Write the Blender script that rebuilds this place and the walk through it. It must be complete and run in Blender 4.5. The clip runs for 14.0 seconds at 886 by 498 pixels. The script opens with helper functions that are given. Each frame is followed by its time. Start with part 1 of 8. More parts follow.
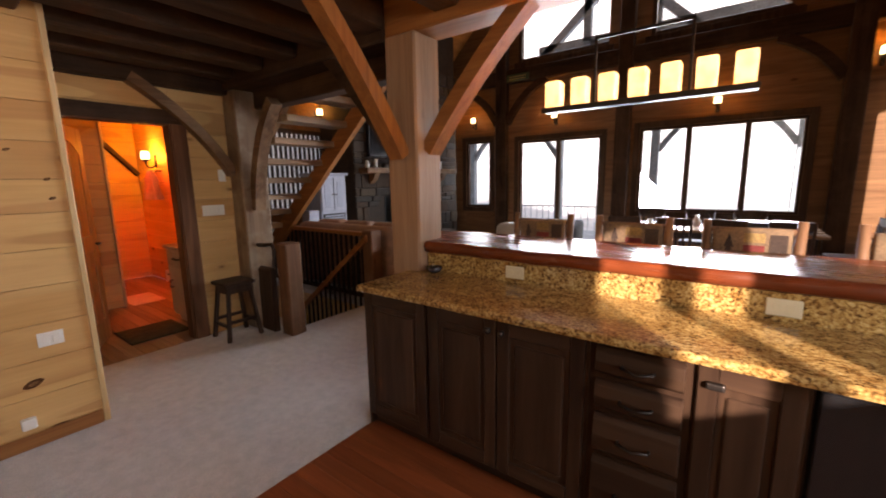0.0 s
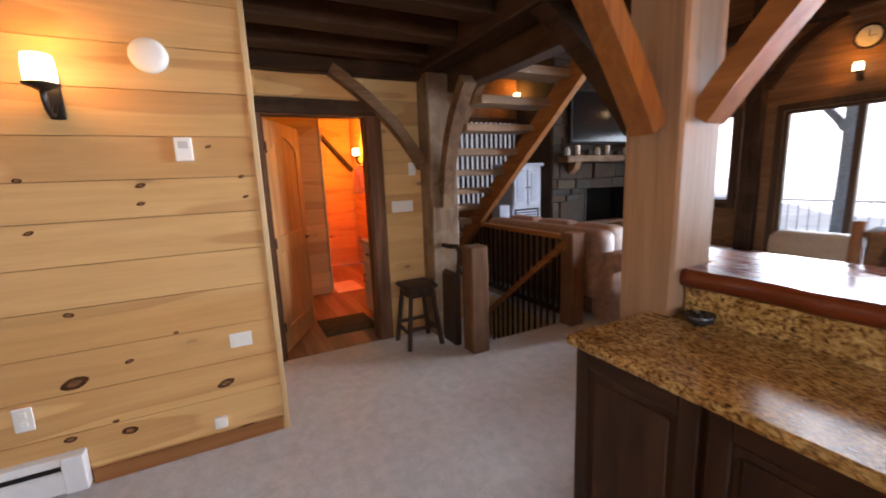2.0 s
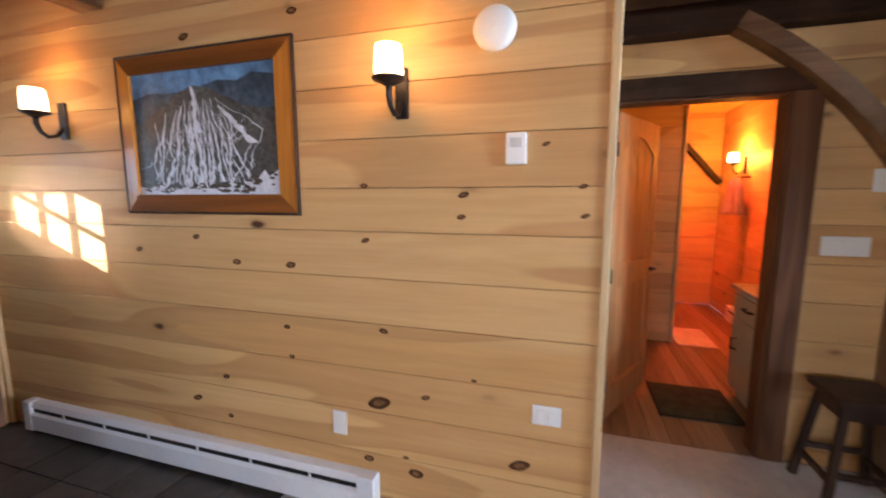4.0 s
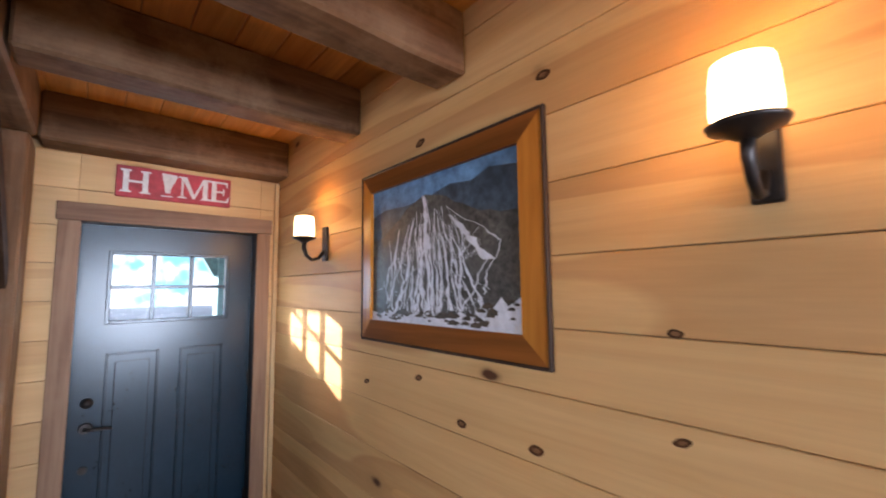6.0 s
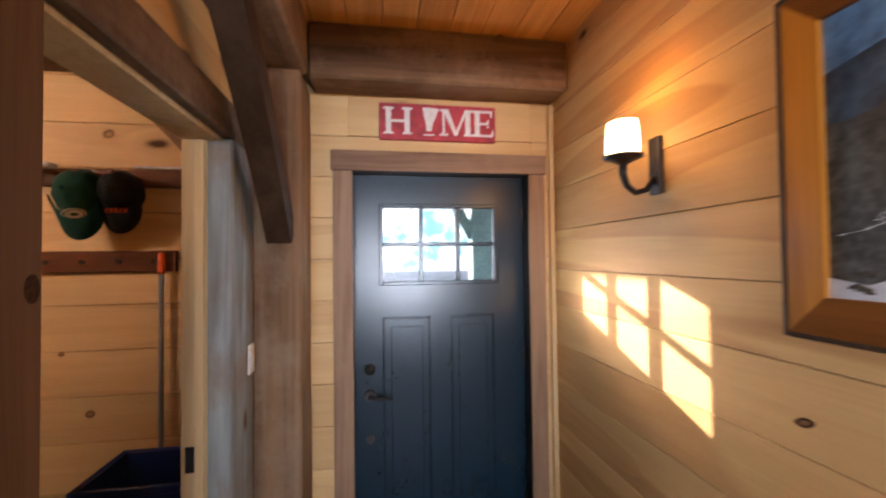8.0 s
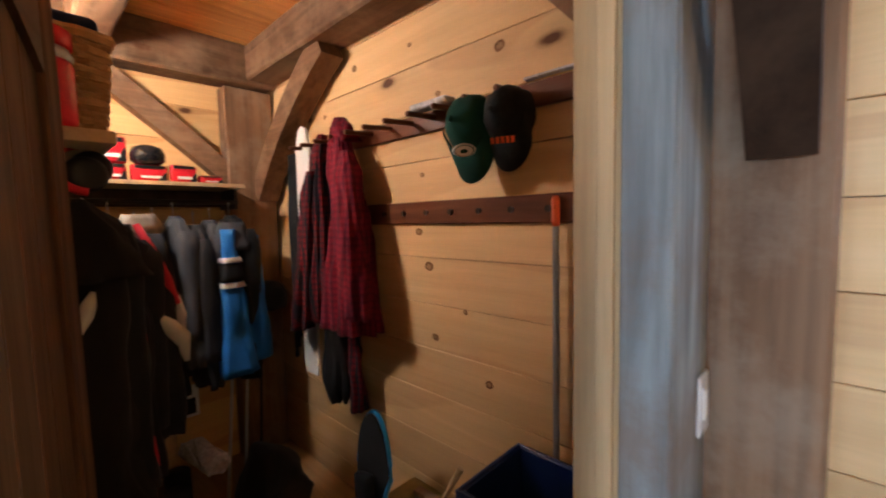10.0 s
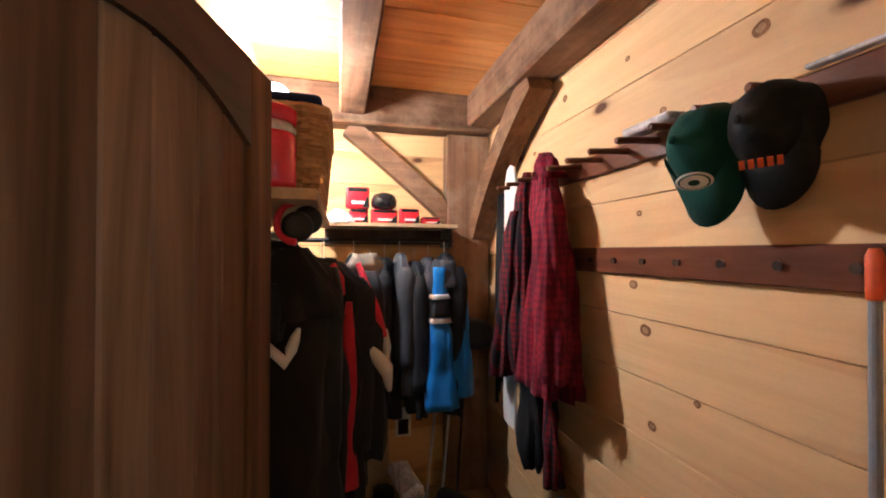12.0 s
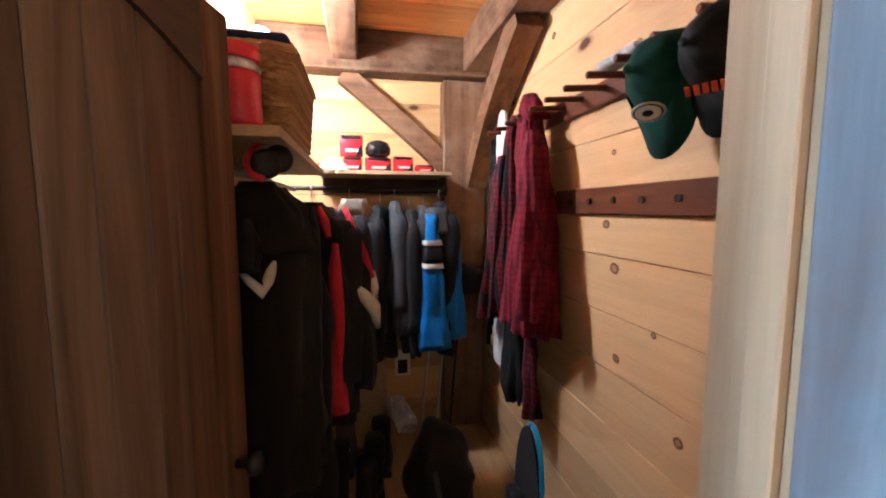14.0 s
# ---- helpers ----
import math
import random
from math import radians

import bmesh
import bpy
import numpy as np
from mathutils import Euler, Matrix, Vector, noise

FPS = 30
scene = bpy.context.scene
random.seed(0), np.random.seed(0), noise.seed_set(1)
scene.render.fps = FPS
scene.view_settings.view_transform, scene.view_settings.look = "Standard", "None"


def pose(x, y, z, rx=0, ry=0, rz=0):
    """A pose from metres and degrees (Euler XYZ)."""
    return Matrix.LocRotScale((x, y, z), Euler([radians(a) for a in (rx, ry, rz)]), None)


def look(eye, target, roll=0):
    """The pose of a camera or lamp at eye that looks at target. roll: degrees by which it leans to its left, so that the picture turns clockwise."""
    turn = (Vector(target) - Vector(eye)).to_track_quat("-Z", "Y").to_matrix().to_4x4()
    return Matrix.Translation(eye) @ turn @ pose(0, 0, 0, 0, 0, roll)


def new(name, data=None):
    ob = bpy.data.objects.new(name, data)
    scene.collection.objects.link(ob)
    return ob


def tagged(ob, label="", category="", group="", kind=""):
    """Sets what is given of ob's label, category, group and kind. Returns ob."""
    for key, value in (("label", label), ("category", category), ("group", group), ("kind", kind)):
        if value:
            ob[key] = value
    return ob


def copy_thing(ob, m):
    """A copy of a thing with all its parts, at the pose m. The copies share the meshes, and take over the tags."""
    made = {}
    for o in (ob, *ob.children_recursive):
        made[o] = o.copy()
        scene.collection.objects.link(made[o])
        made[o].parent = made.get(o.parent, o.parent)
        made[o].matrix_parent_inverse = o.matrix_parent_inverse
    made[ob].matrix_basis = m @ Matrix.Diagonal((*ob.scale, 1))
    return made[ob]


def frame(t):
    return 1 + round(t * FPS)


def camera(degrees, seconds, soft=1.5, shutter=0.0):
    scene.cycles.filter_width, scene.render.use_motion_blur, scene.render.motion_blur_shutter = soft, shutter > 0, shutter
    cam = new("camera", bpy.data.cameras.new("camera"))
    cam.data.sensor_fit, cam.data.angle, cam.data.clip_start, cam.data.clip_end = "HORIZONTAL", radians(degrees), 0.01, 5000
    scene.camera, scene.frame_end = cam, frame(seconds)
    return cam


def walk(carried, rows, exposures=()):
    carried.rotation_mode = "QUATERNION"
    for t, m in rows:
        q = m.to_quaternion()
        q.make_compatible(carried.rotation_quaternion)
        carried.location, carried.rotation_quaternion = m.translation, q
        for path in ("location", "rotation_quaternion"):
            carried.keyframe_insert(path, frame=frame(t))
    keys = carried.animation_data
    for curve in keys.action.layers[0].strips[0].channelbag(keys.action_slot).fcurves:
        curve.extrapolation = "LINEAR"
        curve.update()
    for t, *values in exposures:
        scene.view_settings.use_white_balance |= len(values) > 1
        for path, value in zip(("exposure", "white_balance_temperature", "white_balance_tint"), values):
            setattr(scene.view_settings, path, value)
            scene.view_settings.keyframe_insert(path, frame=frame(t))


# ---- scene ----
cam = camera(95.3, 14.0, soft=1.9, shutter=0.35)
METRES, EYE, TILT, LEAN, TURN = 4.95, 1.50, 0.0, 0.0, 36.8
ROWS = [
    (0.0, 0.0, 0.0, 0.0, -0.17, -9.59, 1.02),
    (0.5, -0.0042, 0.0309, -0.0026, 5.83, -9.81, 1.27),
    (1.0, -0.0244, 0.0702, -0.0024, 12.45, -10.01, 1.58),
    (1.5, -0.0438, 0.1124, -0.0022, 18.92, -10.12, 1.98),
    (2.0, -0.0558, 0.1634, 0.0008, 25.94, -10.08, 2.17),
    (2.5, -0.0817, 0.2016, -0.0029, 35.12, -10.54, 1.39),
    (3.0, -0.1231, 0.23, -0.0054, 45.62, -10.1, 1.04),
    (3.5, -0.1625, 0.2542, -0.0059, 57.56, -9.27, 0.74),
    (4.0, -0.2042, 0.2735, 0.0033, 70.38, -7.5, 0.09),
    (6.5, -0.3905, 0.2344, 0.037, 109.59, 6.77, 0.55),
    (7.0, -0.4175, 0.1926, 0.0377, 116.96, 6.53, 0.58),
    (7.5, -0.4473, 0.1536, 0.0325, 123.83, 4.8, 1.02),
    (8.0, -0.4824, 0.1166, 0.0242, 133.93, 1.25, 0.69),
    (8.5, -0.5065, 0.0723, 0.0194, 147.41, -2.07, -0.01),
    (9.0, -0.5187, 0.0128, 0.016, 160.5, -4.15, 0.3),
    (11.5, -0.5366, -0.1003, 0.0285, 215.81, -0.22, 0.11),
    (12.0, -0.5406, -0.1126, 0.0304, 218.91, 0.42, -0.18),
    (12.5, -0.55, -0.1231, 0.0322, 221.56, 0.4, -0.41),
    (13.0, -0.56, -0.1282, 0.0323, 223.96, -0.13, -0.53),
    (13.5, -0.5685, -0.1294, 0.0242, 224.37, -2.52, -0.42),
    (14.0, -0.5727, -0.1266, 0.018, 221.78, -5.6, -0.0),
]
# seconds, stops, kelvin, tint
EXPOSURES = [(0.0, 1.68, 7900, 27), (1.5, 2.05, 7200, 23), (3.0, 2.35, 6850, 22), (4.2, 2.12, 6450, 23), (6.5, 1.95, 6600, 24), (8.0, 2.0, 7100, 25), (8.5, 2.1, 7100, 25), (9.2, 1.88, 6500, 20), (11.3, 2.95, 5700, 14), (11.6, 2.95, 5600, 14), (12.0, 2.9, 5000, 10), (12.5, 2.9, 5000, 9), (14.0, 2.98, 4750, 11)]
walk(cam, [(t, pose(0, 0, EYE, TILT, LEAN, TURN) @ pose(METRES * x, METRES * y, METRES * z, 90 + pitch, roll, yaw)) for t, x, y, z, yaw, pitch, roll in ROWS], EXPOSURES)

# ---- light ----
SUN_DIR = Vector((-0.615, 0.785, -0.285)).normalized()   # the way the sunlight travels
world = bpy.data.worlds.new("sky")
scene.world = world
world.use_nodes = True
wn = world.node_tree.nodes
sky = wn.new("ShaderNodeTexSky")
sky.sky_type, sky.sun_disc = "NISHITA", False
sky.sun_elevation = math.asin(-SUN_DIR.z)
sky.sun_rotation = math.atan2(-SUN_DIR.x, -SUN_DIR.y)
world.node_tree.links.new(sky.outputs[0], wn["Background"].inputs[0])
wn["Background"].inputs[1].default_value = 0.07


GAIN = 0.42   # every lamp but the sun, against the exposure


def lamp(name, kind, m, energy, color, **more):
    data = bpy.data.lights.new(name, kind)
    data.energy, data.color = energy * (1.0 if kind == "SUN" else GAIN), color
    for key, value in more.items():
        if key == "angle":
            data.angle = value
        if key == "size":
            data.shape, data.size, data.size_y = "RECTANGLE", value[0], value[1]
        if key == "spread":
            data.spread = value
        if key == "soft":
            data.shadow_soft_size = value
    ob = new(name, data)
    ob.matrix_world = m
    return ob


lamp("sun", "SUN", look((0, 0, 8), Vector((0, 0, 8)) + SUN_DIR), 5.0, (1.0, 0.98, 0.95), angle=radians(0.6))
WARM = (1.0, 0.44, 0.05)
# daylight entering by the great windows, one kitchen window and the loft
DAY = (0.64, 0.83, 1.0)
lamp("sky_window", "AREA", look((-0.5, 8.6, 1.65), (-1.6, 0, 0.5)), 165, DAY, size=(2.4, 1.5), spread=radians(105))
lamp("sky_patio_door", "AREA", look((-3.35, 8.6, 1.2), (-2.9, 0, 0.4)), 120, DAY, size=(1.8, 2.2), spread=radians(95))
lamp("sky_side_window", "AREA", look((-5.37, 8.6, 1.65), (-5.37, 0, 1.3)), 18, DAY, size=(0.65, 1.5))
lamp("sky_gable", "AREA", look((-2.0, 8.6, 5.0), (-2.0, 2, 2.0)), 24, DAY, size=(3.2, 1.3))
lamp("sky_kitchen_window", "AREA", look((1.97, -0.84, 2.0), (0, -0.7, 1.2)), 18, DAY, size=(0.78, 0.75))
# added fill for hall and plank wall, from an invented second kitchen window
lamp("sky_kitchen_side", "AREA", look((1.97, 0.82, 1.7), (0.2, 0.7, 0.0)), 40, DAY, size=(0.83, 1.15))
lamp("sky_door_light", "AREA", look((-2.59, -3.12, 1.69), (-2.6, 0, 1.4)), 4, (0.5, 0.78, 1.0), size=(0.55, 0.34))

# ---- materials ----
def shader(name):
    m = bpy.data.materials.new(name)
    m.use_nodes = True
    return m, m.node_tree.nodes, m.node_tree.links, m.node_tree.nodes["Principled BSDF"]


def node(ns, kind, **values):
    n = ns.new(kind)
    for key, value in values.items():
        n.inputs[key].default_value = value
    return n


def ramp(ns, *stops):
    n = ns.new("ShaderNodeValToRGB")
    e = n.color_ramp.elements
    while len(e) < len(stops):
        e.new(0.5)
    for el, (pos, col) in zip(e, stops):
        el.position, el.color = pos, (*col, 1)
    return n


def mix(ns, ls, mode, fac, a, b):
    n = ns.new("ShaderNodeMix")
    n.data_type, n.blend_type = "RGBA", mode
    for sock, v in ((0, fac), (6, a), (7, b)):
        if isinstance(v, (int, float)):
            n.inputs[sock].default_value = v
        elif isinstance(v, tuple):
            n.inputs[sock].default_value = (*v, 1)
        else:
            ls.new(v, n.inputs[sock])
    return n.outputs[2]


def placed(ns, ls, scale, shift=7.0, island=False):
    """Object coordinates, moved by a random step for each object, then scaled."""
    tc, info = ns.new("ShaderNodeTexCoord"), ns.new("ShaderNodeNewGeometry" if island else "ShaderNodeObjectInfo")
    rand = info.outputs["Random Per Island" if island else "Random"]
    mul = ns.new("ShaderNodeVectorMath")
    mul.operation = "MULTIPLY_ADD"
    ls.new(rand, mul.inputs[0])
    mul.inputs[1].default_value = (shift, shift * 1.7, shift * 0.6)
    ls.new(tc.outputs["Object"], mul.inputs[2])
    mp = ns.new("ShaderNodeMapping")
    mp.inputs["Scale"].default_value = scale
    ls.new(mul.outputs[0], mp.inputs[0])
    return mp.outputs[0], mul.outputs[0], rand


def wood(name, light, dark, axis="y", rough=0.5, knots=0.0, heart=0.0, stain=0.0, stain_col=(0.12, 0.08, 0.06), grain=1.0, vary=0.25, bump=0.15, coat=0.0, island=False, knot_col=(0.09, 0.035, 0.015), shine=0.13, fine=0.55):
    """Sawn wood with the grain along one axis: long streaks, fine lines, ringed knots, blotches of weather."""
    m, ns, ls, bsdf = shader(name)
    k = "xyz".index(axis)
    s1, s2, s3 = [9.0] * 3, [70.0] * 3, [3.2] * 3
    s1[k], s2[k], s3[k] = 0.7, 2.5, 1.5
    v1, base, rnd = placed(ns, ls, s1, 7.0, island)
    v2, _, _ = placed(ns, ls, s2, 7.0, island)
    v3, _, _ = placed(ns, ls, s3, 7.0, island)
    n1 = node(ns, "ShaderNodeTexNoise", Scale=1.0 * grain, Detail=5.0, Roughness=0.6, Distortion=1.2)
    n2 = node(ns, "ShaderNodeTexNoise", Scale=1.0, Detail=3.0, Roughness=0.6)
    ls.new(v1, n1.inputs["Vector"])
    ls.new(v2, n2.inputs["Vector"])
    r1 = ramp(ns, (0.3, dark), (0.68, light))
    ls.new(n1.outputs[0], r1.inputs[0])
    r2 = ramp(ns, (0.3, (0.75, 0.75, 0.75)), (0.6, (1, 1, 1)))
    ls.new(n2.outputs[0], r2.inputs[0])
    col = mix(ns, ls, "MULTIPLY", fine, r1.outputs[0], r2.outputs[0])
    hsv = ns.new("ShaderNodeHueSaturation")
    mr = ns.new("ShaderNodeMapRange")
    mr.inputs[3].default_value, mr.inputs[4].default_value = 1 - vary, 1 + vary * 0.6
    ls.new(rnd, mr.inputs[0])
    ls.new(mr.outputs[0], hsv.inputs["Value"])
    ls.new(col, hsv.inputs["Color"])
    col = hsv.outputs[0]
    if heart:
        s5 = [3.4] * 3
        s5[k] = 0.42
        v5, _, _ = placed(ns, ls, s5)
        n5 = node(ns, "ShaderNodeTexNoise", Scale=1.0, Detail=1.0, Distortion=0.5)
        ls.new(v5, n5.inputs["Vector"])
        r5 = ramp(ns, (0.535, (1, 1, 1)), (0.55, tuple(1 - heart * c for c in (0.7, 1.0, 1.15))), (0.72, tuple(1 - heart * c for c in (0.35, 0.5, 0.6))))
        ls.new(n5.outputs[0], r5.inputs[0])
        col = mix(ns, ls, "MULTIPLY", 1.0, col, r5.outputs[0])
    if knots:
        vor = node(ns, "ShaderNodeTexVoronoi", Scale=1.0, Randomness=1.0)
        ls.new(v3, vor.inputs["Vector"])
        wob = node(ns, "ShaderNodeTexNoise", Scale=14.0, Detail=2.0)
        ls.new(base, wob.inputs["Vector"])
        add = ns.new("ShaderNodeMath")
        add.operation = "MULTIPLY_ADD"
        ls.new(wob.outputs[0], add.inputs[0])
        add.inputs[1].default_value = 0.05
        ls.new(vor.outputs["Distance"], add.inputs[2])
        kr = ramp(ns, (0.055 + 0.05 * knots, (1, 1, 1)), (0.075 + 0.06 * knots, (0.45, 0.45, 0.45)), (0.10 + 0.07 * knots, (0.12, 0.12, 0.12)), (0.2 + 0.1 * knots, (0, 0, 0)))
        ls.new(add.outputs[0], kr.inputs[0])
        col = mix(ns, ls, "MIX", kr.outputs[0], col, knot_col)
    if stain:
        n4 = node(ns, "ShaderNodeTexNoise", Scale=2.6, Detail=6.0, Roughness=0.7)
        ls.new(base, n4.inputs["Vector"])
        r4 = ramp(ns, (0.46, (0, 0, 0)), (0.62, (stain, stain, stain)))
        ls.new(n4.outputs[0], r4.inputs[0])
        col = mix(ns, ls, "MIX", r4.outputs[0], col, stain_col)
    ls.new(col, bsdf.inputs["Base Color"])
    rr = ns.new("ShaderNodeMapRange")
    rr.inputs[3].default_value, rr.inputs[4].default_value = rough + 0.12, rough - 0.08
    ls.new(n1.outputs[0], rr.inputs[0])
    ls.new(rr.outputs[0], bsdf.inputs["Roughness"])
    bsdf.inputs["Coat Weight"].default_value = coat
    bsdf.inputs["Specular IOR Level"].default_value = shine
    bsdf.inputs["Coat Roughness"].default_value = 0.2
    bp = ns.new("ShaderNodeBump")
    bp.inputs["Strength"].default_value, bp.inputs["Distance"].default_value = bump, 0.004
    ls.new(n2.outputs[0], bp.inputs["Height"])
    ls.new(bp.outputs[0], bsdf.inputs["Normal"])
    return m


def plain(name, color, rough=0.5, metal=0.0, speck=0.12, scale=30.0, bump=0.1, sheen=0.0, emit=None, power=0.0, shine=0.5):
    """A surface of one colour with mottling at two scales and a fine relief."""
    m, ns, ls, bsdf = shader(name)
    v, base, rnd = placed(ns, ls, (1, 1, 1))
    n1 = node(ns, "ShaderNodeTexNoise", Scale=scale, Detail=4.0, Roughness=0.65)
    n2 = node(ns, "ShaderNodeTexNoise", Scale=scale * 0.12, Detail=3.0)
    ls.new(v, n1.inputs["Vector"])
    ls.new(v, n2.inputs["Vector"])
    r1 = ramp(ns, (0.3, tuple(max(0, 1 - speck * 1.5) for _ in range(3))), (0.7, (1, 1, 1)))
    r2 = ramp(ns, (0.35, tuple(max(0, 1 - speck) for _ in range(3))), (0.65, (1, 1, 1)))
    ls.new(n1.outputs[0], r1.inputs[0])
    ls.new(n2.outputs[0], r2.inputs[0])
    col = mix(ns, ls, "MULTIPLY", 1.0, color, r1.outputs[0])
    col = mix(ns, ls, "MULTIPLY", 1.0, col, r2.outputs[0])
    ls.new(col, bsdf.inputs["Base Color"])
    bsdf.inputs["Roughness"].default_value, bsdf.inputs["Metallic"].default_value = rough, metal
    bsdf.inputs["Sheen Weight"].default_value = sheen
    bsdf.inputs["Specular IOR Level"].default_value = shine
    if bump:
        bp = ns.new("ShaderNodeBump")
        bp.inputs["Strength"].default_value, bp.inputs["Distance"].default_value = bump, 0.003
        ls.new(n1.outputs[0], bp.inputs["Height"])
        ls.new(bp.outputs[0], bsdf.inputs["Normal"])
    if emit:
        bsdf.inputs["Emission Color"].default_value = (*emit, 1)
        bsdf.inputs["Emission Strength"].default_value = power
    return m


def carpet_mat():
    m, ns, ls, bsdf = shader("carpet")
    v, base, rnd = placed(ns, ls, (1, 1, 1), 0)
    n1 = node(ns, "ShaderNodeTexNoise", Scale=160.0, Detail=3.0, Roughness=0.7)
    n2 = node(ns, "ShaderNodeTexNoise", Scale=12.0, Detail=5.0, Roughness=0.7, Distortion=0.2)
    for n in (n1, n2):
        ls.new(v, n.inputs["Vector"])
    r1 = ramp(ns, (0.3, (0.36, 0.335, 0.315)), (0.7, (0.60, 0.56, 0.53)))
    r2 = ramp(ns, (0.36, (0.80, 0.80, 0.80)), (0.64, (1, 1, 1)))
    ls.new(n1.outputs[0], r1.inputs[0])
    ls.new(n2.outputs[0], r2.inputs[0])
    ls.new(mix(ns, ls, "MULTIPLY", 1.0, r1.outputs[0], r2.outputs[0]), bsdf.inputs["Base Color"])
    bsdf.inputs["Roughness"].default_value = 0.95
    bsdf.inputs["Sheen Weight"].default_value = 0.25
    bp = ns.new("ShaderNodeBump")
    bp.inputs["Strength"].default_value, bp.inputs["Distance"].default_value = 0.7, 0.006
    ls.new(n1.outputs[0], bp.inputs["Height"])
    ls.new(bp.outputs[0], bsdf.inputs["Normal"])
    return m


def granite_mat(name="granite", shade=1.0):
    m, ns, ls, bsdf = shader(name)
    v, base, rnd = placed(ns, ls, (1, 1.3, 1), 0)
    n1 = node(ns, "ShaderNodeTexNoise", Scale=75.0, Detail=4.0, Roughness=0.62, Distortion=0.7)
    n2 = node(ns, "ShaderNodeTexNoise", Scale=11.0, Detail=5.0, Roughness=0.6, Distortion=0.8)
    vor = node(ns, "ShaderNodeTexVoronoi", Scale=130.0)
    for n in (n1, n2, vor):
        ls.new(v, n.inputs["Vector"])
    r1 = ramp(ns, (0.33, (0.02, 0.014, 0.011)), (0.43, (0.20, 0.10, 0.03)), (0.52, (0.44, 0.27, 0.09)), (0.68, (0.60, 0.44, 0.20)))
    ls.new(n1.outputs[0], r1.inputs[0])
    r2 = ramp(ns, (0.4, (0.62, 0.52, 0.42)), (0.6, (1, 1, 1)))
    ls.new(n2.outputs[0], r2.inputs[0])
    r3 = ramp(ns, (0.15, (0.7, 0.7, 0.7)), (0.5, (1, 1, 1)))
    ls.new(vor.outputs["Distance"], r3.inputs[0])
    c = mix(ns, ls, "MULTIPLY", 0.8, r1.outputs[0], r2.outputs[0])
    c = mix(ns, ls, "MULTIPLY", 0.6, c, r3.outputs[0])
    ls.new(c, bsdf.inputs["Base Color"])
    bsdf.inputs["Roughness"].default_value = 0.14
    bsdf.inputs["Specular IOR Level"].default_value = 0.4
    return m


def glow(name, color, power, body=(0.9, 0.85, 0.75), scale=22.0, low=None):
    """A lit shade: frosted glass that gives off light, brighter in its middle."""
    m, ns, ls, bsdf = shader(name)
    bsdf.inputs["Base Color"].default_value = (*body, 1)
    bsdf.inputs["Specular IOR Level"].default_value = 0.1
    n1 = node(ns, "ShaderNodeTexNoise", Scale=scale, Detail=4.0)
    tc = ns.new("ShaderNodeTexCoord")
    ls.new(tc.outputs["Object"], n1.inputs["Vector"])
    r = ramp(ns, (0.38, low or tuple(c * 0.75 for c in color)), (0.6, color))
    ls.new(n1.outputs[0], r.inputs[0])
    ls.new(r.outputs[0], bsdf.inputs["Emission Color"])
    bsdf.inputs["Emission Strength"].default_value = power * GAIN
    bsdf.inputs["Roughness"].default_value = 0.4
    return m


def glass_mat():
    m, ns, ls, bsdf = shader("window_glass")
    bsdf.inputs["Base Color"].default_value = (0.97, 0.99, 1.0, 1)
    bsdf.inputs["Transmission Weight"].default_value = 1.0
    bsdf.inputs["Roughness"].default_value = 0.0
    bsdf.inputs["IOR"].default_value = 1.1
    return m


PINE = wood("pine_plank", (0.70, 0.43, 0.185), (0.61, 0.355, 0.14), "y", 0.5, knots=0.2, heart=0.26, vary=0.1, bump=0.06, fine=0.25)
PINE_X = wood("pine_plank_across", (0.70, 0.455, 0.22), (0.63, 0.395, 0.18), "x", 0.5, knots=0.4, heart=0.14, vary=0.1, bump=0.06, fine=0.2)
PINE_CEIL = wood("pine_ceiling_board", (0.66, 0.30, 0.085), (0.47, 0.20, 0.055), "y", 0.42, knots=0.5, vary=0.25, bump=0.08, island=True)
TIM_X = wood("timber_x", (0.22, 0.115, 0.058), (0.085, 0.042, 0.021), "x", 0.62, knots=0.3, stain=0.45, stain_col=(0.30, 0.19, 0.11), vary=0.2, bump=0.35)
TIM_Y = wood("timber_y", (0.20, 0.105, 0.053), (0.08, 0.04, 0.02), "y", 0.62, knots=0.3, stain=0.45, stain_col=(0.30, 0.19, 0.11), vary=0.2, bump=0.35)
WEATHER_Z = wood("weathered_grey_z", (0.37, 0.385, 0.37), (0.15, 0.155, 0.15), "z", 0.6, knots=0.2, stain=0.6, stain_col=(0.22, 0.14, 0.09), vary=0.1, bump=0.3)
# darker copies of the timber: the dimness under the loft is put into the colour
TIM_DX = wood("shaded_timber_x", (0.060, 0.029, 0.015), (0.024, 0.012, 0.007), "x", 0.6, knots=0.2, stain=0.3, stain_col=(0.11, 0.06, 0.035), vary=0.2, bump=0.3)
TIM_DY = wood("shaded_timber_y", (0.060, 0.029, 0.015), (0.024, 0.012, 0.007), "y", 0.6, knots=0.2, stain=0.3, stain_col=(0.11, 0.06, 0.035), vary=0.2, bump=0.3)
TIM_Z = wood("timber_z", (0.27, 0.145, 0.075), (0.12, 0.06, 0.03), "z", 0.6, knots=0.3, stain=0.5, stain_col=(0.30, 0.21, 0.14), vary=0.2, bump=0.35)
TRIM_Z = wood("casing_z", (0.36, 0.215, 0.13), (0.20, 0.105, 0.065), "z", 0.5, knots=0.35, stain=0.3, stain_col=(0.33, 0.21, 0.13), vary=0.15, bump=0.2)
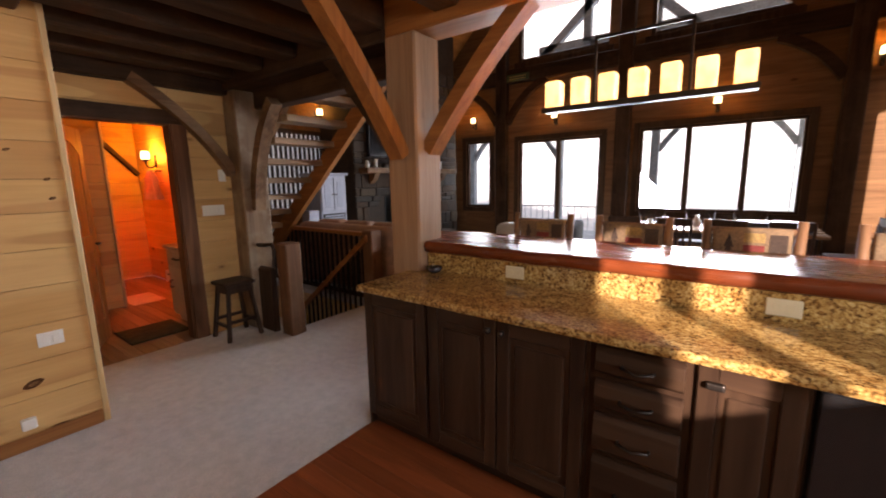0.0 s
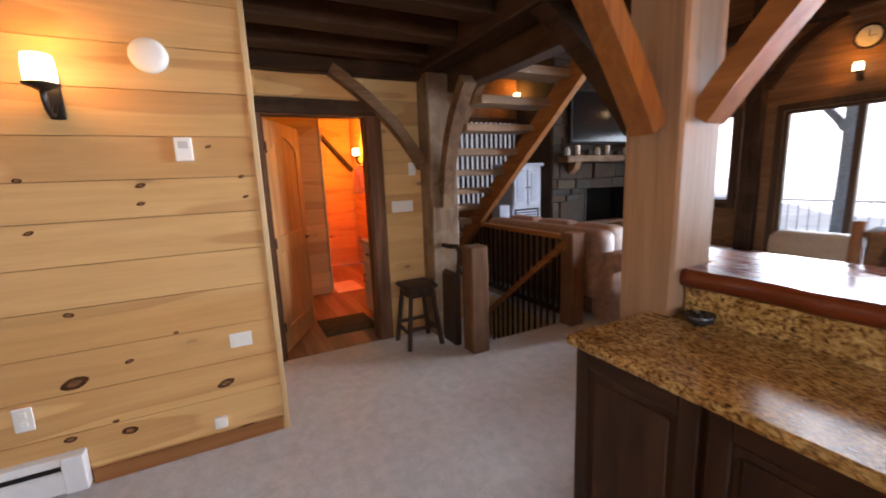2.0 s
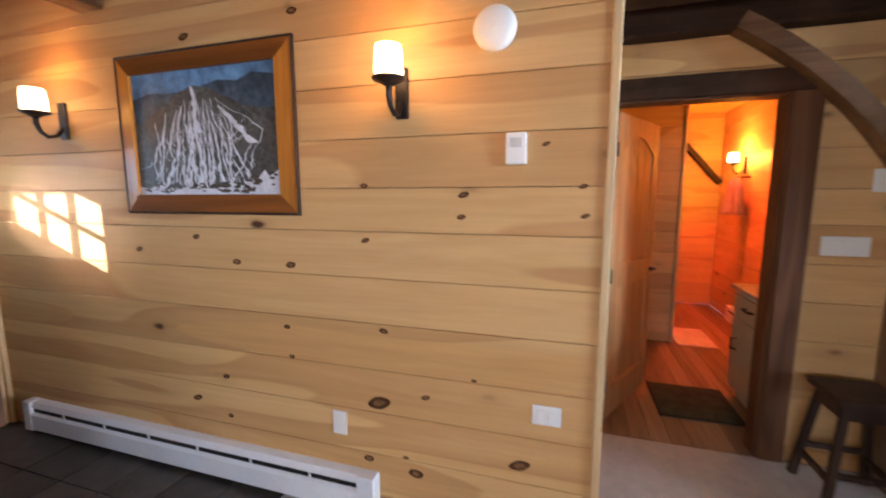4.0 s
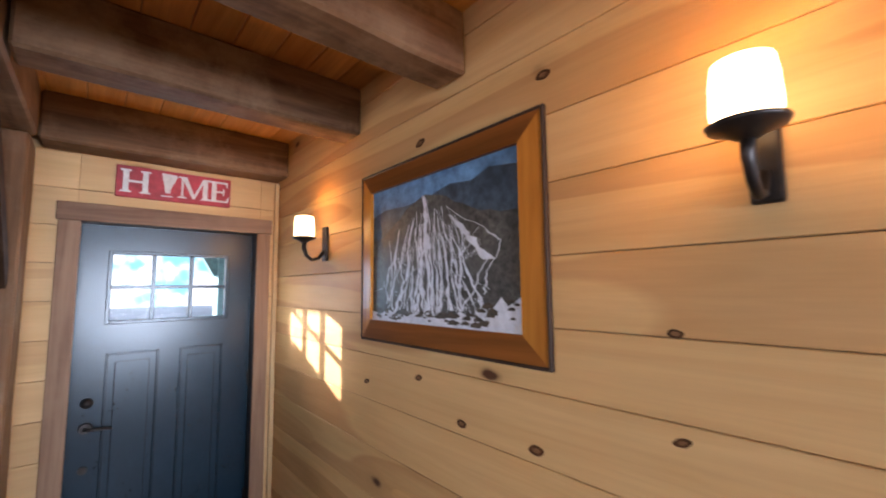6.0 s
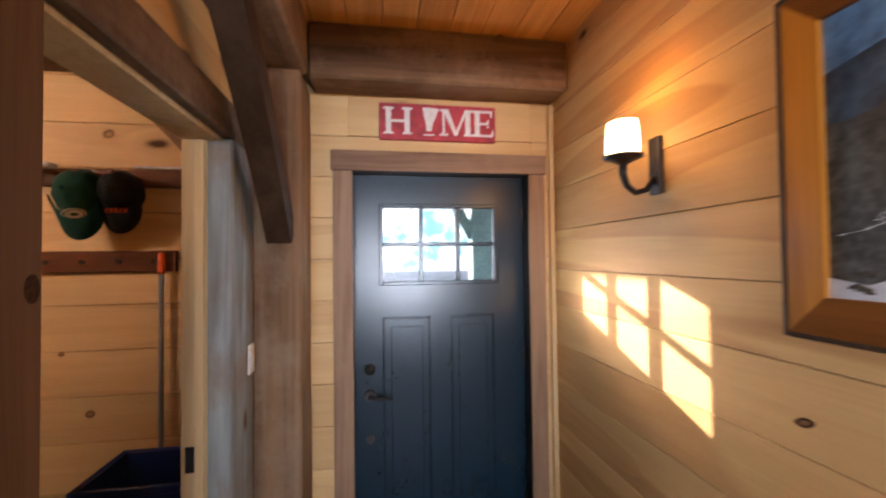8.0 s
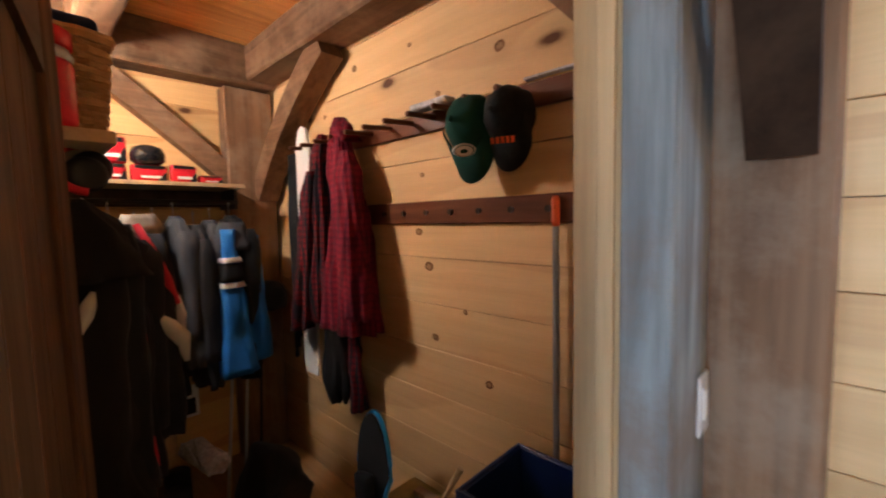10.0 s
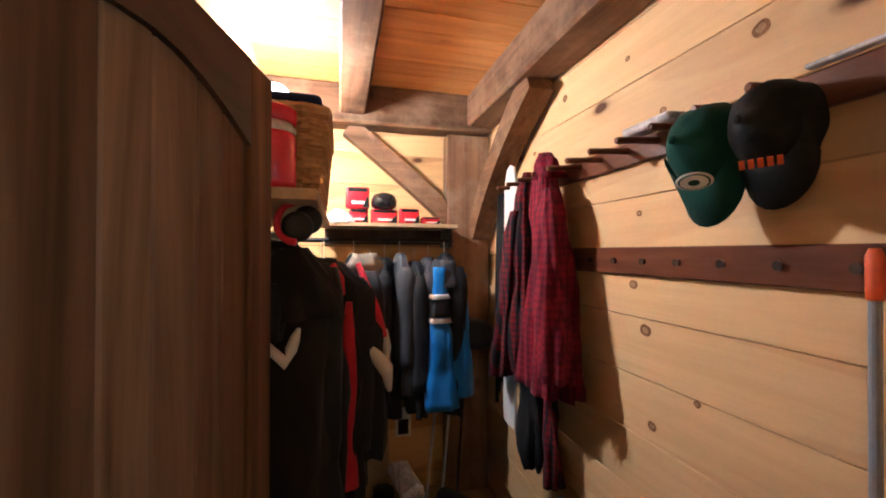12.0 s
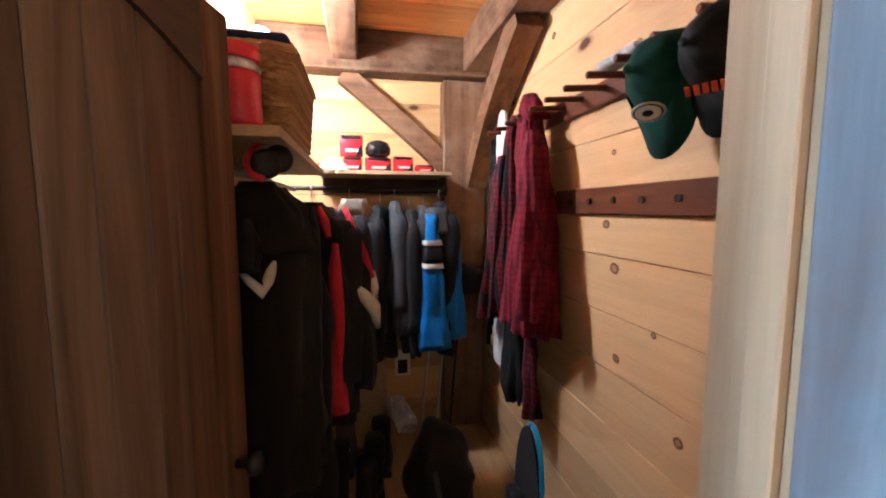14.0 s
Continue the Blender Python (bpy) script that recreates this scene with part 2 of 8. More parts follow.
# upright copy of the timber, likewise darkened for shade
TIM_DZ = wood("shaded_timber_z", (0.060, 0.029, 0.015), (0.024, 0.012, 0.007), "z", 0.6, knots=0.2, stain=0.3, stain_col=(0.11, 0.06, 0.035), vary=0.2, bump=0.3)
TRIM_DZ = wood("dark_casing_z", (0.15, 0.065, 0.032), (0.075, 0.032, 0.016), "z", 0.5, knots=0.25, vary=0.15)
TRIM_X = wood("casing_x", (0.36, 0.215, 0.13), (0.20, 0.105, 0.065), "x", 0.5, knots=0.35, stain=0.3, stain_col=(0.33, 0.21, 0.13), vary=0.15, bump=0.2)
FIR_Z = wood("orange_fir", (0.40, 0.155, 0.045), (0.23, 0.078, 0.022), "z", 0.42, knots=0.25, stain=0.2, stain_col=(0.2, 0.11, 0.06), vary=0.12)
FIR_X = wood("orange_fir_x", (0.40, 0.155, 0.045), (0.23, 0.078, 0.022), "x", 0.42, knots=0.25, stain=0.2, stain_col=(0.2, 0.11, 0.06), vary=0.12)
JAMB_Z = wood("jamb_pine", (0.70, 0.50, 0.27), (0.55, 0.36, 0.17), "z", 0.5, knots=0.3, vary=0.08)
DOOR_Z = wood("stained_door_z", (0.185, 0.088, 0.032), (0.07, 0.032, 0.011), "z", 0.5, knots=0.6, heart=0.3, vary=0.16, bump=0.2, knot_col=(0.03, 0.011, 0.006), shine=0.06)
DOOR_X = wood("stained_door_x", (0.085, 0.037, 0.015), (0.042, 0.018, 0.008), "x", 0.36, knots=0.3, vary=0.15, bump=0.12)
CAB = wood("dark_cabinet_z", (0.060, 0.032, 0.019), (0.025, 0.013, 0.009), "z", 0.33, knots=0.2, vary=0.2, bump=0.1)
CAB_X = wood("dark_cabinet_x", (0.060, 0.032, 0.019), (0.025, 0.013, 0.009), "x", 0.33, knots=0.2, vary=0.2, bump=0.1)
BAR = wood("red_bar_slab", (0.24, 0.055, 0.018), (0.11, 0.022, 0.008), "x", 0.24, knots=0.3, stain=0.3, stain_col=(0.09, 0.025, 0.012), vary=0.05, bump=0.06, coat=0.0, shine=0.3)
CHERRY = wood("cherry_floor_board", (0.28, 0.075, 0.026), (0.17, 0.042, 0.016), "x", 0.3, vary=0.3, bump=0.06, coat=0.3)
BASE_Y = wood("red_baseboard_y", (0.36, 0.16, 0.06), (0.25, 0.10, 0.036), "y", 0.4, vary=0.08)
RAIL_W = wood("peg_rail_wood", (0.17, 0.06, 0.028), (0.08, 0.028, 0.014), "x", 0.32, vary=0.1)
STOOL_W = wood("dark_stool_wood", (0.07, 0.042, 0.03), (0.03, 0.018, 0.013), "z", 0.45, vary=0.15)
TREAD_W = wood("stair_tread_wood", (0.38, 0.25, 0.16), (0.24, 0.15, 0.09), "y", 0.45, stain=0.2, vary=0.15)
CARPET = carpet_mat()
GRANITE = granite_mat()
STONE = plain("fire_stone", (0.050, 0.030, 0.017), 0.95, speck=0.35, scale=9, bump=0.6)
MAT_W = plain("white_plastic", (0.80, 0.78, 0.72), 0.4, speck=0.03, bump=0)
HEATER = plain("heater_enamel", (0.74, 0.76, 0.76), 0.35, speck=0.04, bump=0.03)
BLACK = plain("black_metal", (0.022, 0.02, 0.02), 0.45, metal=0.6, speck=0.2)
IRON = plain("dark_bronze", (0.045, 0.035, 0.03), 0.42, metal=0.7, speck=0.25)
FRONT = plain("front_door_paint", (0.003, 0.018, 0.032), 0.24, speck=0.1, scale=60, bump=0.05)
STEEL = plain("brushed_steel", (0.55, 0.55, 0.55), 0.3, metal=1.0, speck=0.1)
SHADE_G = glow("sconce_shade", (1.0, 0.72, 0.36), 6.0)
SHADE_C = glow("chandelier_shade", (1.0, 0.62, 0.22), 1.6, low=(1.0, 0.42, 0.08))
GLASS = glass_mat()

CREAM_P = plain("cream_plastic", (0.62, 0.54, 0.36), 0.4, speck=0.05, bump=0)

# ---- helpers of this scene ----
def bm_box(bm, x0, x1, y0, y1, z0, z1, bevel=0.0, seg=1):
    made = bmesh.ops.create_cube(bm, size=1)["verts"]
    bmesh.ops.scale(bm, vec=(abs(x1 - x0), abs(y1 - y0), abs(z1 - z0)), verts=made)
    bmesh.ops.translate(bm, vec=((x0 + x1) / 2, (y0 + y1) / 2, (z0 + z1) / 2), verts=made)
    if bevel:
        edges = list({e for v in made for e in v.link_edges})
        bmesh.ops.bevel(bm, geom=edges, offset=bevel, segments=seg, affect="EDGES", profile=0.5)
    return bm


def box(x0, x1, y0, y1, z0, z1, bevel=0.0, seg=1):
    return bm_box(bmesh.new(), x0, x1, y0, y1, z0, z1, bevel, seg)


def bm_rod(bm, a, b, r0, r1=None, n=12):
    a, b = Vector(a), Vector(b)
    m = Matrix.Translation((a + b) / 2) @ (b - a).to_track_quat("Z", "Y").to_matrix().to_4x4()
    bmesh.ops.create_cone(bm, cap_ends=True, segments=n, radius1=r0, radius2=r0 if r1 is None else r1, depth=(b - a).length, matrix=m)
    return bm


def rod(a, b, r0, r1=None, n=12):
    return bm_rod(bmesh.new(), a, b, r0, r1, n)


def bm_tube(bm, pts, r, n=8):
    """A bent rod through points."""
    pts = [Vector(p) for p in pts]
    rings = []
    for i, p in enumerate(pts):
        d = (pts[min(i + 1, len(pts) - 1)] - pts[max(i - 1, 0)]).normalized()
        q = d.to_track_quat("Z", "Y")
        rr = r[i] if isinstance(r, (list, tuple)) else r
        rings.append([bm.verts.new(p + q @ Vector((rr * math.cos(t), rr * math.sin(t), 0))) for t in [2 * math.pi * k / n for k in range(n)]])
    for u, w in zip(rings, rings[1:]):
        for k in range(n):
            bm.faces.new((u[k], u[(k + 1) % n], w[(k + 1) % n], w[k]))
    bm.faces.new(rings[0][::-1])
    bm.faces.new(rings[-1])
    return bm


def tube(pts, r, n=8):
    return bm_tube(bmesh.new(), pts, r, n)


def lathe(profile, n=20, at=(0, 0, 0)):
    """A turned shape: (radius, height) pairs round the z axis."""
    bm = bmesh.new()
    rings = [[bm.verts.new((at[0] + r * math.cos(2 * math.pi * k / n), at[1] + r * math.sin(2 * math.pi * k / n), at[2] + z)) for k in range(n)] for r, z in profile]
    for u, w in zip(rings, rings[1:]):
        for k in range(n):
            bm.faces.new((u[k], u[(k + 1) % n], w[(k + 1) % n], w[k]))
    bm.faces.new(rings[0][::-1])
    bm.faces.new(rings[-1])
    return bm


def prism(outline, axis, a, b, bevel=0.0):
    """A flat outline pushed along an axis from a to b. The outline is (u, v): (y, z) for x, (x, z) for y, (x, y) for z."""
    bm = bmesh.new()
    place = {"x": lambda u, v, w: (w, u, v), "y": lambda u, v, w: (u, w, v), "z": lambda u, v, w: (u, v, w)}[axis]
    lo = [bm.verts.new(place(u, v, a)) for u, v in outline]
    hi = [bm.verts.new(place(u, v, b)) for u, v in outline]
    n = len(outline)
    bm.faces.new(lo)
    bm.faces.new(hi[::-1])
    for k in range(n):
        bm.faces.new((lo[k], hi[k], hi[(k + 1) % n], lo[(k + 1) % n]))
    bmesh.ops.recalc_face_normals(bm, faces=bm.faces)
    if bevel:
        bmesh.ops.bevel(bm, geom=list(bm.edges), offset=bevel, segments=1, affect="EDGES")
    return bm


def mesh_of(name, bm, material, smooth=False):
    bmesh.ops.recalc_face_normals(bm, faces=bm.faces)
    me = bpy.data.meshes.new(name)
    bm.to_mesh(me)
    bm.free()
    me.materials.append(material)
    if smooth:
        for p in me.polygons:
            p.use_smooth = True
    return me


def part(name, bm, material, parent=None, label="", smooth=False):
    ob = new(name, mesh_of(name, bm, material, smooth))
    if parent is not None:
        ob.parent = parent
        ob.matrix_parent_inverse = world_of(parent).inverted()
    if label:
        ob["label"] = label
    return ob


def world_of(ob):
    return ob.matrix_basis if ob.parent is None else world_of(ob.parent) @ ob.matrix_parent_inverse @ ob.matrix_basis


def thing(name, at, label, category, group="", kind=""):
    ob = new(name)
    ob.empty_display_size = 0.1
    ob.matrix_basis = Matrix.Translation(at)
    return tagged(ob, label, category, group, kind)


def solid(name, bm, material, label, category, group="", kind="", smooth=False):
    return tagged(part(name, bm, material, None, "", smooth), label, category, group, kind)


def rough_up(bm, amount, scale=3.0, cuts=0):
    for v in bm.verts:
        n = noise.noise_vector(v.co * scale)
        v.co += n * amount
    return bm


def timber(x0, x1, y0, y1, z0, z1, bevel=0.012, wave=0.006, step=0.25):
    """A squared timber with eased, slightly wavy edges."""
    bm = box(x0, x1, y0, y1, z0, z1, bevel)
    size = (x1 - x0, y1 - y0, z1 - z0)
    k = max(range(3), key=lambda i: size[i])
    n = int(size[k] / step)
    lo = (x0, y0, z0)[k]
    normal = Vector([1.0 if i == k else 0.0 for i in range(3)])
    for j in range(1, n):
        co = Vector([lo + size[k] * j / n if i == k else 0.0 for i in range(3)])
        bmesh.ops.bisect_plane(bm, geom=bm.verts[:] + bm.edges[:] + bm.faces[:], plane_co=co, plane_no=normal)
    return rough_up(bm, wave, 4.0)


def brace(a, b, c, axis, lo, hi, wide=0.14):
    """A curved knee brace between a and b, bowed towards c, flat on an axis from lo to hi. Points are (u, v) in that plane."""
    a, b, c = Vector(a), Vector(b), Vector(c)
    mid, inner, outer = [], [], []
    for i in range(11):
        t = i / 10
        p = a * (1 - t) ** 2 + c * (2 * t * (1 - t)) + b * t * t
        d = ((c - a) * (1 - t) + (b - c) * t).normalized()
        nrm = Vector((-d.y, d.x))
        inner.append(tuple(p + nrm * wide / 2))
        outer.append(tuple(p - nrm * wide / 2))
    return prism(inner + outer[::-1], axis, lo, hi)


STRUCT = "structure"
WX = -3.225      # face of the long plank wall
SY = -3.08       # face of the front wall
CEIL = 2.72


def planks(parent, axis, face, out, along, zs, material, gap=0.0025):
    """Boards of a wall, one object each. axis: the wall's normal; out: +1 or -1, the way its face looks."""
    for z0, z1 in zip(zs, zs[1:]):
        t0, t1 = (face - 0.018 * out, face)
        if axis == "x":
            bm = box(min(t0, t1), max(t0, t1), along[0], along[1], z0 + gap / 2, z1 - gap / 2, 0.0025)
        else:
            bm = box(along[0], along[1], min(t0, t1), max(t0, t1), z0 + gap / 2, z1 - gap / 2, 0.0025)
        part("plank", bm, material, parent)


ROWZ = [0.0, 0.09, 0.30, 0.51, 0.72, 0.94, 1.15, 1.36, 1.55, 1.76, 1.98, 2.19, 2.41, 2.62, 2.75]
BACKING = plain("dark_backing", (0.16, 0.10, 0.055), 0.9)

# ground outside and floors
SNOWY = plain("snowy_ground", (0.75, 0.77, 0.8), 0.9, speck=0.25, scale=0.4, bump=0.2)
ground = solid("ground", prism([(-900, -900), (900, -900), (900, 900), (-900, 900)], "z", -0.9, -0.6), SNOWY, "snow covered open ground round the house", "ground", kind=STRUCT)

cb = bmesh.new()
for x0, x1, y0, y1 in ((-3.67, -1.785, -0.86, 8.7), (-1.785, 1.8, 2.3, 8.7), (-4.24, -3.67, 0.0, 2.42), (-6.9, -3.67, 3.34, 8.7), (-6.9, -6.3, 2.42, 3.34)):
    bm_box(cb, x0, x1, y0, y1, -0.06, 0.0)
solid("floor_carpet", cb, CARPET, "beige grey cut pile carpet, slightly trodden", "floor", kind=STRUCT)
entry = thing("floor_entry", (-2.5, -2, 0), "dark slate floor tiles at the front door", "floor", kind=STRUCT)
SLATE = plain("slate_tile", (0.085, 0.07, 0.06), 0.45, speck=0.4, scale=9)
GROUT = plain("grout", (0.12, 0.10, 0.085), 0.9)
part("bed", box(-3.3, 1.0, -3.4, -0.86, -0.06, -0.012), GROUT, entry)
for i in range(6):
    for j in range(6):
        part("tile", box(-3.22 + 0.305 * i + 0.003, -3.22 + 0.305 * (i + 1) - 0.003, -0.865 - 0.305 * (j + 1) + 0.003, -0.865 - 0.305 * j - 0.003, -0.02, -0.002, 0.003), SLATE, entry)
closet_floor = solid("floor_closet", box(-1.58, 1.0, -3.08, -1.6, -0.011, 0.0), wood("closet_floor", (0.5, 0.33, 0.17), (0.36, 0.22, 0.1), "x", 0.5), "pale wooden closet floor", "floor", kind=STRUCT)

kitchen_floor = thing("floor_kitchen", (0, 0, 0), "glossy red cherry board floor of the kitchen", "floor", kind=STRUCT)
part("sub_floor", box(-1.785, 2.0, -1.6, 2.3, -0.06, -0.016), BACKING, kitchen_floor)
for i in range(29):
    part("board", box(-1.783, 2.0, -0.86 + 0.1 * i + 0.001, -0.86 + 0.1 * (i + 1) - 0.001, -0.016, 0.002, 0.0015), CHERRY, kitchen_floor)

# long plank wall and the front wall
wall_west = thing("wall_west", (WX, -1.2, 0), "pale knotty pine wall of wide horizontal boards", "wall", kind=STRUCT)
part("core", box(WX - 0.16, WX - 0.018, SY - 0.2, 0.60, 0, 2.9), BACKING, wall_west)
planks(wall_west, "x", WX, 1, (SY, 0.61), ROWZ, PINE)
part("corner_board", box(WX - 0.16, WX + 0.012, 0.605, 0.635, 0, 2.9, 0.003), JAMB_Z, wall_west)
solid("baseboard", box(WX, WX + 0.016, -0.33, 0.60, 0, 0.085, 0.004), BASE_Y, "reddish stained wooden baseboard", "baseboard", kind=STRUCT)

FD0, FD1, FDT = -3.08, -2.135, 2.07
wall_south = thing("wall_south", (-1, SY, 0), "pale knotty pine wall of wide horizontal boards", "wall", kind=STRUCT)
for x0, x1, z0, z1 in ((-3.4, FD0 - 0.02, 0, 2.9), (FD1 + 0.02, 1.2, 0, 2.9), (FD0 - 0.02, FD1 + 0.02, FDT + 0.02, 2.9)):
    part("core", box(x0, x1, SY - 0.2, SY - 0.018, z0, z1), BACKING, wall_south)
ROWS_S = [0.0, 0.18, 0.36, 0.57, 0.78, 0.99, 1.20, 1.41, 1.62, 1.83, 2.04, 2.25, 2.46, 2.75]
planks(wall_south, "y", SY, 1, (-3.225, FD0 - 0.02), ROWS_S, PINE_X)
planks(wall_south, "y", SY, 1, (FD1 + 0.02, -1.70), ROWS_S, PINE_X)
planks(wall_south, "y", SY, 1, (-1.58, 0.98), [0.0, 0.15, 0.36, 0.57, 0.79, 1.0, 1.21, 1.42, 1.63, 1.85, 2.06, 2.27, 2.49, 2.75], PINE_X)
part("plank", box(FD0 - 0.02, FD1 + 0.02, SY - 0.018, SY, FDT + 0.03, 2.25, 0.003), PINE_X, wall_south)
part("plank", box(FD0 - 0.02, FD1 + 0.02, SY - 0.018, SY, 2.254, 2.48, 0.003), PINE_X, wall_south)

# closet walls
wall_closet = thing("wall_closet", (-1.64, -2.5, 0), "pine board partition with the closet doorway", "wall", kind=STRUCT)
CO0, CO1, COT = -2.54, -1.68, 2.07
for y0, y1, z0, z1 in ((-3.08, CO0, 0, 2.72), (CO1, -1.48, 0, 2.72), (CO0, CO1, COT, 2.72)):
    part("panel", box(-1.70, -1.58, y0, y1, z0, z1, 0.002), PINE, wall_closet)
wall_closet_north = solid("wall_closet_north", box(-1.58, 2.1, -1.60, -1.48, 0, 2.72), PINE_X, "plain pine boarded wall behind the closet", "wall", kind=STRUCT)
wall_closet_east = thing("wall_closet_east", (1.0, -2.4, 0), "pale pine boarded end wall of the closet", "wall", kind=STRUCT)
part("core", box(1.0, 1.12, -3.2, -1.6, 0, 2.9), BACKING, wall_closet_east)
planks(wall_closet_east, "x", 0.985, -1, (-3.08, -1.60), [0.0, 0.2, 0.42, 0.63, 0.84, 1.05, 1.27, 1.48, 1.69, 1.9, 2.11, 2.32, 2.53, 2.75], PINE)

# bathroom wall and bathroom
BX = -4.25
wall_bath = thing("wall_bath", (BX, 1.2, 0), "pine board wall round the bathroom doorway", "wall", kind=STRUCT)
for y0, y1, z0, z1 in ((0.45, 0.72, 0, 2.72), (1.58, 2.42, 0, 2.72), (0.72, 1.58, 2.06, 2.72)):
    part("core", box(BX - 0.12, BX - 0.018, y0, y1, z0, z1), BACKING, wall_bath)
planks(wall_bath, "x", BX, 1, (1.58, 2.42), ROWZ, PINE)
planks(wall_bath, "x", BX, 1, (0.45, 0.72), ROWZ, PINE)
planks(wall_bath, "x", BX, 1, (0.72, 1.58), [2.06, 2.19, 2.41, 2.62, 2.72], PINE)
wall_hall = solid("wall_hall", box(-4.3, WX - 0.16, 0.30, 0.45, 0, 2.72), PINE_X, "pine boarded end of the short hall", "wall", kind=STRUCT)
bath = thing("wall_bathroom", (-5.6, 1.2, 0), "pine boarded bathroom walls, warm lamplit", "wall", kind=STRUCT)
planks(bath, "x", -6.2, 1, (0.1, 1.55), ROWZ, PINE)
planks(bath, "x", -8.0, 1, (1.55, 2.42), ROWZ, PINE)
planks(bath, "y", 2.42, -1, (-8.0, BX - 0.12), ROWZ, PINE_X)
planks(bath, "y", 1.55, 1, (-8.0, -6.2), ROWZ, PINE_X)
planks(bath, "y", 0.1, 1, (-6.2, BX - 0.12), ROWZ, PINE_X)
part("corner_strip", box(-6.2, -6.17, 1.53, 1.56, 0, 2.45, 0.003), JAMB_Z, bath)
part("core", box(-6.30, -6.22, 0, 1.53, 0, 2.75), BACKING, bath)
part("core", box(-8.1, -8.02, 1.4, 2.5, 0, 2.75), BACKING, bath)
part("core", box(-8.1, BX - 0.12, 2.438, 2.458, 0, 2.72), BACKING, bath)
part("core", box(-8.1, -6.22, 1.45, 1.53, 0, 2.72), BACKING, bath)
part("core", box(-6.3, BX - 0.02, 0.0, 0.082, 0, 2.72), BACKING, bath)
bath_floor = thing("floor_bathroom", (-5.4, 1.2, 0), "reddish brown wooden bathroom floor boards", "floor", kind=STRUCT)
BATH_BOARD = wood("bath_board", (0.33, 0.23, 0.155), (0.21, 0.14, 0.09), "x", 0.5, vary=0.3)
for i in range(20):
    part("board", box(-8.0, BX, 0.1 + 0.116 * i + 0.001, 0.1 + 0.116 * (i + 1) - 0.001, -0.06, 0.0, 0.002), BATH_BOARD, bath_floor)
solid("ceiling_bathroom", box(-8.1, BX - 0.02, 0.0, 2.438, 2.60, 2.65), PINE_CEIL, "pine boarded bathroom ceiling", "ceiling", kind=STRUCT)

# great room: gable wall with its windows, side walls, roof
NY = 8.7
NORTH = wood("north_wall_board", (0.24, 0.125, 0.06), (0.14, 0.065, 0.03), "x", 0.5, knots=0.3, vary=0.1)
GX0, GX1, APEX = -6.6, 1.8, -2.02
W0, W1, W2 = (-5.72, -5.03, 0.84, 2.43), (-4.28, -2.45, 0.04, 2.36), (-1.73, 0.70, 0.85, 2.42)
wall_north = thing("wall_north", (-2, NY, 0), "brown stained boarded gable wall with tall windows", "wall", kind=STRUCT)
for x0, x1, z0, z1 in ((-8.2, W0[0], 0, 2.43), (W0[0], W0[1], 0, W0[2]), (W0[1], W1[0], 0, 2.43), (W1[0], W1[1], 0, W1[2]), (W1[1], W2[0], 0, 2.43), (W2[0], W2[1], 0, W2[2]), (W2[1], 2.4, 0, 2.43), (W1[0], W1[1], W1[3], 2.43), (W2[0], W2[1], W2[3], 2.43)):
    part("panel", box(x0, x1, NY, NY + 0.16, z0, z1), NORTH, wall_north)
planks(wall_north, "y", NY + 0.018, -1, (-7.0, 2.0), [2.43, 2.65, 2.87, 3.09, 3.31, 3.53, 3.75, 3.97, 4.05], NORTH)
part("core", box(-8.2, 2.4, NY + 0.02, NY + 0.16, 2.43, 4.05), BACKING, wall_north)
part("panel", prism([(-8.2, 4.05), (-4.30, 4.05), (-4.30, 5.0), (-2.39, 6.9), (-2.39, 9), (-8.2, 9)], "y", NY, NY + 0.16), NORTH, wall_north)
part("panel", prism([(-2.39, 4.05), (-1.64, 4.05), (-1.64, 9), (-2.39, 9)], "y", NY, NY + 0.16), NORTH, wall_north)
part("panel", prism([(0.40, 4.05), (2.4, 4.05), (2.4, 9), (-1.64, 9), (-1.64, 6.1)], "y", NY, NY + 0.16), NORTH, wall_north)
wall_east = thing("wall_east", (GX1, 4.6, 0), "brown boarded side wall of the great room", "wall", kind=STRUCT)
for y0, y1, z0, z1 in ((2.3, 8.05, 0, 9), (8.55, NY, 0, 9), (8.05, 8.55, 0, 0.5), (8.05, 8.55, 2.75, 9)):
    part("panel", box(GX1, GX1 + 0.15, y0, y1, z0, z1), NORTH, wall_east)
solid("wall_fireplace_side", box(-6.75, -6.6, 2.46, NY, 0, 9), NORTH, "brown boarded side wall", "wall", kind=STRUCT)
roof = thing("ceiling_great_room", (-2, 5, 4), "steep wooden board ceiling of the great room", "ceiling", kind=STRUCT)
part("slope", prism([(-7.3, 3.2), (APEX, 8.4), (APEX, 8.55), (-7.3, 3.35)], "y", -3.3, NY + 0.3), PINE_CEIL, roof)
part("slope", prism([(3.3, 3.2), (APEX, 8.4), (APEX, 8.55), (3.3, 3.35)], "y", -3.3, NY + 0.3), PINE_CEIL, roof)
solid("wall_loft_south", box(-7.3, 3.3, -3.3, -3.12, 2.92, 9), NORTH, "plain loft end wall", "wall", kind=STRUCT)
solid("wall_stair_south", box(-6.7, -4.37, 2.46, 2.475, -2.6, 5.5), NORTH, "brown boarded wall beside the stairs", "wall", kind=STRUCT)

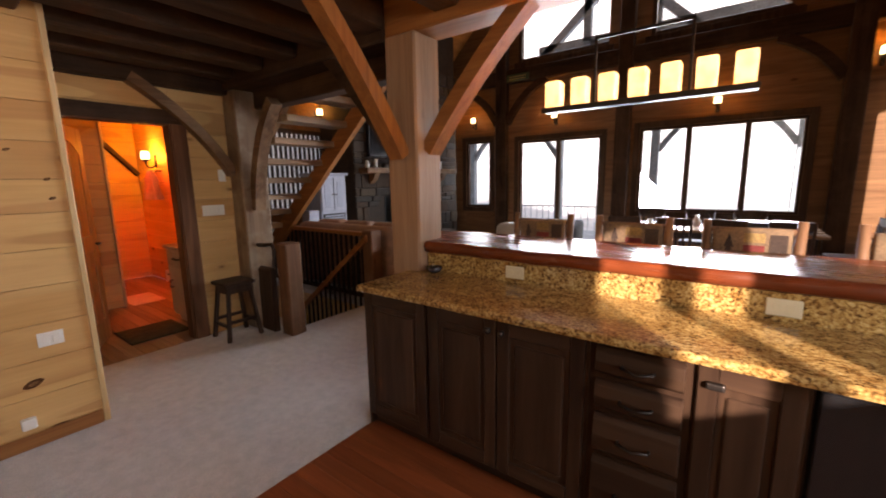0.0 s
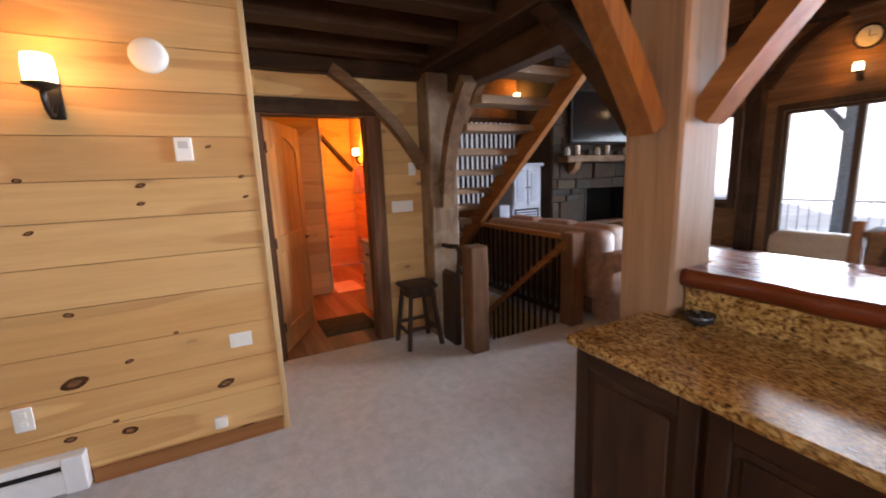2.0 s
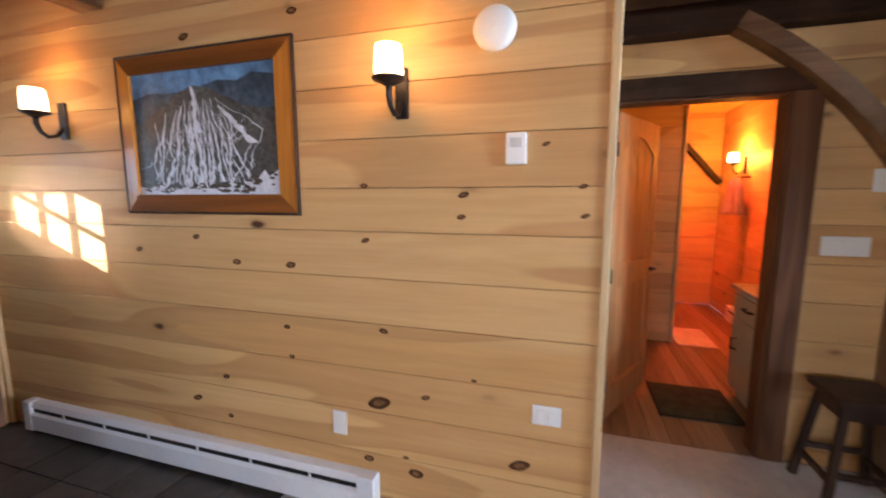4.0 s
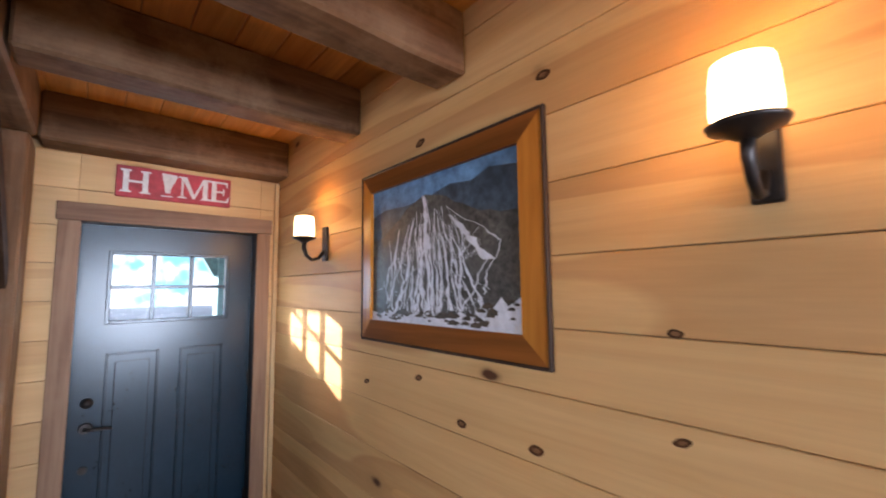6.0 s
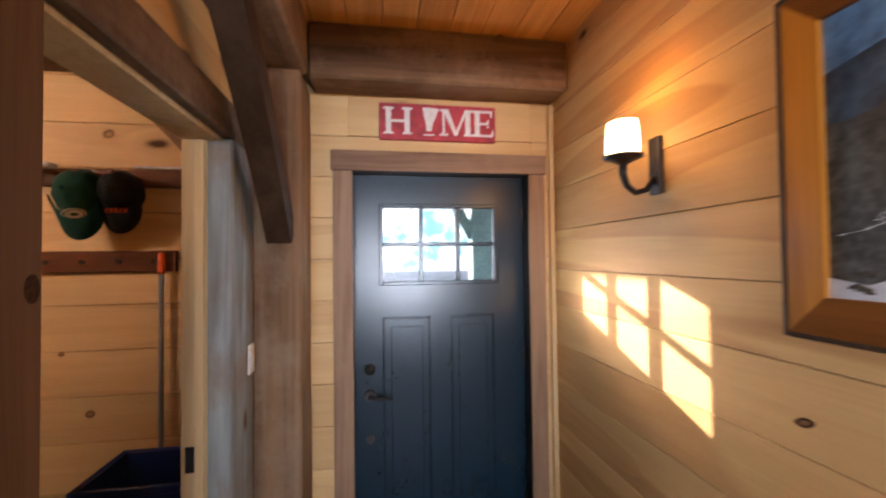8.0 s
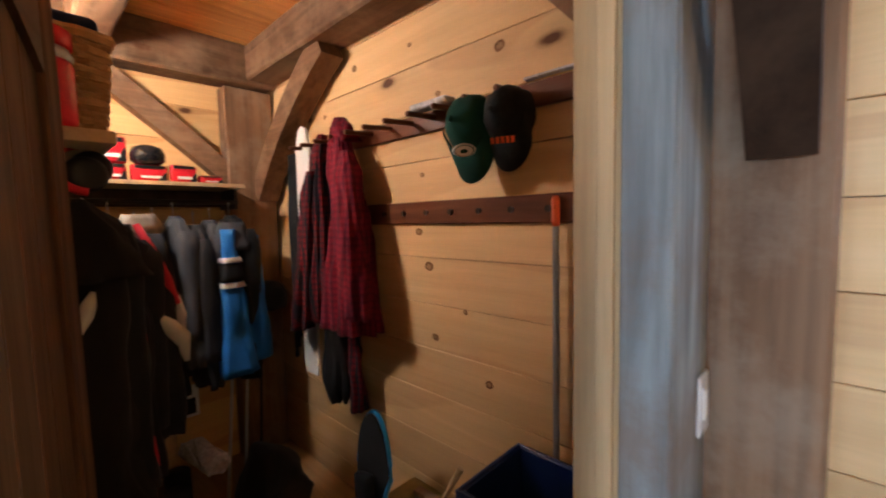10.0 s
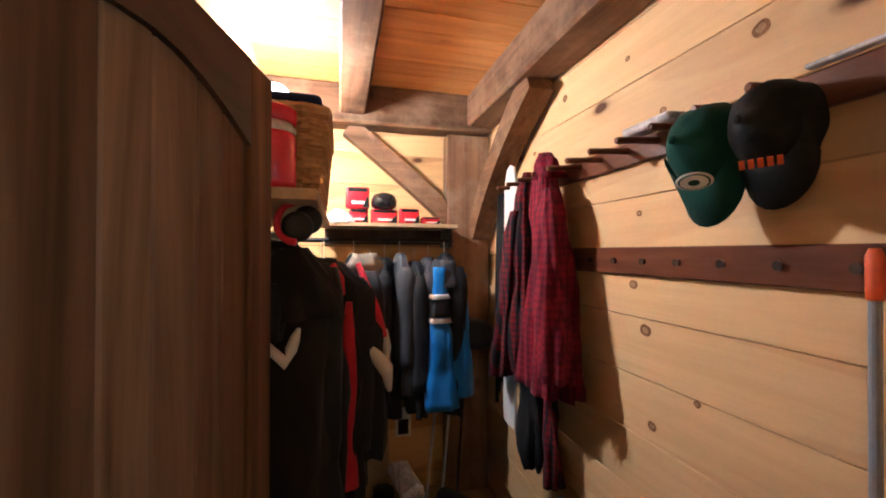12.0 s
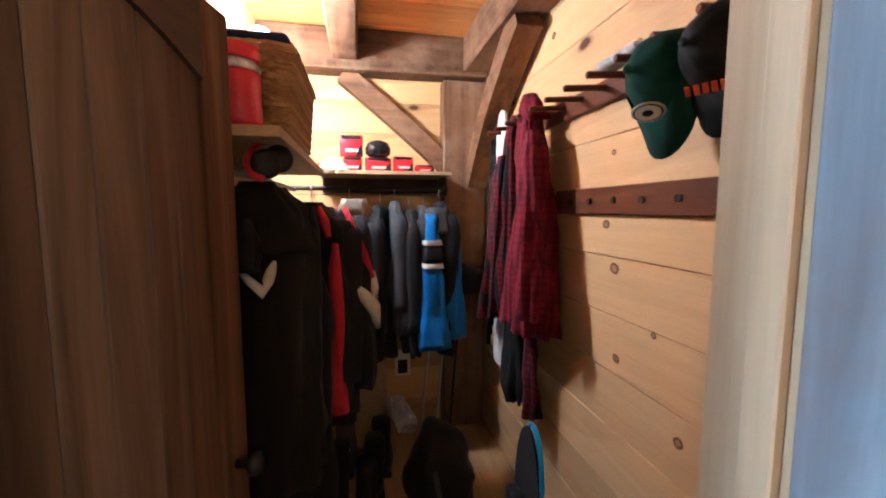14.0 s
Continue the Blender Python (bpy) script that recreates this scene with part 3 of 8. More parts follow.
# unseen kitchen outer wall: high panes shape sun patches, second opening added for fill
wall_kitchen = thing("wall_kitchen", (2.0, 0, 0), "unseen plain pine kitchen wall with openings for sun and fill", "wall", kind=STRUCT)
for y0, y1, z0, z1 in ((-1.6, -1.235, 0, 2.9), (-0.855, -0.70, 1.63, 2.40), (-0.445, 0.395, 0, 2.9), (1.245, 2.3, 0, 2.9), (-1.235, -0.445, 0, 1.63), (-1.235, -0.445, 2.40, 2.9), (0.395, 1.245, 0, 1.1), (0.395, 1.245, 2.3, 2.9)):
    part("panel", box(2.0, 2.02, y0, y1, z0, z1), PINE, wall_kitchen)
solid("wall_kitchen_north", box(1.95, 2.14, 2.3, 2.4, 0, 2.9), PINE_X, "plain pine wall beside the kitchen", "wall", kind=STRUCT)

# loft deck: ceiling boards of hall, kitchen and closet
cb = bmesh.new()
for i in range(40):
    x0 = -4.37 + 0.16 * i
    bm_box(cb, x0 + 0.0015, x0 + 0.1585, -3.2, 2.30, CEIL, CEIL + 0.02, 0.004)
solid("ceiling_hall", cb, PINE_CEIL, "orange pine board ceiling over dark timbers", "ceiling", kind=STRUCT)
solid("loft_deck", box(-4.4, 2.2, -3.2, 2.30, CEIL + 0.022, CEIL + 0.2), BACKING, "loft floor deck", "ceiling", kind=STRUCT)


def beam(name, bm, material, label="rough sawn dark brown ceiling timber"):
    return solid(name, bm, material, label, "beam")


for y in (-1.915, -1.13, -0.35):
    beam("ceiling_joist", timber(-3.225, -1.96 if y < -1.0 else 1.99, y - 0.085, y + 0.085, 2.46, CEIL), TIM_X)
beam("wall_girt", timber(-3.225, -1.95, -3.08, -2.87, 2.46, CEIL), TIM_X)
# hall joists, girder and plate wear the timber colour darkened for shade
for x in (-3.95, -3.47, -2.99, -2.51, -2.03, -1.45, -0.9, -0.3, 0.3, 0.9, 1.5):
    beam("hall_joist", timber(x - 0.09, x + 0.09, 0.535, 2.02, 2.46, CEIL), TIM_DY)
beam("hall_girder", timber(-3.225, 1.99, 0.345, 0.53, 2.44, CEIL), TIM_DX, "timber girder across the hall, darkened for shade")
beam("wall_plate", timber(BX, BX + 0.12, 0.45, 2.3, 2.36, CEIL), TIM_DY, "shade darkened timber along the top of the bathroom wall")
beam("closet_plate", timber(-1.95, -1.70, -2.87, -0.9, 2.46, CEIL), TIM_Y, "rough brown timber over the closet wall")

# bar post with beams and braces
beam("bar_post", timber(-1.93, -1.68, 1.99, 2.24, 0, 2.40), wood("bar_post_wood", (0.40, 0.235, 0.135), (0.25, 0.13, 0.07), "z", 0.5, knots=0.3, stain=0.4, stain_col=(0.30, 0.20, 0.13), vary=0.1, bump=0.25), "square orange brown timber post at the bar")
# west half of the bar timber, its shade put into a darker colour
beam("bar_beam_west", timber(-4.2, -1.96, 2.02, 2.26, 2.40, 2.72), TIM_DX, "heavy timber towards the stairs, shade put into its colour")
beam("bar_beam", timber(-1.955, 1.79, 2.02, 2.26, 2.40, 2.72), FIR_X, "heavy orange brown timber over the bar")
beam("stair_beam", timber(-4.15, -1.93, 2.265, 2.42, 2.24, 2.56), TIM_DX, "shade darkened timber at the head of the stairs")
beam("knee_brace", brace((-1.67, 1.69), (-0.96, 2.46), (-1.36, 2.12), "y", 2.06, 2.18, 0.088), FIR_X, "curved orange brown knee brace")
beam("knee_brace", brace((1.97, 1.66), (1.35, 2.46), (1.70, 2.09), "x", -1.86, -1.75, 0.088), FIR_Z, "curved orange brown knee brace")
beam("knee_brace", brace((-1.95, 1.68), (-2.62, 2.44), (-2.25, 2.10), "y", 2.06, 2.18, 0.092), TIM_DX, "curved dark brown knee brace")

# outside: porch roof by the front door, deck and frame beyond the great windows, distance
solid("porch_roof", box(-5.2, -1.0, -6.2, -3.34, 2.56, 2.72), TIM_X, "porch roof over the front door", "porch", kind=STRUCT)
HAZE = glow("bright_haze", (0.86, 0.94, 1.0), 1.15, (0.25, 0.27, 0.3))
solid("backdrop", box(-120, 120, 80, 80.3, -8, 90), HAZE, "bright hazy winter sky beyond the deck", "backdrop", kind=STRUCT)
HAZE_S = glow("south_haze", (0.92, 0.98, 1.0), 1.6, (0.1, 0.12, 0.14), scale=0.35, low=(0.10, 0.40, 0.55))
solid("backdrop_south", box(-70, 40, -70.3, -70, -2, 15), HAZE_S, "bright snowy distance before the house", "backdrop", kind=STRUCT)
PORCH_T = plain("porch_post_paint", (0.22, 0.50, 0.56), 0.6, speck=0.3)
pf = thing("porch_post", (-3.46, -5.6, 0), "teal grey porch post with a slanting brace", "post")
part("post", box(-3.58, -3.34, -5.72, -5.48, -0.3, 2.56, 0.01), PORCH_T, pf)
part("brace", brace((-3.36, 1.86), (-2.95, 2.55), (-3.18, 2.2), "y", -5.66, -5.54, 0.12), PORCH_T, pf)
pw = thing("porch_panel", (-3.75, -6.1, 0), "pale blue panelled porch wall with a white post", "wall", kind=STRUCT)
part("panel", box(-3.98, -3.60, -6.16, -6.1, -0.3, 2.5), plain("porch_blue", (0.28, 0.58, 0.74), 0.6, speck=0.35, scale=8), pw)
part("white_post", box(-4.30, -4.0, -6.2, -6.0, -0.3, 2.5, 0.01), plain("porch_white", (0.75, 0.80, 0.82), 0.6), pw)
# pale blue of outdoor haze and glare is put into this timber colour
DECK_T = plain("hazed_porch_timber", (0.46, 0.58, 0.68), 0.7, speck=0.3)
for x, side in ((-7.1, 1), (-4.26, -1), (-1.87, 1), (0.84, -1)):
    pp = thing("deck_post", (x, 11.2, -0.1), "grey blue timber porch post with a brace", "post", "deck posts")
    part("post", box(x - 0.09, x + 0.09, 11.1, 11.3, -0.7, 2.95, 0.01), DECK_T, pp)
    part("brace", brace((x + 0.08 * side, 2.12), (x + 0.66 * side, 2.80), (x + 0.28 * side, 2.50), "y", 11.13, 11.26, 0.12), DECK_T, pp)
solid("deck_beam", box(-9, 4, 11.05, 11.35, 2.95, 3.2, 0.01), DECK_T, "grey timber porch beam", "beam")
solid("deck_floor", box(-9, 4, 8.86, 12.2, -0.12, -0.04), DECK_T, "grey wooden deck outside the windows", "deck", kind=STRUCT)
rail = thing("deck_railing", (-2, 12.1, 0), "thin dark deck railing", "railing")
part("top_rail", box(-9, 4, 12.06, 12.12, 0.66, 0.69), DECK_T, rail)
for i in range(64):
    part("baluster", box(-8.9 + 0.2 * i, -8.885 + 0.2 * i, 12.08, 12.10, -0.04, 0.66), DECK_T, rail)
truss = thing("porch_truss", (-2.0, 11.2, 3.2), "grey blue gable truss outside the high windows", "truss")
for a, b in (((-6.6, 3.2), (-2.0, 7.2)), ((2.6, 3.2), (-2.0, 7.2)), ((-4.9, 4.95), (0.9, 4.95)), ((-2.0, 3.2), (-2.0, 7.0)), ((-4.4, 3.3), (-2.0, 5.6)), ((0.4, 3.3), (-2.0, 5.6)), ((-3.6, 4.95), (-3.6, 6.0)), ((-3.4, 3.4), (-3.4, 4.95))):
    d = (Vector(b) - Vector(a)).normalized() * 0.10
    n = Vector((-d.y, d.x))
    A, B = Vector(a), Vector(b)
    part("member", prism([tuple(A + n), tuple(B + n), tuple(B - n), tuple(A - n)], "y", 11.1, 11.26), DECK_T, truss)

# ---- entry hall ----
def letters(body, size, depth, m):
    """Lettering in the built-in font, as a mesh at the pose m."""
    cu = bpy.data.curves.new("lettering", "FONT")
    cu.body, cu.size, cu.extrude, cu.align_x, cu.align_y = body, size, depth, "CENTER", "CENTER"
    ob = new("lettering", cu)
    dg = bpy.context.evaluated_depsgraph_get()
    bm = bmesh.new()
    bm.from_mesh(bpy.data.meshes.new_from_object(ob.evaluated_get(dg)))
    bpy.data.objects.remove(ob)
    bm.transform(m)
    return bm


def frame_bars(u0, u1, v0, v1, w, place, bevel=0.003):
    """Four bars round an opening; place turns (u0, u1, v0, v1) into a bmesh."""
    return [place(u0 - w, u0, v0 - w, v1 + w), place(u1, u1 + w, v0 - w, v1 + w), place(u0, u1, v0 - w, v0), place(u0, u1, v1, v1 + w)]


KNOT_IN = plain("knot_heart", (0.36, 0.17, 0.07), 0.6, speck=0.4, scale=160, shine=0.1)
KNOT_OUT = plain("knot_rim", (0.17, 0.068, 0.026), 0.6, speck=0.5, scale=120, shine=0.08)


def knot(parent, y, z, r):
    bm = bmesh.new()
    n, turn = 14, random.uniform(-0.4, 0.4)
    rings = []
    for k, h in ((1.0, 0.0002), (0.8, 0.0007), (0.5, 0.0009)):
        rings.append([bm.verts.new((WX + h, y + r * k * 1.25 * math.cos(a) * (1 + 0.15 * math.sin(2 * a + turn)), z + r * k * 0.72 * math.sin(a + turn))) for a in [2 * math.pi * i / n for i in range(n)]])
    for u, w in zip(rings, rings[1:]):
        for i in range(n):
            bm.faces.new((u[i], u[(i + 1) % n], w[(i + 1) % n], w[i]))
    inner = bm.faces.new(rings[-1])
    ob = part("knot", bm, KNOT_OUT, parent)
    ob.data.materials.append(KNOT_IN)
    ob.data.polygons[len(ob.data.polygons) - 1].material_index = 1


for y, z, r in ((0.32, 0.38, 0.035), (-0.33, 0.56, 0.045), (-0.39, 0.27, 0.022), (-0.15, 0.24, 0.03), (-0.2, 0.31, 0.012), (0.12, 0.73, 0.011), (-0.1, 0.62, 0.016), (-0.8, 0.73, 0.014), (-0.82, 0.88, 0.016), (-1.22, 0.57, 0.018), (-1.43, 0.42, 0.024), (-0.78, 1.19, 0.022), (-1.1, 1.19, 0.02), (0.07, 1.52, 0.018), (0.06, 1.43, 0.015), (-0.38, 1.56, 0.015), (-0.38, 1.32, 0.016), (0.39, 1.71, 0.012), (0.53, 1.55, 0.013), (0.54, 1.44, 0.013), (-0.71, 2.32, 0.022), (-1.33, 2.28, 0.024), (-1.76, 1.23, 0.018), (-1.35, 1.31, 0.018), (-1.21, 0.35, 0.015), (-0.3, 0.91, 0.018)):
    knot(wall_west, y, z, r)

HEART = wood("pine_heartwood", (0.60, 0.34, 0.135), (0.52, 0.28, 0.10), "y", 0.5, vary=0.05, bump=0.06, fine=0.3)


def heart_figure(parent, tip, end, low, high, spread):
    """A pointed tongue of darker heartwood in one board, from its tip to where it runs out at full height."""
    bm, n, mid = bmesh.new(), 18, (low + high) / 2
    edge = [(tip + (end - tip) * (i / n) ** 1.5, min(1.0, (i / n) * spread) ** 0.6) for i in range(n + 1)]
    pts = [(y, mid + (high - mid) * f + 0.006 * math.sin(y * 5)) for y, f in edge] + [(y, mid + (low - mid) * f) for y, f in edge[:0:-1]]
    bm.faces.new([bm.verts.new((WX + 0.0003, y, z)) for y, z in pts])
    part("heartwood", bm, HEART, parent)


heart_figure(wall_west, -1.55, 0.60, 0.722, 0.888, 2.2)
heart_figure(wall_west, -2.36, -3.07, 0.722, 0.880, 1.4)
heart_figure(wall_west, -1.30, -3.07, 0.515, 0.640, 1.8)

# front door
door = thing("door_1", (-2.6, SY - 0.12, 0), "closed black painted front door with a six pane light", "door", kind=STRUCT)
DY0, DY1 = SY - 0.14, SY - 0.095
LX0, LX1, LZ0, LZ1 = -2.91, -2.29, 1.495, 1.895
for x0, x1, z0, z1 in ((FD0, LX0, 0.01, FDT), (LX1, FD1, 0.01, FDT), (LX0, LX1, 0.01, LZ0), (LX0, LX1, LZ1, FDT)):
    part("slab", box(x0, x1, DY0, DY1, z0, z1), FRONT, door)
for bm in frame_bars(LX0, LX1, LZ0, LZ1, 0.022, lambda u0, u1, v0, v1: box(u0, u1, DY1, DY1 + 0.012, v0, v1, 0.004)):
    part("lite_frame", bm, FRONT, door)
for i in (1, 2):
    x = LX0 + (LX1 - LX0) * i / 3
    part("muntin", box(x - 0.011, x + 0.011, DY0, DY1 + 0.008, LZ0, LZ1, 0.003), FRONT, door)
part("muntin", box(LX0, LX1, DY0 + 0.002, DY1 + 0.006, 1.684, 1.706, 0.003), FRONT, door)
pane = part("pane", box(LX0, LX1, -3.205, -3.200, LZ0, LZ1), GLASS, door)
pane.visible_shadow = False
for x0, x1 in ((-2.905, -2.655), (-2.545, -2.285)):
    for bm in frame_bars(x0 + 0.012, x1 - 0.012, 0.25, 1.29, 0.012, lambda u0, u1, v0, v1: box(u0, u1, DY1, DY1 + 0.009, v0, v1, 0.003)):
        part("panel_moulding", bm, FRONT, door)
    part("panel", box(x0 + 0.045, x1 - 0.045, DY1, DY1 + 0.005, 0.29, 1.25, 0.003), FRONT, door)
part("deadbolt", rod((-2.215, DY1, 1.03), (-2.215, DY1 + 0.03, 1.03), 0.03, 0.026, 16), IRON, door, "dark bronze deadbolt", True)
handle = part("lever_plate", rod((-2.215, DY1, 0.89), (-2.215, DY1 + 0.02, 0.89), 0.032, 0.028, 16), IRON, door)
part("lever", tube([(-2.215, DY1 + 0.01, 0.89), (-2.215, DY1 + 0.05, 0.89), (-2.235, DY1 + 0.06, 0.89), (-2.29, DY1 + 0.055, 0.885), (-2.335, DY1 + 0.055, 0.878)], [0.009, 0.009, 0.009, 0.008, 0.006]), IRON, handle, "", True)
part("small_lock", rod((-2.215, DY1, 0.66), (-2.215, DY1 + 0.012, 0.66), 0.022, None, 14), IRON, door)
for z in (0.25, 1.05, 1.85):
    part("hinge", rod((FD0 + 0.004, DY1 + 0.006, z - 0.05), (FD0 + 0.004, DY1 + 0.006, z + 0.05), 0.008), IRON, door)
frame_1 = thing("door_frame_1", (-2.6, SY, 0), "reddish brown rustic wooden casing round the front door", "door frame", kind=STRUCT)
part("casing", box(-3.17, FD0 + 0.002, SY, SY + 0.022, 0, 2.07, 0.004), TRIM_Z, frame_1)
part("casing", box(FD1 - 0.002, -2.04, SY, SY + 0.022, 0, 2.07, 0.004), TRIM_Z, frame_1)
part("head_casing", box(-3.18, -2.03, SY, SY + 0.025, 2.071, 2.175, 0.004), TRIM_X, frame_1)
part("jamb", box(FD0 - 0.02, FD0 - 0.001, SY - 0.2, SY, 0, FDT + 0.02), BLACK, frame_1)
part("jamb", box(FD1 + 0.001, FD1 + 0.02, SY - 0.2, SY, 0, FDT + 0.02), BLACK, frame_1)
part("jamb", box(FD0 - 0.001, FD1 + 0.001, SY - 0.2, SY, FDT + 0.002, FDT + 0.02), BLACK, frame_1)
part("stop", box(FD0 - 0.001, FD1 + 0.001, SY - 0.165, SY - 0.141, 0, 0.012), BLACK, frame_1)
solid("doorstep", box(FD0, FD1, SY - 0.2, SY + 0.03, -0.002, 0.008, 0.002), IRON, "dark metal threshold under the front door", "threshold")
solid("corner_trim", box(-3.223, -3.195, SY, SY + 0.03, 0, 2.45, 0.003), JAMB_Z, "pale pine corner strip", "trim", kind=STRUCT)

# sign
sign = thing("wall_sign", (-2.585, SY, 2.33), "weathered red wooden sign with white letters", "sign")
SIGN_R = plain("sign_red", (0.62, 0.045, 0.06), 0.6, speck=0.3, scale=26)
SIGN_W = plain("sign_white", (0.82, 0.76, 0.72), 0.6, speck=0.15, scale=40)
part("board", box(-2.895, -2.275, SY + 0.002, SY + 0.022, 2.235, 2.428, 0.004), SIGN_R, sign)
face = pose(0, SY + 0.0225, 0, 90, 0, 180)
# strokes of each serif letter: corner points across (to the right) and up, in letter units
GLYPHS = {
    "H": [((-.062, -.07), (-.034, -.07), (-.034, .07), (-.062, .07)), ((.034, -.07), (.062, -.07), (.062, .07), (.034, .07)), ((-.034, -.008), (.034, -.008), (.034, .006), (-.034, .006))] + [((u - .028, v), (u + .028, v), (u + .024, v + .01), (u - .024, v + .01)) for u in (-.048, .048) for v in (-.07, .06)],
    "M": [((-.07, -.07), (-.058, -.07), (-.058, .07), (-.07, .07)), ((.052, -.07), (.08, -.07), (.08, .07), (.052, .07)), ((-.07, .07), (-.04, .07), (.012, -.066), (-.006, -.07)), ((.052, .07), (.066, .07), (.006, -.07), (-.006, -.066))] + [((u - .024, v), (u + .024, v), (u + .02, v + .01), (u - .02, v + .01)) for u, v in ((-.064, -.07), (.066, -.07), (-.064, .06), (.072, .06))],
    "E": [((-.046, -.07), (-.018, -.07), (-.018, .07), (-.046, .07)), ((-.062, -.07), (.05, -.07), (.05, -.058), (-.062, -.058)), ((-.062, .058), (.046, .058), (.046, .07), (-.062, .07)), ((-.02, -.006), (.028, -.006), (.028, .006), (-.02, .006)), ((.04, -.07), (.054, -.07), (.058, -.032), (.052, -.032)), ((.036, .07), (.05, .07), (.05, .036), (.044, .036)), ((.022, -.022), (.03, -.022), (.03, .022), (.022, .022))],
}


def serif(word, x, z):
    bm = bmesh.new()
    for k, quad in enumerate(GLYPHS[word]):
        lo = [bm.verts.new((x - u, SY + 0.0222, z + v)) for u, v in quad]
        hi = [bm.verts.new((x - u, SY + 0.0242 + 0.0002 * k, z + v)) for u, v in quad]
        bm.faces.new(hi)
        for i in range(4):
            bm.faces.new((lo[i], lo[(i + 1) % 4], hi[(i + 1) % 4], hi[i]))
    return bm


for word, x in (("H", -2.37), ("M", -2.675), ("E", -2.825)):
    part("letter", serif(word, x, 2.335), SIGN_W, sign)
part("state_shape", prism([(-2.50, 2.41), (-2.585, 2.405), (-2.57, 2.36), (-2.555, 2.33), (-2.545, 2.285), (-2.52, 2.285), (-2.515, 2.33), (-2.505, 2.37)], "y", SY + 0.0225, SY + 0.025), SIGN_W, sign)
part("small_line", box(-2.56, -2.50, SY + 0.0225, SY + 0.0245, 2.262, 2.268), SIGN_W, sign)


def sconce(y, z, x=WX, out=1, axis="x", power=3.0):
    """A wall lamp: back plate, arm bent out and up, cup, and a frosted shade. axis "n": on a wall that looks south, y and x swapped."""
    if axis == "n":
        x, y = y, x
    m = Matrix.Translation((x, y, z)) @ pose(0, 0, 0, 0, 0, 0 if axis == "x" else -90)
    s = thing("wall_sconce", (x, y, z), "dark bronze wall sconce with a lit frosted shade", "wall lamp", "wall sconces")

    def put(name, bm, mat, label="", smooth=True):
        bm.transform(m)
        return part(name, bm, mat, s, label, smooth)
    put("back_plate", box(0.001, 0.02, -0.028, 0.028, -0.10, 0.10, 0.006, 2), IRON, "", False)
    put("arm", tube([(0.015, 0, -0.04), (0.05, 0, -0.085), (0.09, 0, -0.095), (0.122, 0, -0.07), (0.135, 0, -0.03), (0.135, 0, 0.02)], [0.011, 0.010, 0.010, 0.011, 0.013, 0.016], 10), IRON)
    put("cup", lathe([(0.016, 0.0), (0.035, 0.012), (0.062, 0.022), (0.066, 0.03), (0.05, 0.034)], 24, (0.135, 0, 0.0)), IRON)
    shade = put("shade", lathe([(0.045, 0.032), (0.054, 0.036), (0.056, 0.06), (0.054, 0.11), (0.049, 0.145), (0.044, 0.147), (0.046, 0.11), (0.047, 0.05)], 24, (0.135, 0, 0.0)), SHADE_G, "lit frosted glass shade")
    shade.visible_shadow = False
    at = m @ Vector((0.135, 0, 0.09))
    lamp("sconce_bulb", "POINT", Matrix.Translation(at), power, WARM, soft=0.045)
    return s


sconce(-0.19, 1.93)
sconce(-2.225, 1.93)

# painting
art = thing("painting", (WX, -1.245, 1.82), "framed painting of a snowy ski mountain with white trails", "painting")
A0, A1, B0, B1 = -1.69, -0.80, 1.525, 2.125
# upright bars lighter, level bars darker: lit and shaded copies of one frame wood
PFRAME = wood("picture_frame_lit_z", (0.50, 0.20, 0.03), (0.30, 0.10, 0.016), "z", 0.3, vary=0.25)
PFRAME_Y = wood("picture_frame_shade_y", (0.28, 0.095, 0.02), (0.13, 0.042, 0.011), "y", 0.3, vary=0.25)


def mitre(u0, u1, v0, v1, w, side):
    """One mitred bar of the picture frame, raised towards its outer edge."""
    o, i = [(u0 - w, v0 - w), (u1 + w, v0 - w), (u1 + w, v1 + w), (u0 - w, v1 + w)], [(u0, v0), (u1, v0), (u1, v1), (u0, v1)]
    a, b = side, (side + 1) % 4
    bm = bmesh.new()
    quad = [(o[a], 0.016), (o[b], 0.016), (i[b], 0.024), (i[a], 0.024)]
    lo = [bm.verts.new((WX + 0.001, p[0], p[1])) for p, h in quad]
    hi = [bm.verts.new((WX + h, p[0], p[1])) for p, h in quad]
    bm.faces.new(lo)
    bm.faces.new(hi[::-1])
    for k in range(4):
        bm.faces.new((lo[k], hi[k], hi[(k + 1) % 4], lo[(k + 1) % 4]))
    return bm


for k in range(4):
    part("frame_bar", mitre(A0, A1, B0, B1, 0.086, k), PFRAME_Y if k in (0, 2) else PFRAME, art)
for bm in frame_bars(A0 - 0.086, A1 + 0.086, B0 - 0.086, B1 + 0.086, 0.012, lambda u0, u1, v0, v1: box(WX + 0.001, WX + 0.02, u0, u1, v0, v1, 0.004)):
    part("frame_edge", bm, STOOL_W, art, "dark outer edge of the frame")
ART_SKY = plain("painted_sky", (0.20, 0.44, 0.74), 0.45, speck=0.5, scale=12)
ART_FAR = plain("painted_far_hills", (0.08, 0.14, 0.20), 0.45, speck=0.5, scale=24)
ART_HILL = plain("painted_forest", (0.15, 0.15, 0.13), 0.45, speck=0.55, scale=45)
ART_SNOW = plain("painted_snow", (0.86, 0.90, 0.97), 0.45, speck=0.2, scale=40)
ART_ROOF = plain("painted_roofs", (0.14, 0.10, 0.06), 0.5, speck=0.6, scale=90)
AW, AH = A1 - A0, B1 - B0


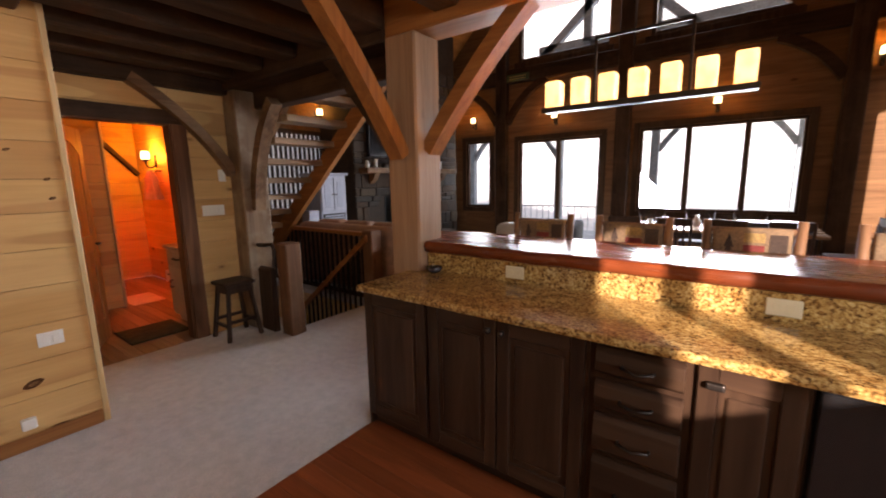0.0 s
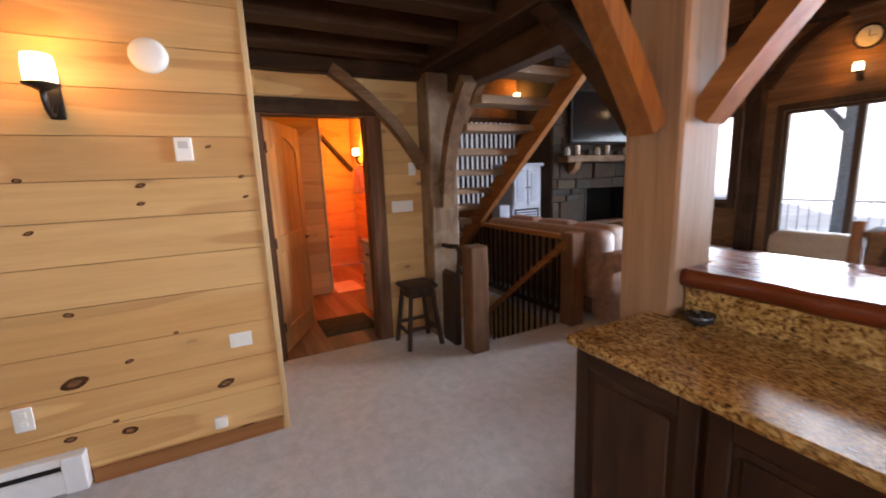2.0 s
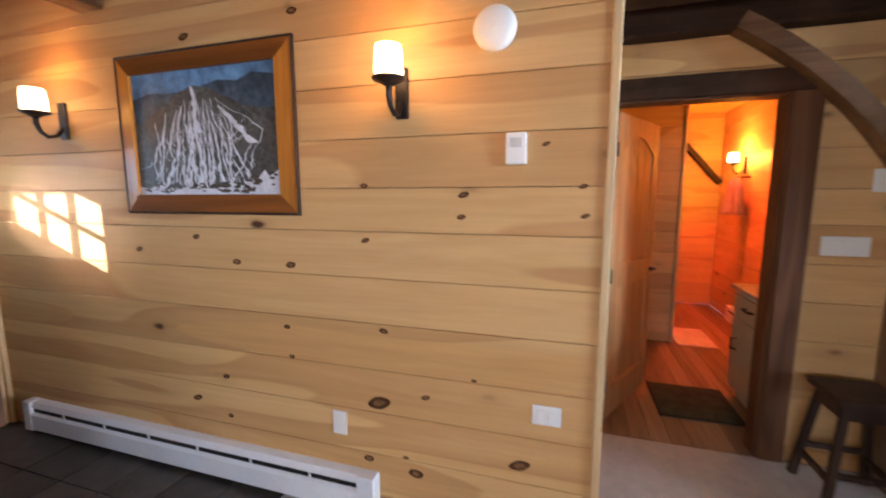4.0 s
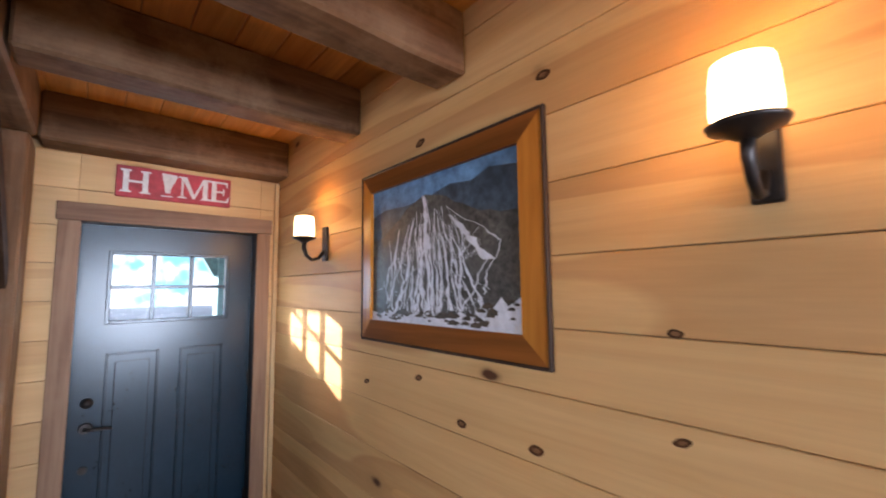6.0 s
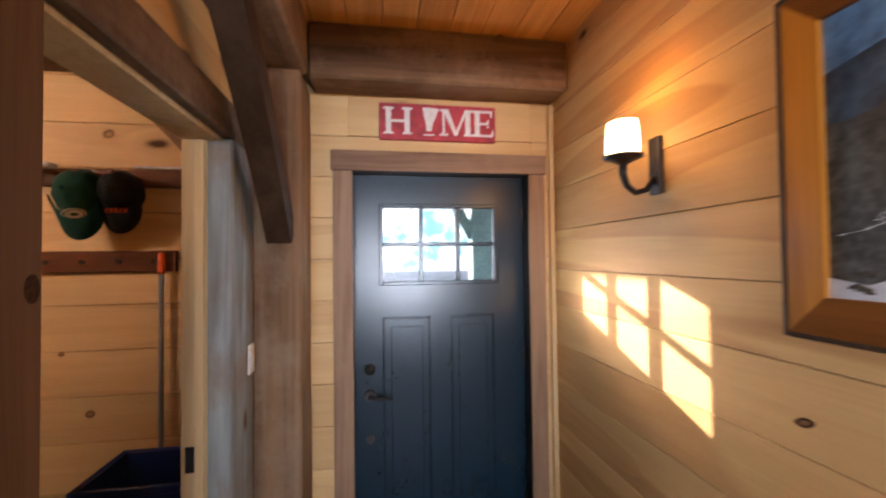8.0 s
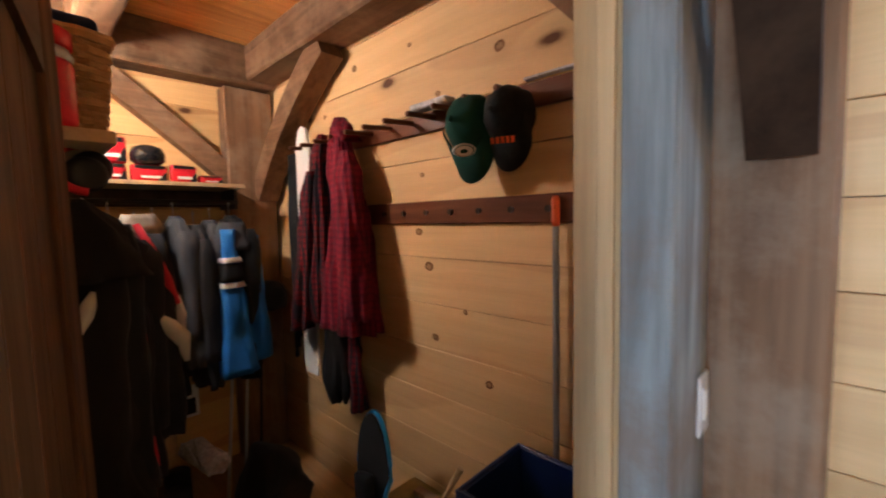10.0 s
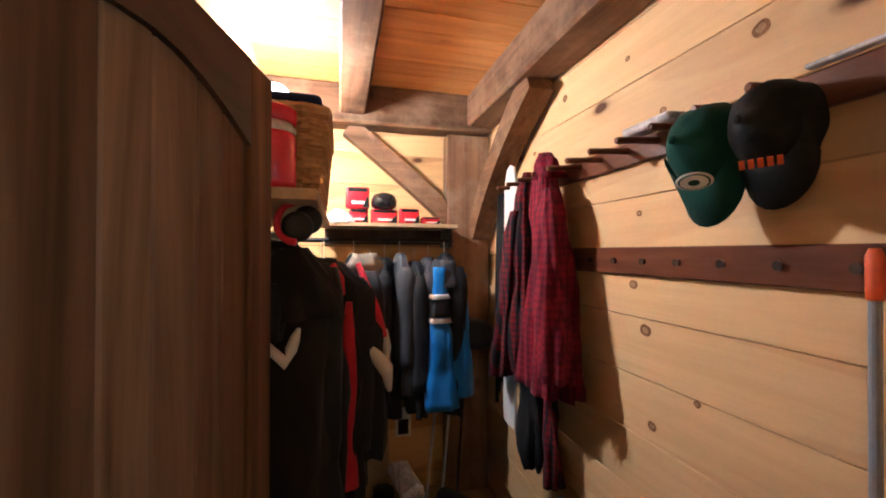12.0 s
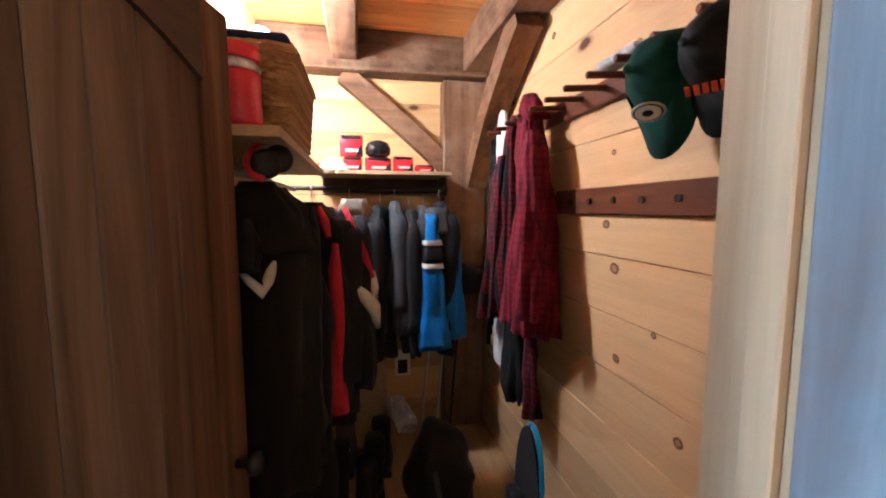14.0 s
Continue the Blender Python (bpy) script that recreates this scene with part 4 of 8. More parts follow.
def art_poly(pts, h):
    """Points (u, v) across the picture from 0 to 1, as seen from the room, at a height h over the canvas."""
    bm = bmesh.new()
    bm.faces.new([bm.verts.new((WX + 0.008 + h, A0 + u * AW, B0 + v * AH)) for u, v in pts])
    return bm


part("canvas", box(WX + 0.001, WX + 0.008, A0, A1, B0, B1), ART_SKY, art)
part("far_hill", art_poly([(0, 0.5), (0, 0.80), (0.12, 0.84), (0.3, 0.83), (0.5, 0.86), (0.62, 0.9), (0.75, 0.88), (0.85, 0.93), (1, 0.9), (1, 0.5)], 0.0006), ART_FAR, art)
ridge = [(0, 0.0), (0, 0.62)] + [(u / 20, 0.56 + 0.29 * math.exp(-((u / 20 - 0.45) / 0.30) ** 2) + 0.09 * (u / 20) ** 2 + 0.008 * math.sin(u * 2.3)) for u in range(1, 20)] + [(1, 0.66), (1, 0.0)]
part("mountain", art_poly(ridge, 0.0012), ART_HILL, art)
rng = random.Random(5)


def trail(u, v, u1, v1, w, wig):
    tb = bmesh.new()
    pts, n = [], 16
    ph = rng.uniform(0, 6)
    for i in range(n + 1):
        t = i / n
        pts.append((u + (u1 - u) * t + wig * math.sin(ph + t * rng.uniform(6, 8)) * t * (1.2 - t) + 0.0025 * math.sin(ph * 3 + t * 19) + rng.uniform(-0.003, 0.003), v + (v1 - v) * t, w * (0.45 + 0.9 * t) * rng.uniform(0.35, 1.5)))
    h = 0.0018 + rng.uniform(0, 0.0004)
    vs = [[tb.verts.new((WX + 0.008 + h, A0 + (p[0] + s * p[2]) * AW, B0 + p[1] * AH)) for s in (-1, 1)] for p in pts]
    for a, b in zip(vs, vs[1:]):
        tb.faces.new((a[0], a[1], b[1], b[0]))
    part("ski_run", tb, ART_SNOW, art)


# the main fan of runs from the summit, then branches, cross links and the wide run with its loop
for i in range(26):
    s = (i + rng.uniform(-0.3, 0.3)) / 25
    u0 = 0.45 + (s - 0.45) * rng.uniform(0.22, 0.55)
    v0 = 0.57 + 0.27 * math.exp(-((u0 - 0.46) / 0.24) ** 2)
    trail(u0, v0 * rng.uniform(0.78, 1.0), 0.12 + 0.70 * s, rng.uniform(0.05, 0.13), rng.uniform(0.002, 0.0075), rng.uniform(0.03, 0.08))
for i in range(44):
    u, v = rng.uniform(0.14, 0.80), rng.uniform(0.16, 0.62)
    trail(u, v, u + rng.choice((-1, 1)) * rng.uniform(0.04, 0.13), v - rng.uniform(0.03, 0.16), rng.uniform(0.0015, 0.004), rng.uniform(0.03, 0.09))
for i in range(7):
    u = 0.34 + 0.035 * i
    trail(u, rng.uniform(0.55, 0.72), u + rng.uniform(-0.03, 0.05), rng.uniform(0.03, 0.10), rng.uniform(0.005, 0.010), 0.03)
trail(0.44, 0.87, 0.47, 0.5, 0.020, 0.02)
trail(0.62, 0.70, 0.84, 0.40, 0.022, 0.015)
trail(0.60, 0.76, 0.90, 0.50, 0.004, 0.05)
trail(0.90, 0.50, 0.80, 0.20, 0.004, 0.05)
trail(0.84, 0.41, 0.68, 0.10, 0.007, 0.05)
trail(0.16, 0.60, 0.19, 0.08, 0.005, 0.03)
part("snow_base", art_poly([(0, 0), (0, 0.07), (0.08, 0.05), (0.15, 0.09), (0.2, 0.06), (0.32, 0.05), (0.40, 0.09), (0.47, 0.05), (0.6, 0.06), (0.68, 0.10), (0.74, 0.06), (0.80, 0.14), (0.84, 0.10), (0.90, 0.19), (0.93, 0.14), (1, 0.20), (1, 0)], 0.003), ART_SNOW, art)
for i in range(60):
    rb = bmesh.new()
    u, v, w = rng.uniform(0.02, 0.97), rng.uniform(0.02, 0.085), rng.uniform(0.006, 0.016)
    if u > 0.55:
        w *= 1.5
    if u > 0.78:
        v += rng.uniform(0, 0.09)
    rb.faces.new([rb.verts.new((WX + 0.0118 + i * 0.00002, A0 + (u + a * w) * AW, B0 + (v + b * w) * AH)) for a, b in ((-1.4, -0.4), (1.2, -0.5), (1.5, 0.3), (0.2, 1.1), (-1, 0.5))])
    part("painted_house", rb, ART_ROOF, art)

# baseboard heater
heater = thing("baseboard_heater", (WX, -1.58, 0), "long white enamelled electric baseboard heater", "heater")
HY0, HY1 = -2.83, -0.335
part("back", box(WX + 0.001, WX + 0.012, HY0 + 0.03, HY1 - 0.03, 0.03, 0.205), HEATER, heater)
part("front_panel", prism([(WX + 0.062, 0.03), (WX + 0.068, 0.03), (WX + 0.068, 0.128), (WX + 0.052, 0.142), (WX + 0.050, 0.138), (WX + 0.062, 0.125)], "y", HY0 + 0.03, HY1 - 0.03), HEATER, heater)
part("top_hood", prism([(WX + 0.001, 0.185), (WX + 0.045, 0.185), (WX + 0.058, 0.172), (WX + 0.062, 0.176), (WX + 0.048, 0.208), (WX + 0.001, 0.21)], "y", HY0 + 0.03, HY1 - 0.03), HEATER, heater)
part("element", box(WX + 0.012, WX + 0.05, HY0 + 0.05, HY1 - 0.05, 0.07, 0.165), BLACK, heater, "dark fins behind the slot")
for i in range(1, 7):
    y = HY0 + (HY1 - HY0) * i / 7
    part("clip", box(WX + 0.045, WX + 0.056, y - 0.006, y + 0.006, 0.135, 0.178), HEATER, heater)
for y0, y1 in ((HY0, HY0 + 0.07), (HY1 - 0.09, HY1)):
    part("end_cap", box(WX + 0.001, WX + 0.072, y0, y1, 0.02, 0.214, 0.006, 2), HEATER, heater)

# small wall fittings
th = thing("thermostat", (WX, 0.28, 1.69), "white plastic wall thermostat", "thermostat")
part("body", box(WX + 0.001, WX + 0.026, 0.24, 0.32, 1.635, 1.755, 0.006, 2), MAT_W, th)
part("dial", box(WX + 0.026, WX + 0.029, 0.258, 0.302, 1.70, 1.735, 0.001), plain("thermo_window", (0.55, 0.55, 0.5), 0.3), th)
det = thing("smoke_detector", (WX, 0.19, 2.14), "round white plastic smoke detector", "smoke detector")
bmd = lathe([(0.0825, 0.0), (0.0825, 0.012), (0.074, 0.026), (0.05, 0.034), (0.02, 0.036)], 32)
bmd.transform(Matrix.Translation((WX + 0.001, 0.19, 2.14)) @ pose(0, 0, 0, 0, 90, 0))
part("body", bmd, MAT_W, det, "", True)
part("button", rod((WX + 0.036, 0.19, 2.14), (WX + 0.040, 0.19, 2.14), 0.014), MAT_W, det)


def wall_plate(name, y, z, wy, wz, label, slots=(), x=WX):
    p = thing(name, (x, y, z), label, "wall plate")
    part("plate", box(x + 0.0005, x + 0.007, y - wy, y + wy, z - wz, z + wz, 0.003, 2), MAT_W, p)
    for dy, dz, a, b in slots:
        part("insert", box(x + 0.007, x + 0.011, y + dy - a, y + dy + a, z + dz - b, z + dz + b, 0.002), MAT_W, p)
    return p


wall_plate("wall_switch", 0.425, 0.625, 0.058, 0.042, "white plastic double wall plate", ((-0.022, 0, 0.014, 0.024), (0.022, 0, 0.014, 0.024)))
wall_plate("wall_outlet", -0.54, 0.43, 0.037, 0.06, "white duplex wall outlet", ((0, 0.024, 0.015, 0.014), (0, -0.024, 0.015, 0.014)))
plug = thing("plug_in_device", (WX, 0.27, 0.16), "small white plug-in night light", "plug")
part("body", box(WX + 0.001, WX + 0.035, 0.238, 0.302, 0.125, 0.192, 0.008, 2), MAT_W, plug)
part("lens", box(WX + 0.035, WX + 0.038, 0.255, 0.285, 0.14, 0.16, 0.001), MAT_W, plug)

# ---- closet ----
frame_2 = thing("door_frame_2", (-1.72, -2.1, 0), "weathered rustic timber casing round the closet doorway", "door frame", kind=STRUCT)
part("jamb", box(-1.703, -1.577, -2.539, -2.52, 0, 2.068, 0.002), JAMB_Z, frame_2, "pale pine door jamb")
part("jamb", box(-1.703, -1.577, -1.70, -1.681, 0, 2.068, 0.002), JAMB_Z, frame_2)
part("jamb", box(-1.703, -1.577, -2.519, -1.701, 2.05, 2.068, 0.002), JAMB_Z, frame_2)
part("stop", box(-1.655, -1.625, -2.52, -2.508, 0, 2.05, 0.002), JAMB_Z, frame_2)
part("casing_return", box(-1.745, -1.664, -2.527, -2.513, 0, 2.048, 0.003), WEATHER_Z, frame_2, "weathered grey board edge")
part("strike", box(-1.622, -1.592, -2.5195, -2.515, 0.88, 0.97, 0.001), BLACK, frame_2, "black metal strike plate")
part("casing", box(-1.745, -1.704, -2.77, -2.528, 0, 2.06, 0.006), WEATHER_Z, frame_2, "weathered grey casing board")
part("casing", box(-1.745, -1.704, -1.692, -1.36, 0, 2.06, 0.006), wood("brown_casing_z", (0.17, 0.085, 0.042), (0.085, 0.042, 0.02), "z", 0.7, knots=0.45, vary=0.1, bump=0.25, shine=0.03), frame_2, "wide knotty brown casing board")
CASING_KNOT = plain("casing_knot", (0.085, 0.040, 0.020), 0.9, speck=0.4, scale=120)
CASING_KNOT.node_tree.nodes["Principled BSDF"].inputs["Specular IOR Level"].default_value = 0.03
part("knot", lathe([(0.015, 0), (0.012, 0.0008), (0.004, 0.0012)], 18), CASING_KNOT, frame_2).data.transform(Matrix.Translation((-1.745, -1.669, 1.58)) @ pose(0, 0, 0, 0, -90, 0) @ Matrix.Diagonal((1.5, 1, 1, 1)))
part("head_casing", box(-1.748, -1.704, -2.79, -1.36, 2.061, 2.19, 0.006), TIM_Y, frame_2)
beam("corner_post", timber(-1.93, -1.72, -3.08, -2.80, 0, 2.46, 0.01, 0.004), TIM_Z, "weathered grey brown timber post beside the front door")
beam("knee_brace", brace((-2.80, 1.72), (-2.08, 2.46), (-2.47, 2.13), "x", -1.90, -1.80, 0.10), TIM_DY, "curved dark brown knee brace on the entry post")
wall_plate_c = thing("wall_switch", (-1.70, -2.72, 1.22), "pale plastic light switch by the closet", "wall plate")
part("plate", box(-1.752, -1.7455, -2.76, -2.69, 1.16, 1.28, 0.003), MAT_W, wall_plate_c)
part("rocker", box(-1.756, -1.752, -2.74, -2.71, 1.19, 1.25, 0.002), MAT_W, wall_plate_c)

cd = thing("door_2", (-1.57, -1.71, 0), "open stained plank closet door with an arched top rail", "door", kind=STRUCT)
CM = Matrix.Translation((-1.568, -1.712, 0)) @ pose(0, 0, 0, 0, 0, -13.2)


def cpart(name, bm, mat, label="", smooth=False):
    bm.transform(CM)
    return part(name, bm, mat, cd, label, smooth)


# the door's own frame: x from the hinge, its closet face at y = 0
DW = 0.795
for x0, x1 in ((0.10, 0.205), (0.205, 0.325), (0.325, 0.415), (0.415, 0.52), (0.52, 0.60), (0.60, 0.695)):
    cpart("plank", box(x0 + 0.0006, x1 - 0.0006, 0.012, 0.028, 0.2, 1.98, 0.004), DOOR_Z)
cpart("stile", box(0, 0.105, 0, 0.04, 0.012, 2.05, 0.004), DOOR_Z)
cpart("stile", box(DW - 0.105, DW, 0, 0.04, 0.012, 2.05, 0.004), DOOR_Z)
cpart("bottom_rail", box(0.106, DW - 0.106, 0, 0.04, 0.012, 0.24, 0.004), DOOR_X)
cpart("arched_rail", prism([(0.106, 2.05), (DW - 0.106, 2.05), (DW - 0.106, 1.87)] + [(DW - 0.106 - (DW - 0.212) * i / 10, 1.87 + 0.085 * math.sin(math.pi * i / 10)) for i in range(1, 10)] + [(0.106, 1.87)], "y", 0, 0.04), DOOR_X, "dark arched top rail")
kb = lathe([(0.012, 0), (0.012, 0.03), (0.028, 0.04), (0.03, 0.052), (0.02, 0.062)], 18)
kb.transform(Matrix.Translation((DW - 0.055, 0, 0.95)) @ pose(0, 0, 0, 90, 0, 0))
cpart("knob", kb, IRON, "dark bronze knob", True)
for z in (0.25, 1.05, 1.85):
    cpart("hinge", rod((-0.004, -0.004, z - 0.045), (-0.004, -0.004, z + 0.045), 0.007), BLACK)

beam("closet_post", timber(0.86, 0.985, -3.06, -2.76, 0, 2.46, 0.008, 0.003), TIM_Z, "brown timber post in the closet corner")
beam("closet_end_beam", timber(0.80, 0.985, -3.06, -1.6, 2.47, CEIL), TIM_Y, "rough brown timber on the closet end wall")
beam("closet_side_beam", timber(-1.55, 0.86, -3.08, -2.88, 2.50, CEIL), TIM_X, "rough brown timber along the closet wall")
beam("closet_joist", timber(-1.55, 0.80, -2.20, -2.04, 2.52, CEIL), TIM_X, "pale brown closet ceiling joist")
beam("knee_brace", brace((-2.80, 1.88), (-2.10, 2.47), (-2.50, 2.16), "x", 0.88, 0.98, 0.12), TIM_Y, "straight brown brace on the closet end wall")
beam("knee_brace", brace((0.86, 1.78), (-0.02, 2.50), (0.52, 2.22), "y", -3.05, -2.92, 0.14), TIM_X, "curved brown brace along the closet wall")

beam("knee_brace", brace((-1.56, 2.02), (-1.10, 2.52), (-1.35, 2.28), "y", -3.05, -2.92, 0.13), TIM_X, "curved brown brace beside the closet doorway")

bulb = thing("closet_lamp", (0.20, -1.6, 2.365), "bare white globe lamp on the closet wall", "wall lamp")
part("base", rod((0.20, -1.60, 2.365), (0.20, -1.69, 2.365), 0.07, 0.045, 24), MAT_W, bulb, "round lamp base")
CLOSET_GLOW = glow("closet_globe", (1.0, 0.95, 0.88), 10.0)
gb = bmesh.new()
bmesh.ops.create_uvsphere(gb, u_segments=20, v_segments=12, radius=0.066, matrix=Matrix.Translation((0.20, -1.755, 2.365)))
gl = part("globe", gb, CLOSET_GLOW, bulb, "glowing white globe", True)
gl.visible_shadow = False
lamp("closet_bulb", "POINT", Matrix.Translation((0.20, -1.755, 2.365)), 32, (1.0, 0.92, 0.78), soft=0.06)

SHELF_W = wood("shelf_board", (0.55, 0.37, 0.20), (0.42, 0.27, 0.14), "x", 0.5, vary=0.08)
sh = thing("closet_shelf", (0.8, -2.3, 1.8), "pale wooden closet shelf on dark brackets", "shelf")
part("board", box(0.60, 0.985, -2.76, -1.95, 1.80, 1.822, 0.002), SHELF_W, sh)
part("cleat", box(0.955, 0.985, -2.76, -1.95, 1.70, 1.80, 0.002), STOOL_W, sh)
part("hanging_rod", rod((0.74, -2.76, 1.72), (0.74, -1.65, 1.72), 0.014), IRON, sh, "dark metal clothes rod")
part("bracket", box(0.72, 0.985, -2.755, -2.735, 1.68, 1.80, 0.002), BLACK, sh)
sh2 = thing("closet_shelf", (-0.2, -1.78, 1.8), "pale wooden upper closet shelf over the coats", "shelf")
part("board", box(-0.71, 0.59, -1.99, -1.60, 1.785, 1.815, 0.002), SHELF_W, sh2)
part("cleat", box(-0.71, 0.985, -1.63, -1.60, 1.68, 1.785, 0.002), SHELF_W, sh2)
part("hanging_rod", rod((-0.71, -1.80, 1.71), (0.72, -1.80, 1.71), 0.014), IRON, sh2, "dark metal clothes rod")

# clothes
def cloth(name, color, check=None, rough=0.9):
    m, ns, ls, bsdf = shader(name)
    v, base, rnd = placed(ns, ls, (1, 1, 1))
    n1 = node(ns, "ShaderNodeTexNoise", Scale=260.0, Detail=2.0)
    n2 = node(ns, "ShaderNodeTexNoise", Scale=9.0, Detail=3.0)
    ls.new(base, n1.inputs["Vector"])
    ls.new(base, n2.inputs["Vector"])
    r = ramp(ns, (0.3, (0.72, 0.72, 0.72)), (0.7, (1, 1, 1)))
    ls.new(n2.outputs[0], r.inputs[0])
    src = color
    if check:
        tc = ns.new("ShaderNodeTexCoord")
        sep = ns.new("ShaderNodeSeparateXYZ")
        ls.new(tc.outputs["Object"], sep.inputs[0])
        bands = []
        for k in (0, 2):
            w = ns.new("ShaderNodeMath")
            w.operation = "MULTIPLY"
            w.inputs[1].default_value = 31.0
            ls.new(sep.outputs[k], w.inputs[0])
            f = ns.new("ShaderNodeMath")
            f.operation = "FRACT"
            ls.new(w.outputs[0], f.inputs[0])
            g = ns.new("ShaderNodeMath")
            g.operation = "GREATER_THAN"
            g.inputs[1].default_value = 0.55
            ls.new(f.outputs[0], g.inputs[0])
            bands.append(g.outputs[0])
        c1 = mix(ns, ls, "MIX", bands[0], color, check)
        c2 = mix(ns, ls, "MIX", bands[1], color, check)
        src = mix(ns, ls, "MULTIPLY", 0.75, c1, c2)
    col = mix(ns, ls, "MULTIPLY", 1.0, src, r.outputs[0])
    ls.new(col, bsdf.inputs["Base Color"])
    bsdf.inputs["Roughness"].default_value = rough
    bsdf.inputs["Sheen Weight"].default_value = 0.02
    bsdf.inputs["Specular IOR Level"].default_value = 0.25
    bp = ns.new("ShaderNodeBump")
    bp.inputs["Strength"].default_value, bp.inputs["Distance"].default_value = 0.3, 0.002
    ls.new(n1.outputs[0], bp.inputs["Height"])
    ls.new(bp.outputs[0], bsdf.inputs["Normal"])
    return m


C_BLACK = cloth("black_cloth", (0.008, 0.008, 0.009), rough=0.7)
C_CHAR = cloth("charcoal_cloth", (0.019, 0.018, 0.019))
C_GREY = cloth("grey_cloth", (0.055, 0.055, 0.06))
C_OLIVE = cloth("olive_cloth", (0.013, 0.010, 0.009))
C_RED = cloth("red_cloth", (0.52, 0.02, 0.03))
C_WHITE = cloth("white_cloth", (0.66, 0.62, 0.57))
C_BLUE = cloth("blue_cloth", (0.02, 0.16, 0.48), rough=0.6)
C_NAVY = cloth("navy_cloth", (0.012, 0.02, 0.07))
C_GREEN = cloth("cap_green", (0.006, 0.05, 0.034))
C_CAMO = plain("dark_oilcloth", (0.015, 0.016, 0.015), 0.6, speck=0.6, scale=26, bump=0.5, shine=0.2)
C_FUR = cloth("fur_trim", (0.30, 0.25, 0.19))
PLAID = cloth("plaid_red", (0.40, 0.034, 0.078), (0.23, 0.022, 0.058))
PLAID2 = cloth("plaid_dark", (0.30, 0.028, 0.045), (0.045, 0.045, 0.06))


def drape(widths, turn, at, folds=7, depth=0.012, n=40, seed=0):
    """A hanging garment shell: (height, half width, half thickness) rings with folds that deepen downwards, turned about z."""
    bm = bmesh.new()
    rings = []
    z_top, z_low = widths[0][0], widths[-1][0]
    m = Matrix.Translation(at) @ Matrix.Rotation(radians(turn), 4, "Z")
    for (z, a, b) in widths:
        fall = (z_top - z) / max(0.01, z_top - z_low)
        ring = []
        for k in range(n):
            t = 2 * math.pi * k / n
            c, s = math.cos(t), math.sin(t)
            x = a * math.copysign(abs(c) ** 0.7, c)
            y = b * math.copysign(abs(s) ** 0.8, s)
            g = folds * 0.42
            f = depth * (0.25 + fall) * (2.4 * noise.noise(Vector((c * g + seed * 2.3, s * g, fall * 1.3))) + 1.1 * noise.noise(Vector((c * g * 2.3, s * g * 2.3 + seed, fall * 2.6))))
            w = noise.noise(Vector((x * 9 + seed * 3, y * 9, z * 4))) * 0.022 + noise.noise(Vector((x * 22 + seed * 5, y * 22, z * 11))) * 0.008
            ring.append(bm.verts.new(m @ Vector((x + (f + w) * c, y + (f + w) * s, z))))
        rings.append(ring)
    for u, w in zip(rings, rings[1:]):
        for k in range(n):
            bm.faces.new((u[k], u[(k + 1) % n], w[(k + 1) % n], w[k]))
    bm.faces.new(rings[0][::-1])
    bm.faces.new(rings[-1])
    return bm


def steps(z0, z1, keys, n=14):
    """Rings from z0 down to z1 with (half width, half thickness) eased between keys at 0..1."""
    out = []
    for i in range(n + 1):
        t = i / n
        for (t0, a0, b0), (t1, a1, b1) in zip(keys, keys[1:]):
            if t0 <= t <= t1:
                f = (t - t0) / (t1 - t0)
                f = f * f * (3 - 2 * f)
                out.append((z0 + (z1 - z0) * t, a0 + (a1 - a0) * f, b0 + (b1 - b0) * f))
                break
    return out


def coat(name, x, y, top, low, body, turn, label, half=0.22, thick=0.06, sleeve=None, seed=1, hanger=True):
    """A coat on a hanger: body, two sleeves, collar and the hook. turn: 0 lays its shoulders along x, 90 along y."""
    c = thing(name, (x, y, low), label, "clothing", "coats in the closet")
    d = Vector((math.cos(radians(turn)), math.sin(radians(turn)), 0))
    part("body", rough_up(drape(steps(top, low, ((0, half * 0.45, thick * 0.6), (0.04, half * 0.75, thick * 0.9), (0.10, half, thick), (0.5, half * 0.95, thick * 1.15), (1, half * 1.05, thick * 1.2)), 22), turn, (x, y, 0), 7, 0.02, 56, seed), 0.014, 9 + seed % 4), body, c, "", True)
    for s in (-1, 1):
        p = Vector((x, y, 0)) + d * half * 0.92 * s
        part("sleeve", drape(steps(top - 0.06, low + (top - low) * 0.18, ((0, 0.03, 0.03), (0.12, 0.06, 0.055), (0.6, 0.055, 0.05), (1, 0.045, 0.04)), 10), turn, p, 4, 0.006, 16, seed + s), sleeve or body, c, "", True)
    part("collar", drape(steps(top + 0.022, top - 0.04, ((0, 0.045, 0.026), (0.5, 0.062, 0.042), (1, 0.07, 0.045)), 6), turn, (x, y, 0), 5, 0.004, 20, seed), body, c, "", True)
    if hanger:
        part("hanger_hook", tube([(x, y, top), (x, y, top + 0.05), (x + 0.014, y, top + 0.075), (x, y, top + 0.095), (x - 0.014, y, top + 0.08)], 0.0025, 6), STEEL if not seed % 3 else MAT_W, c)
    return c


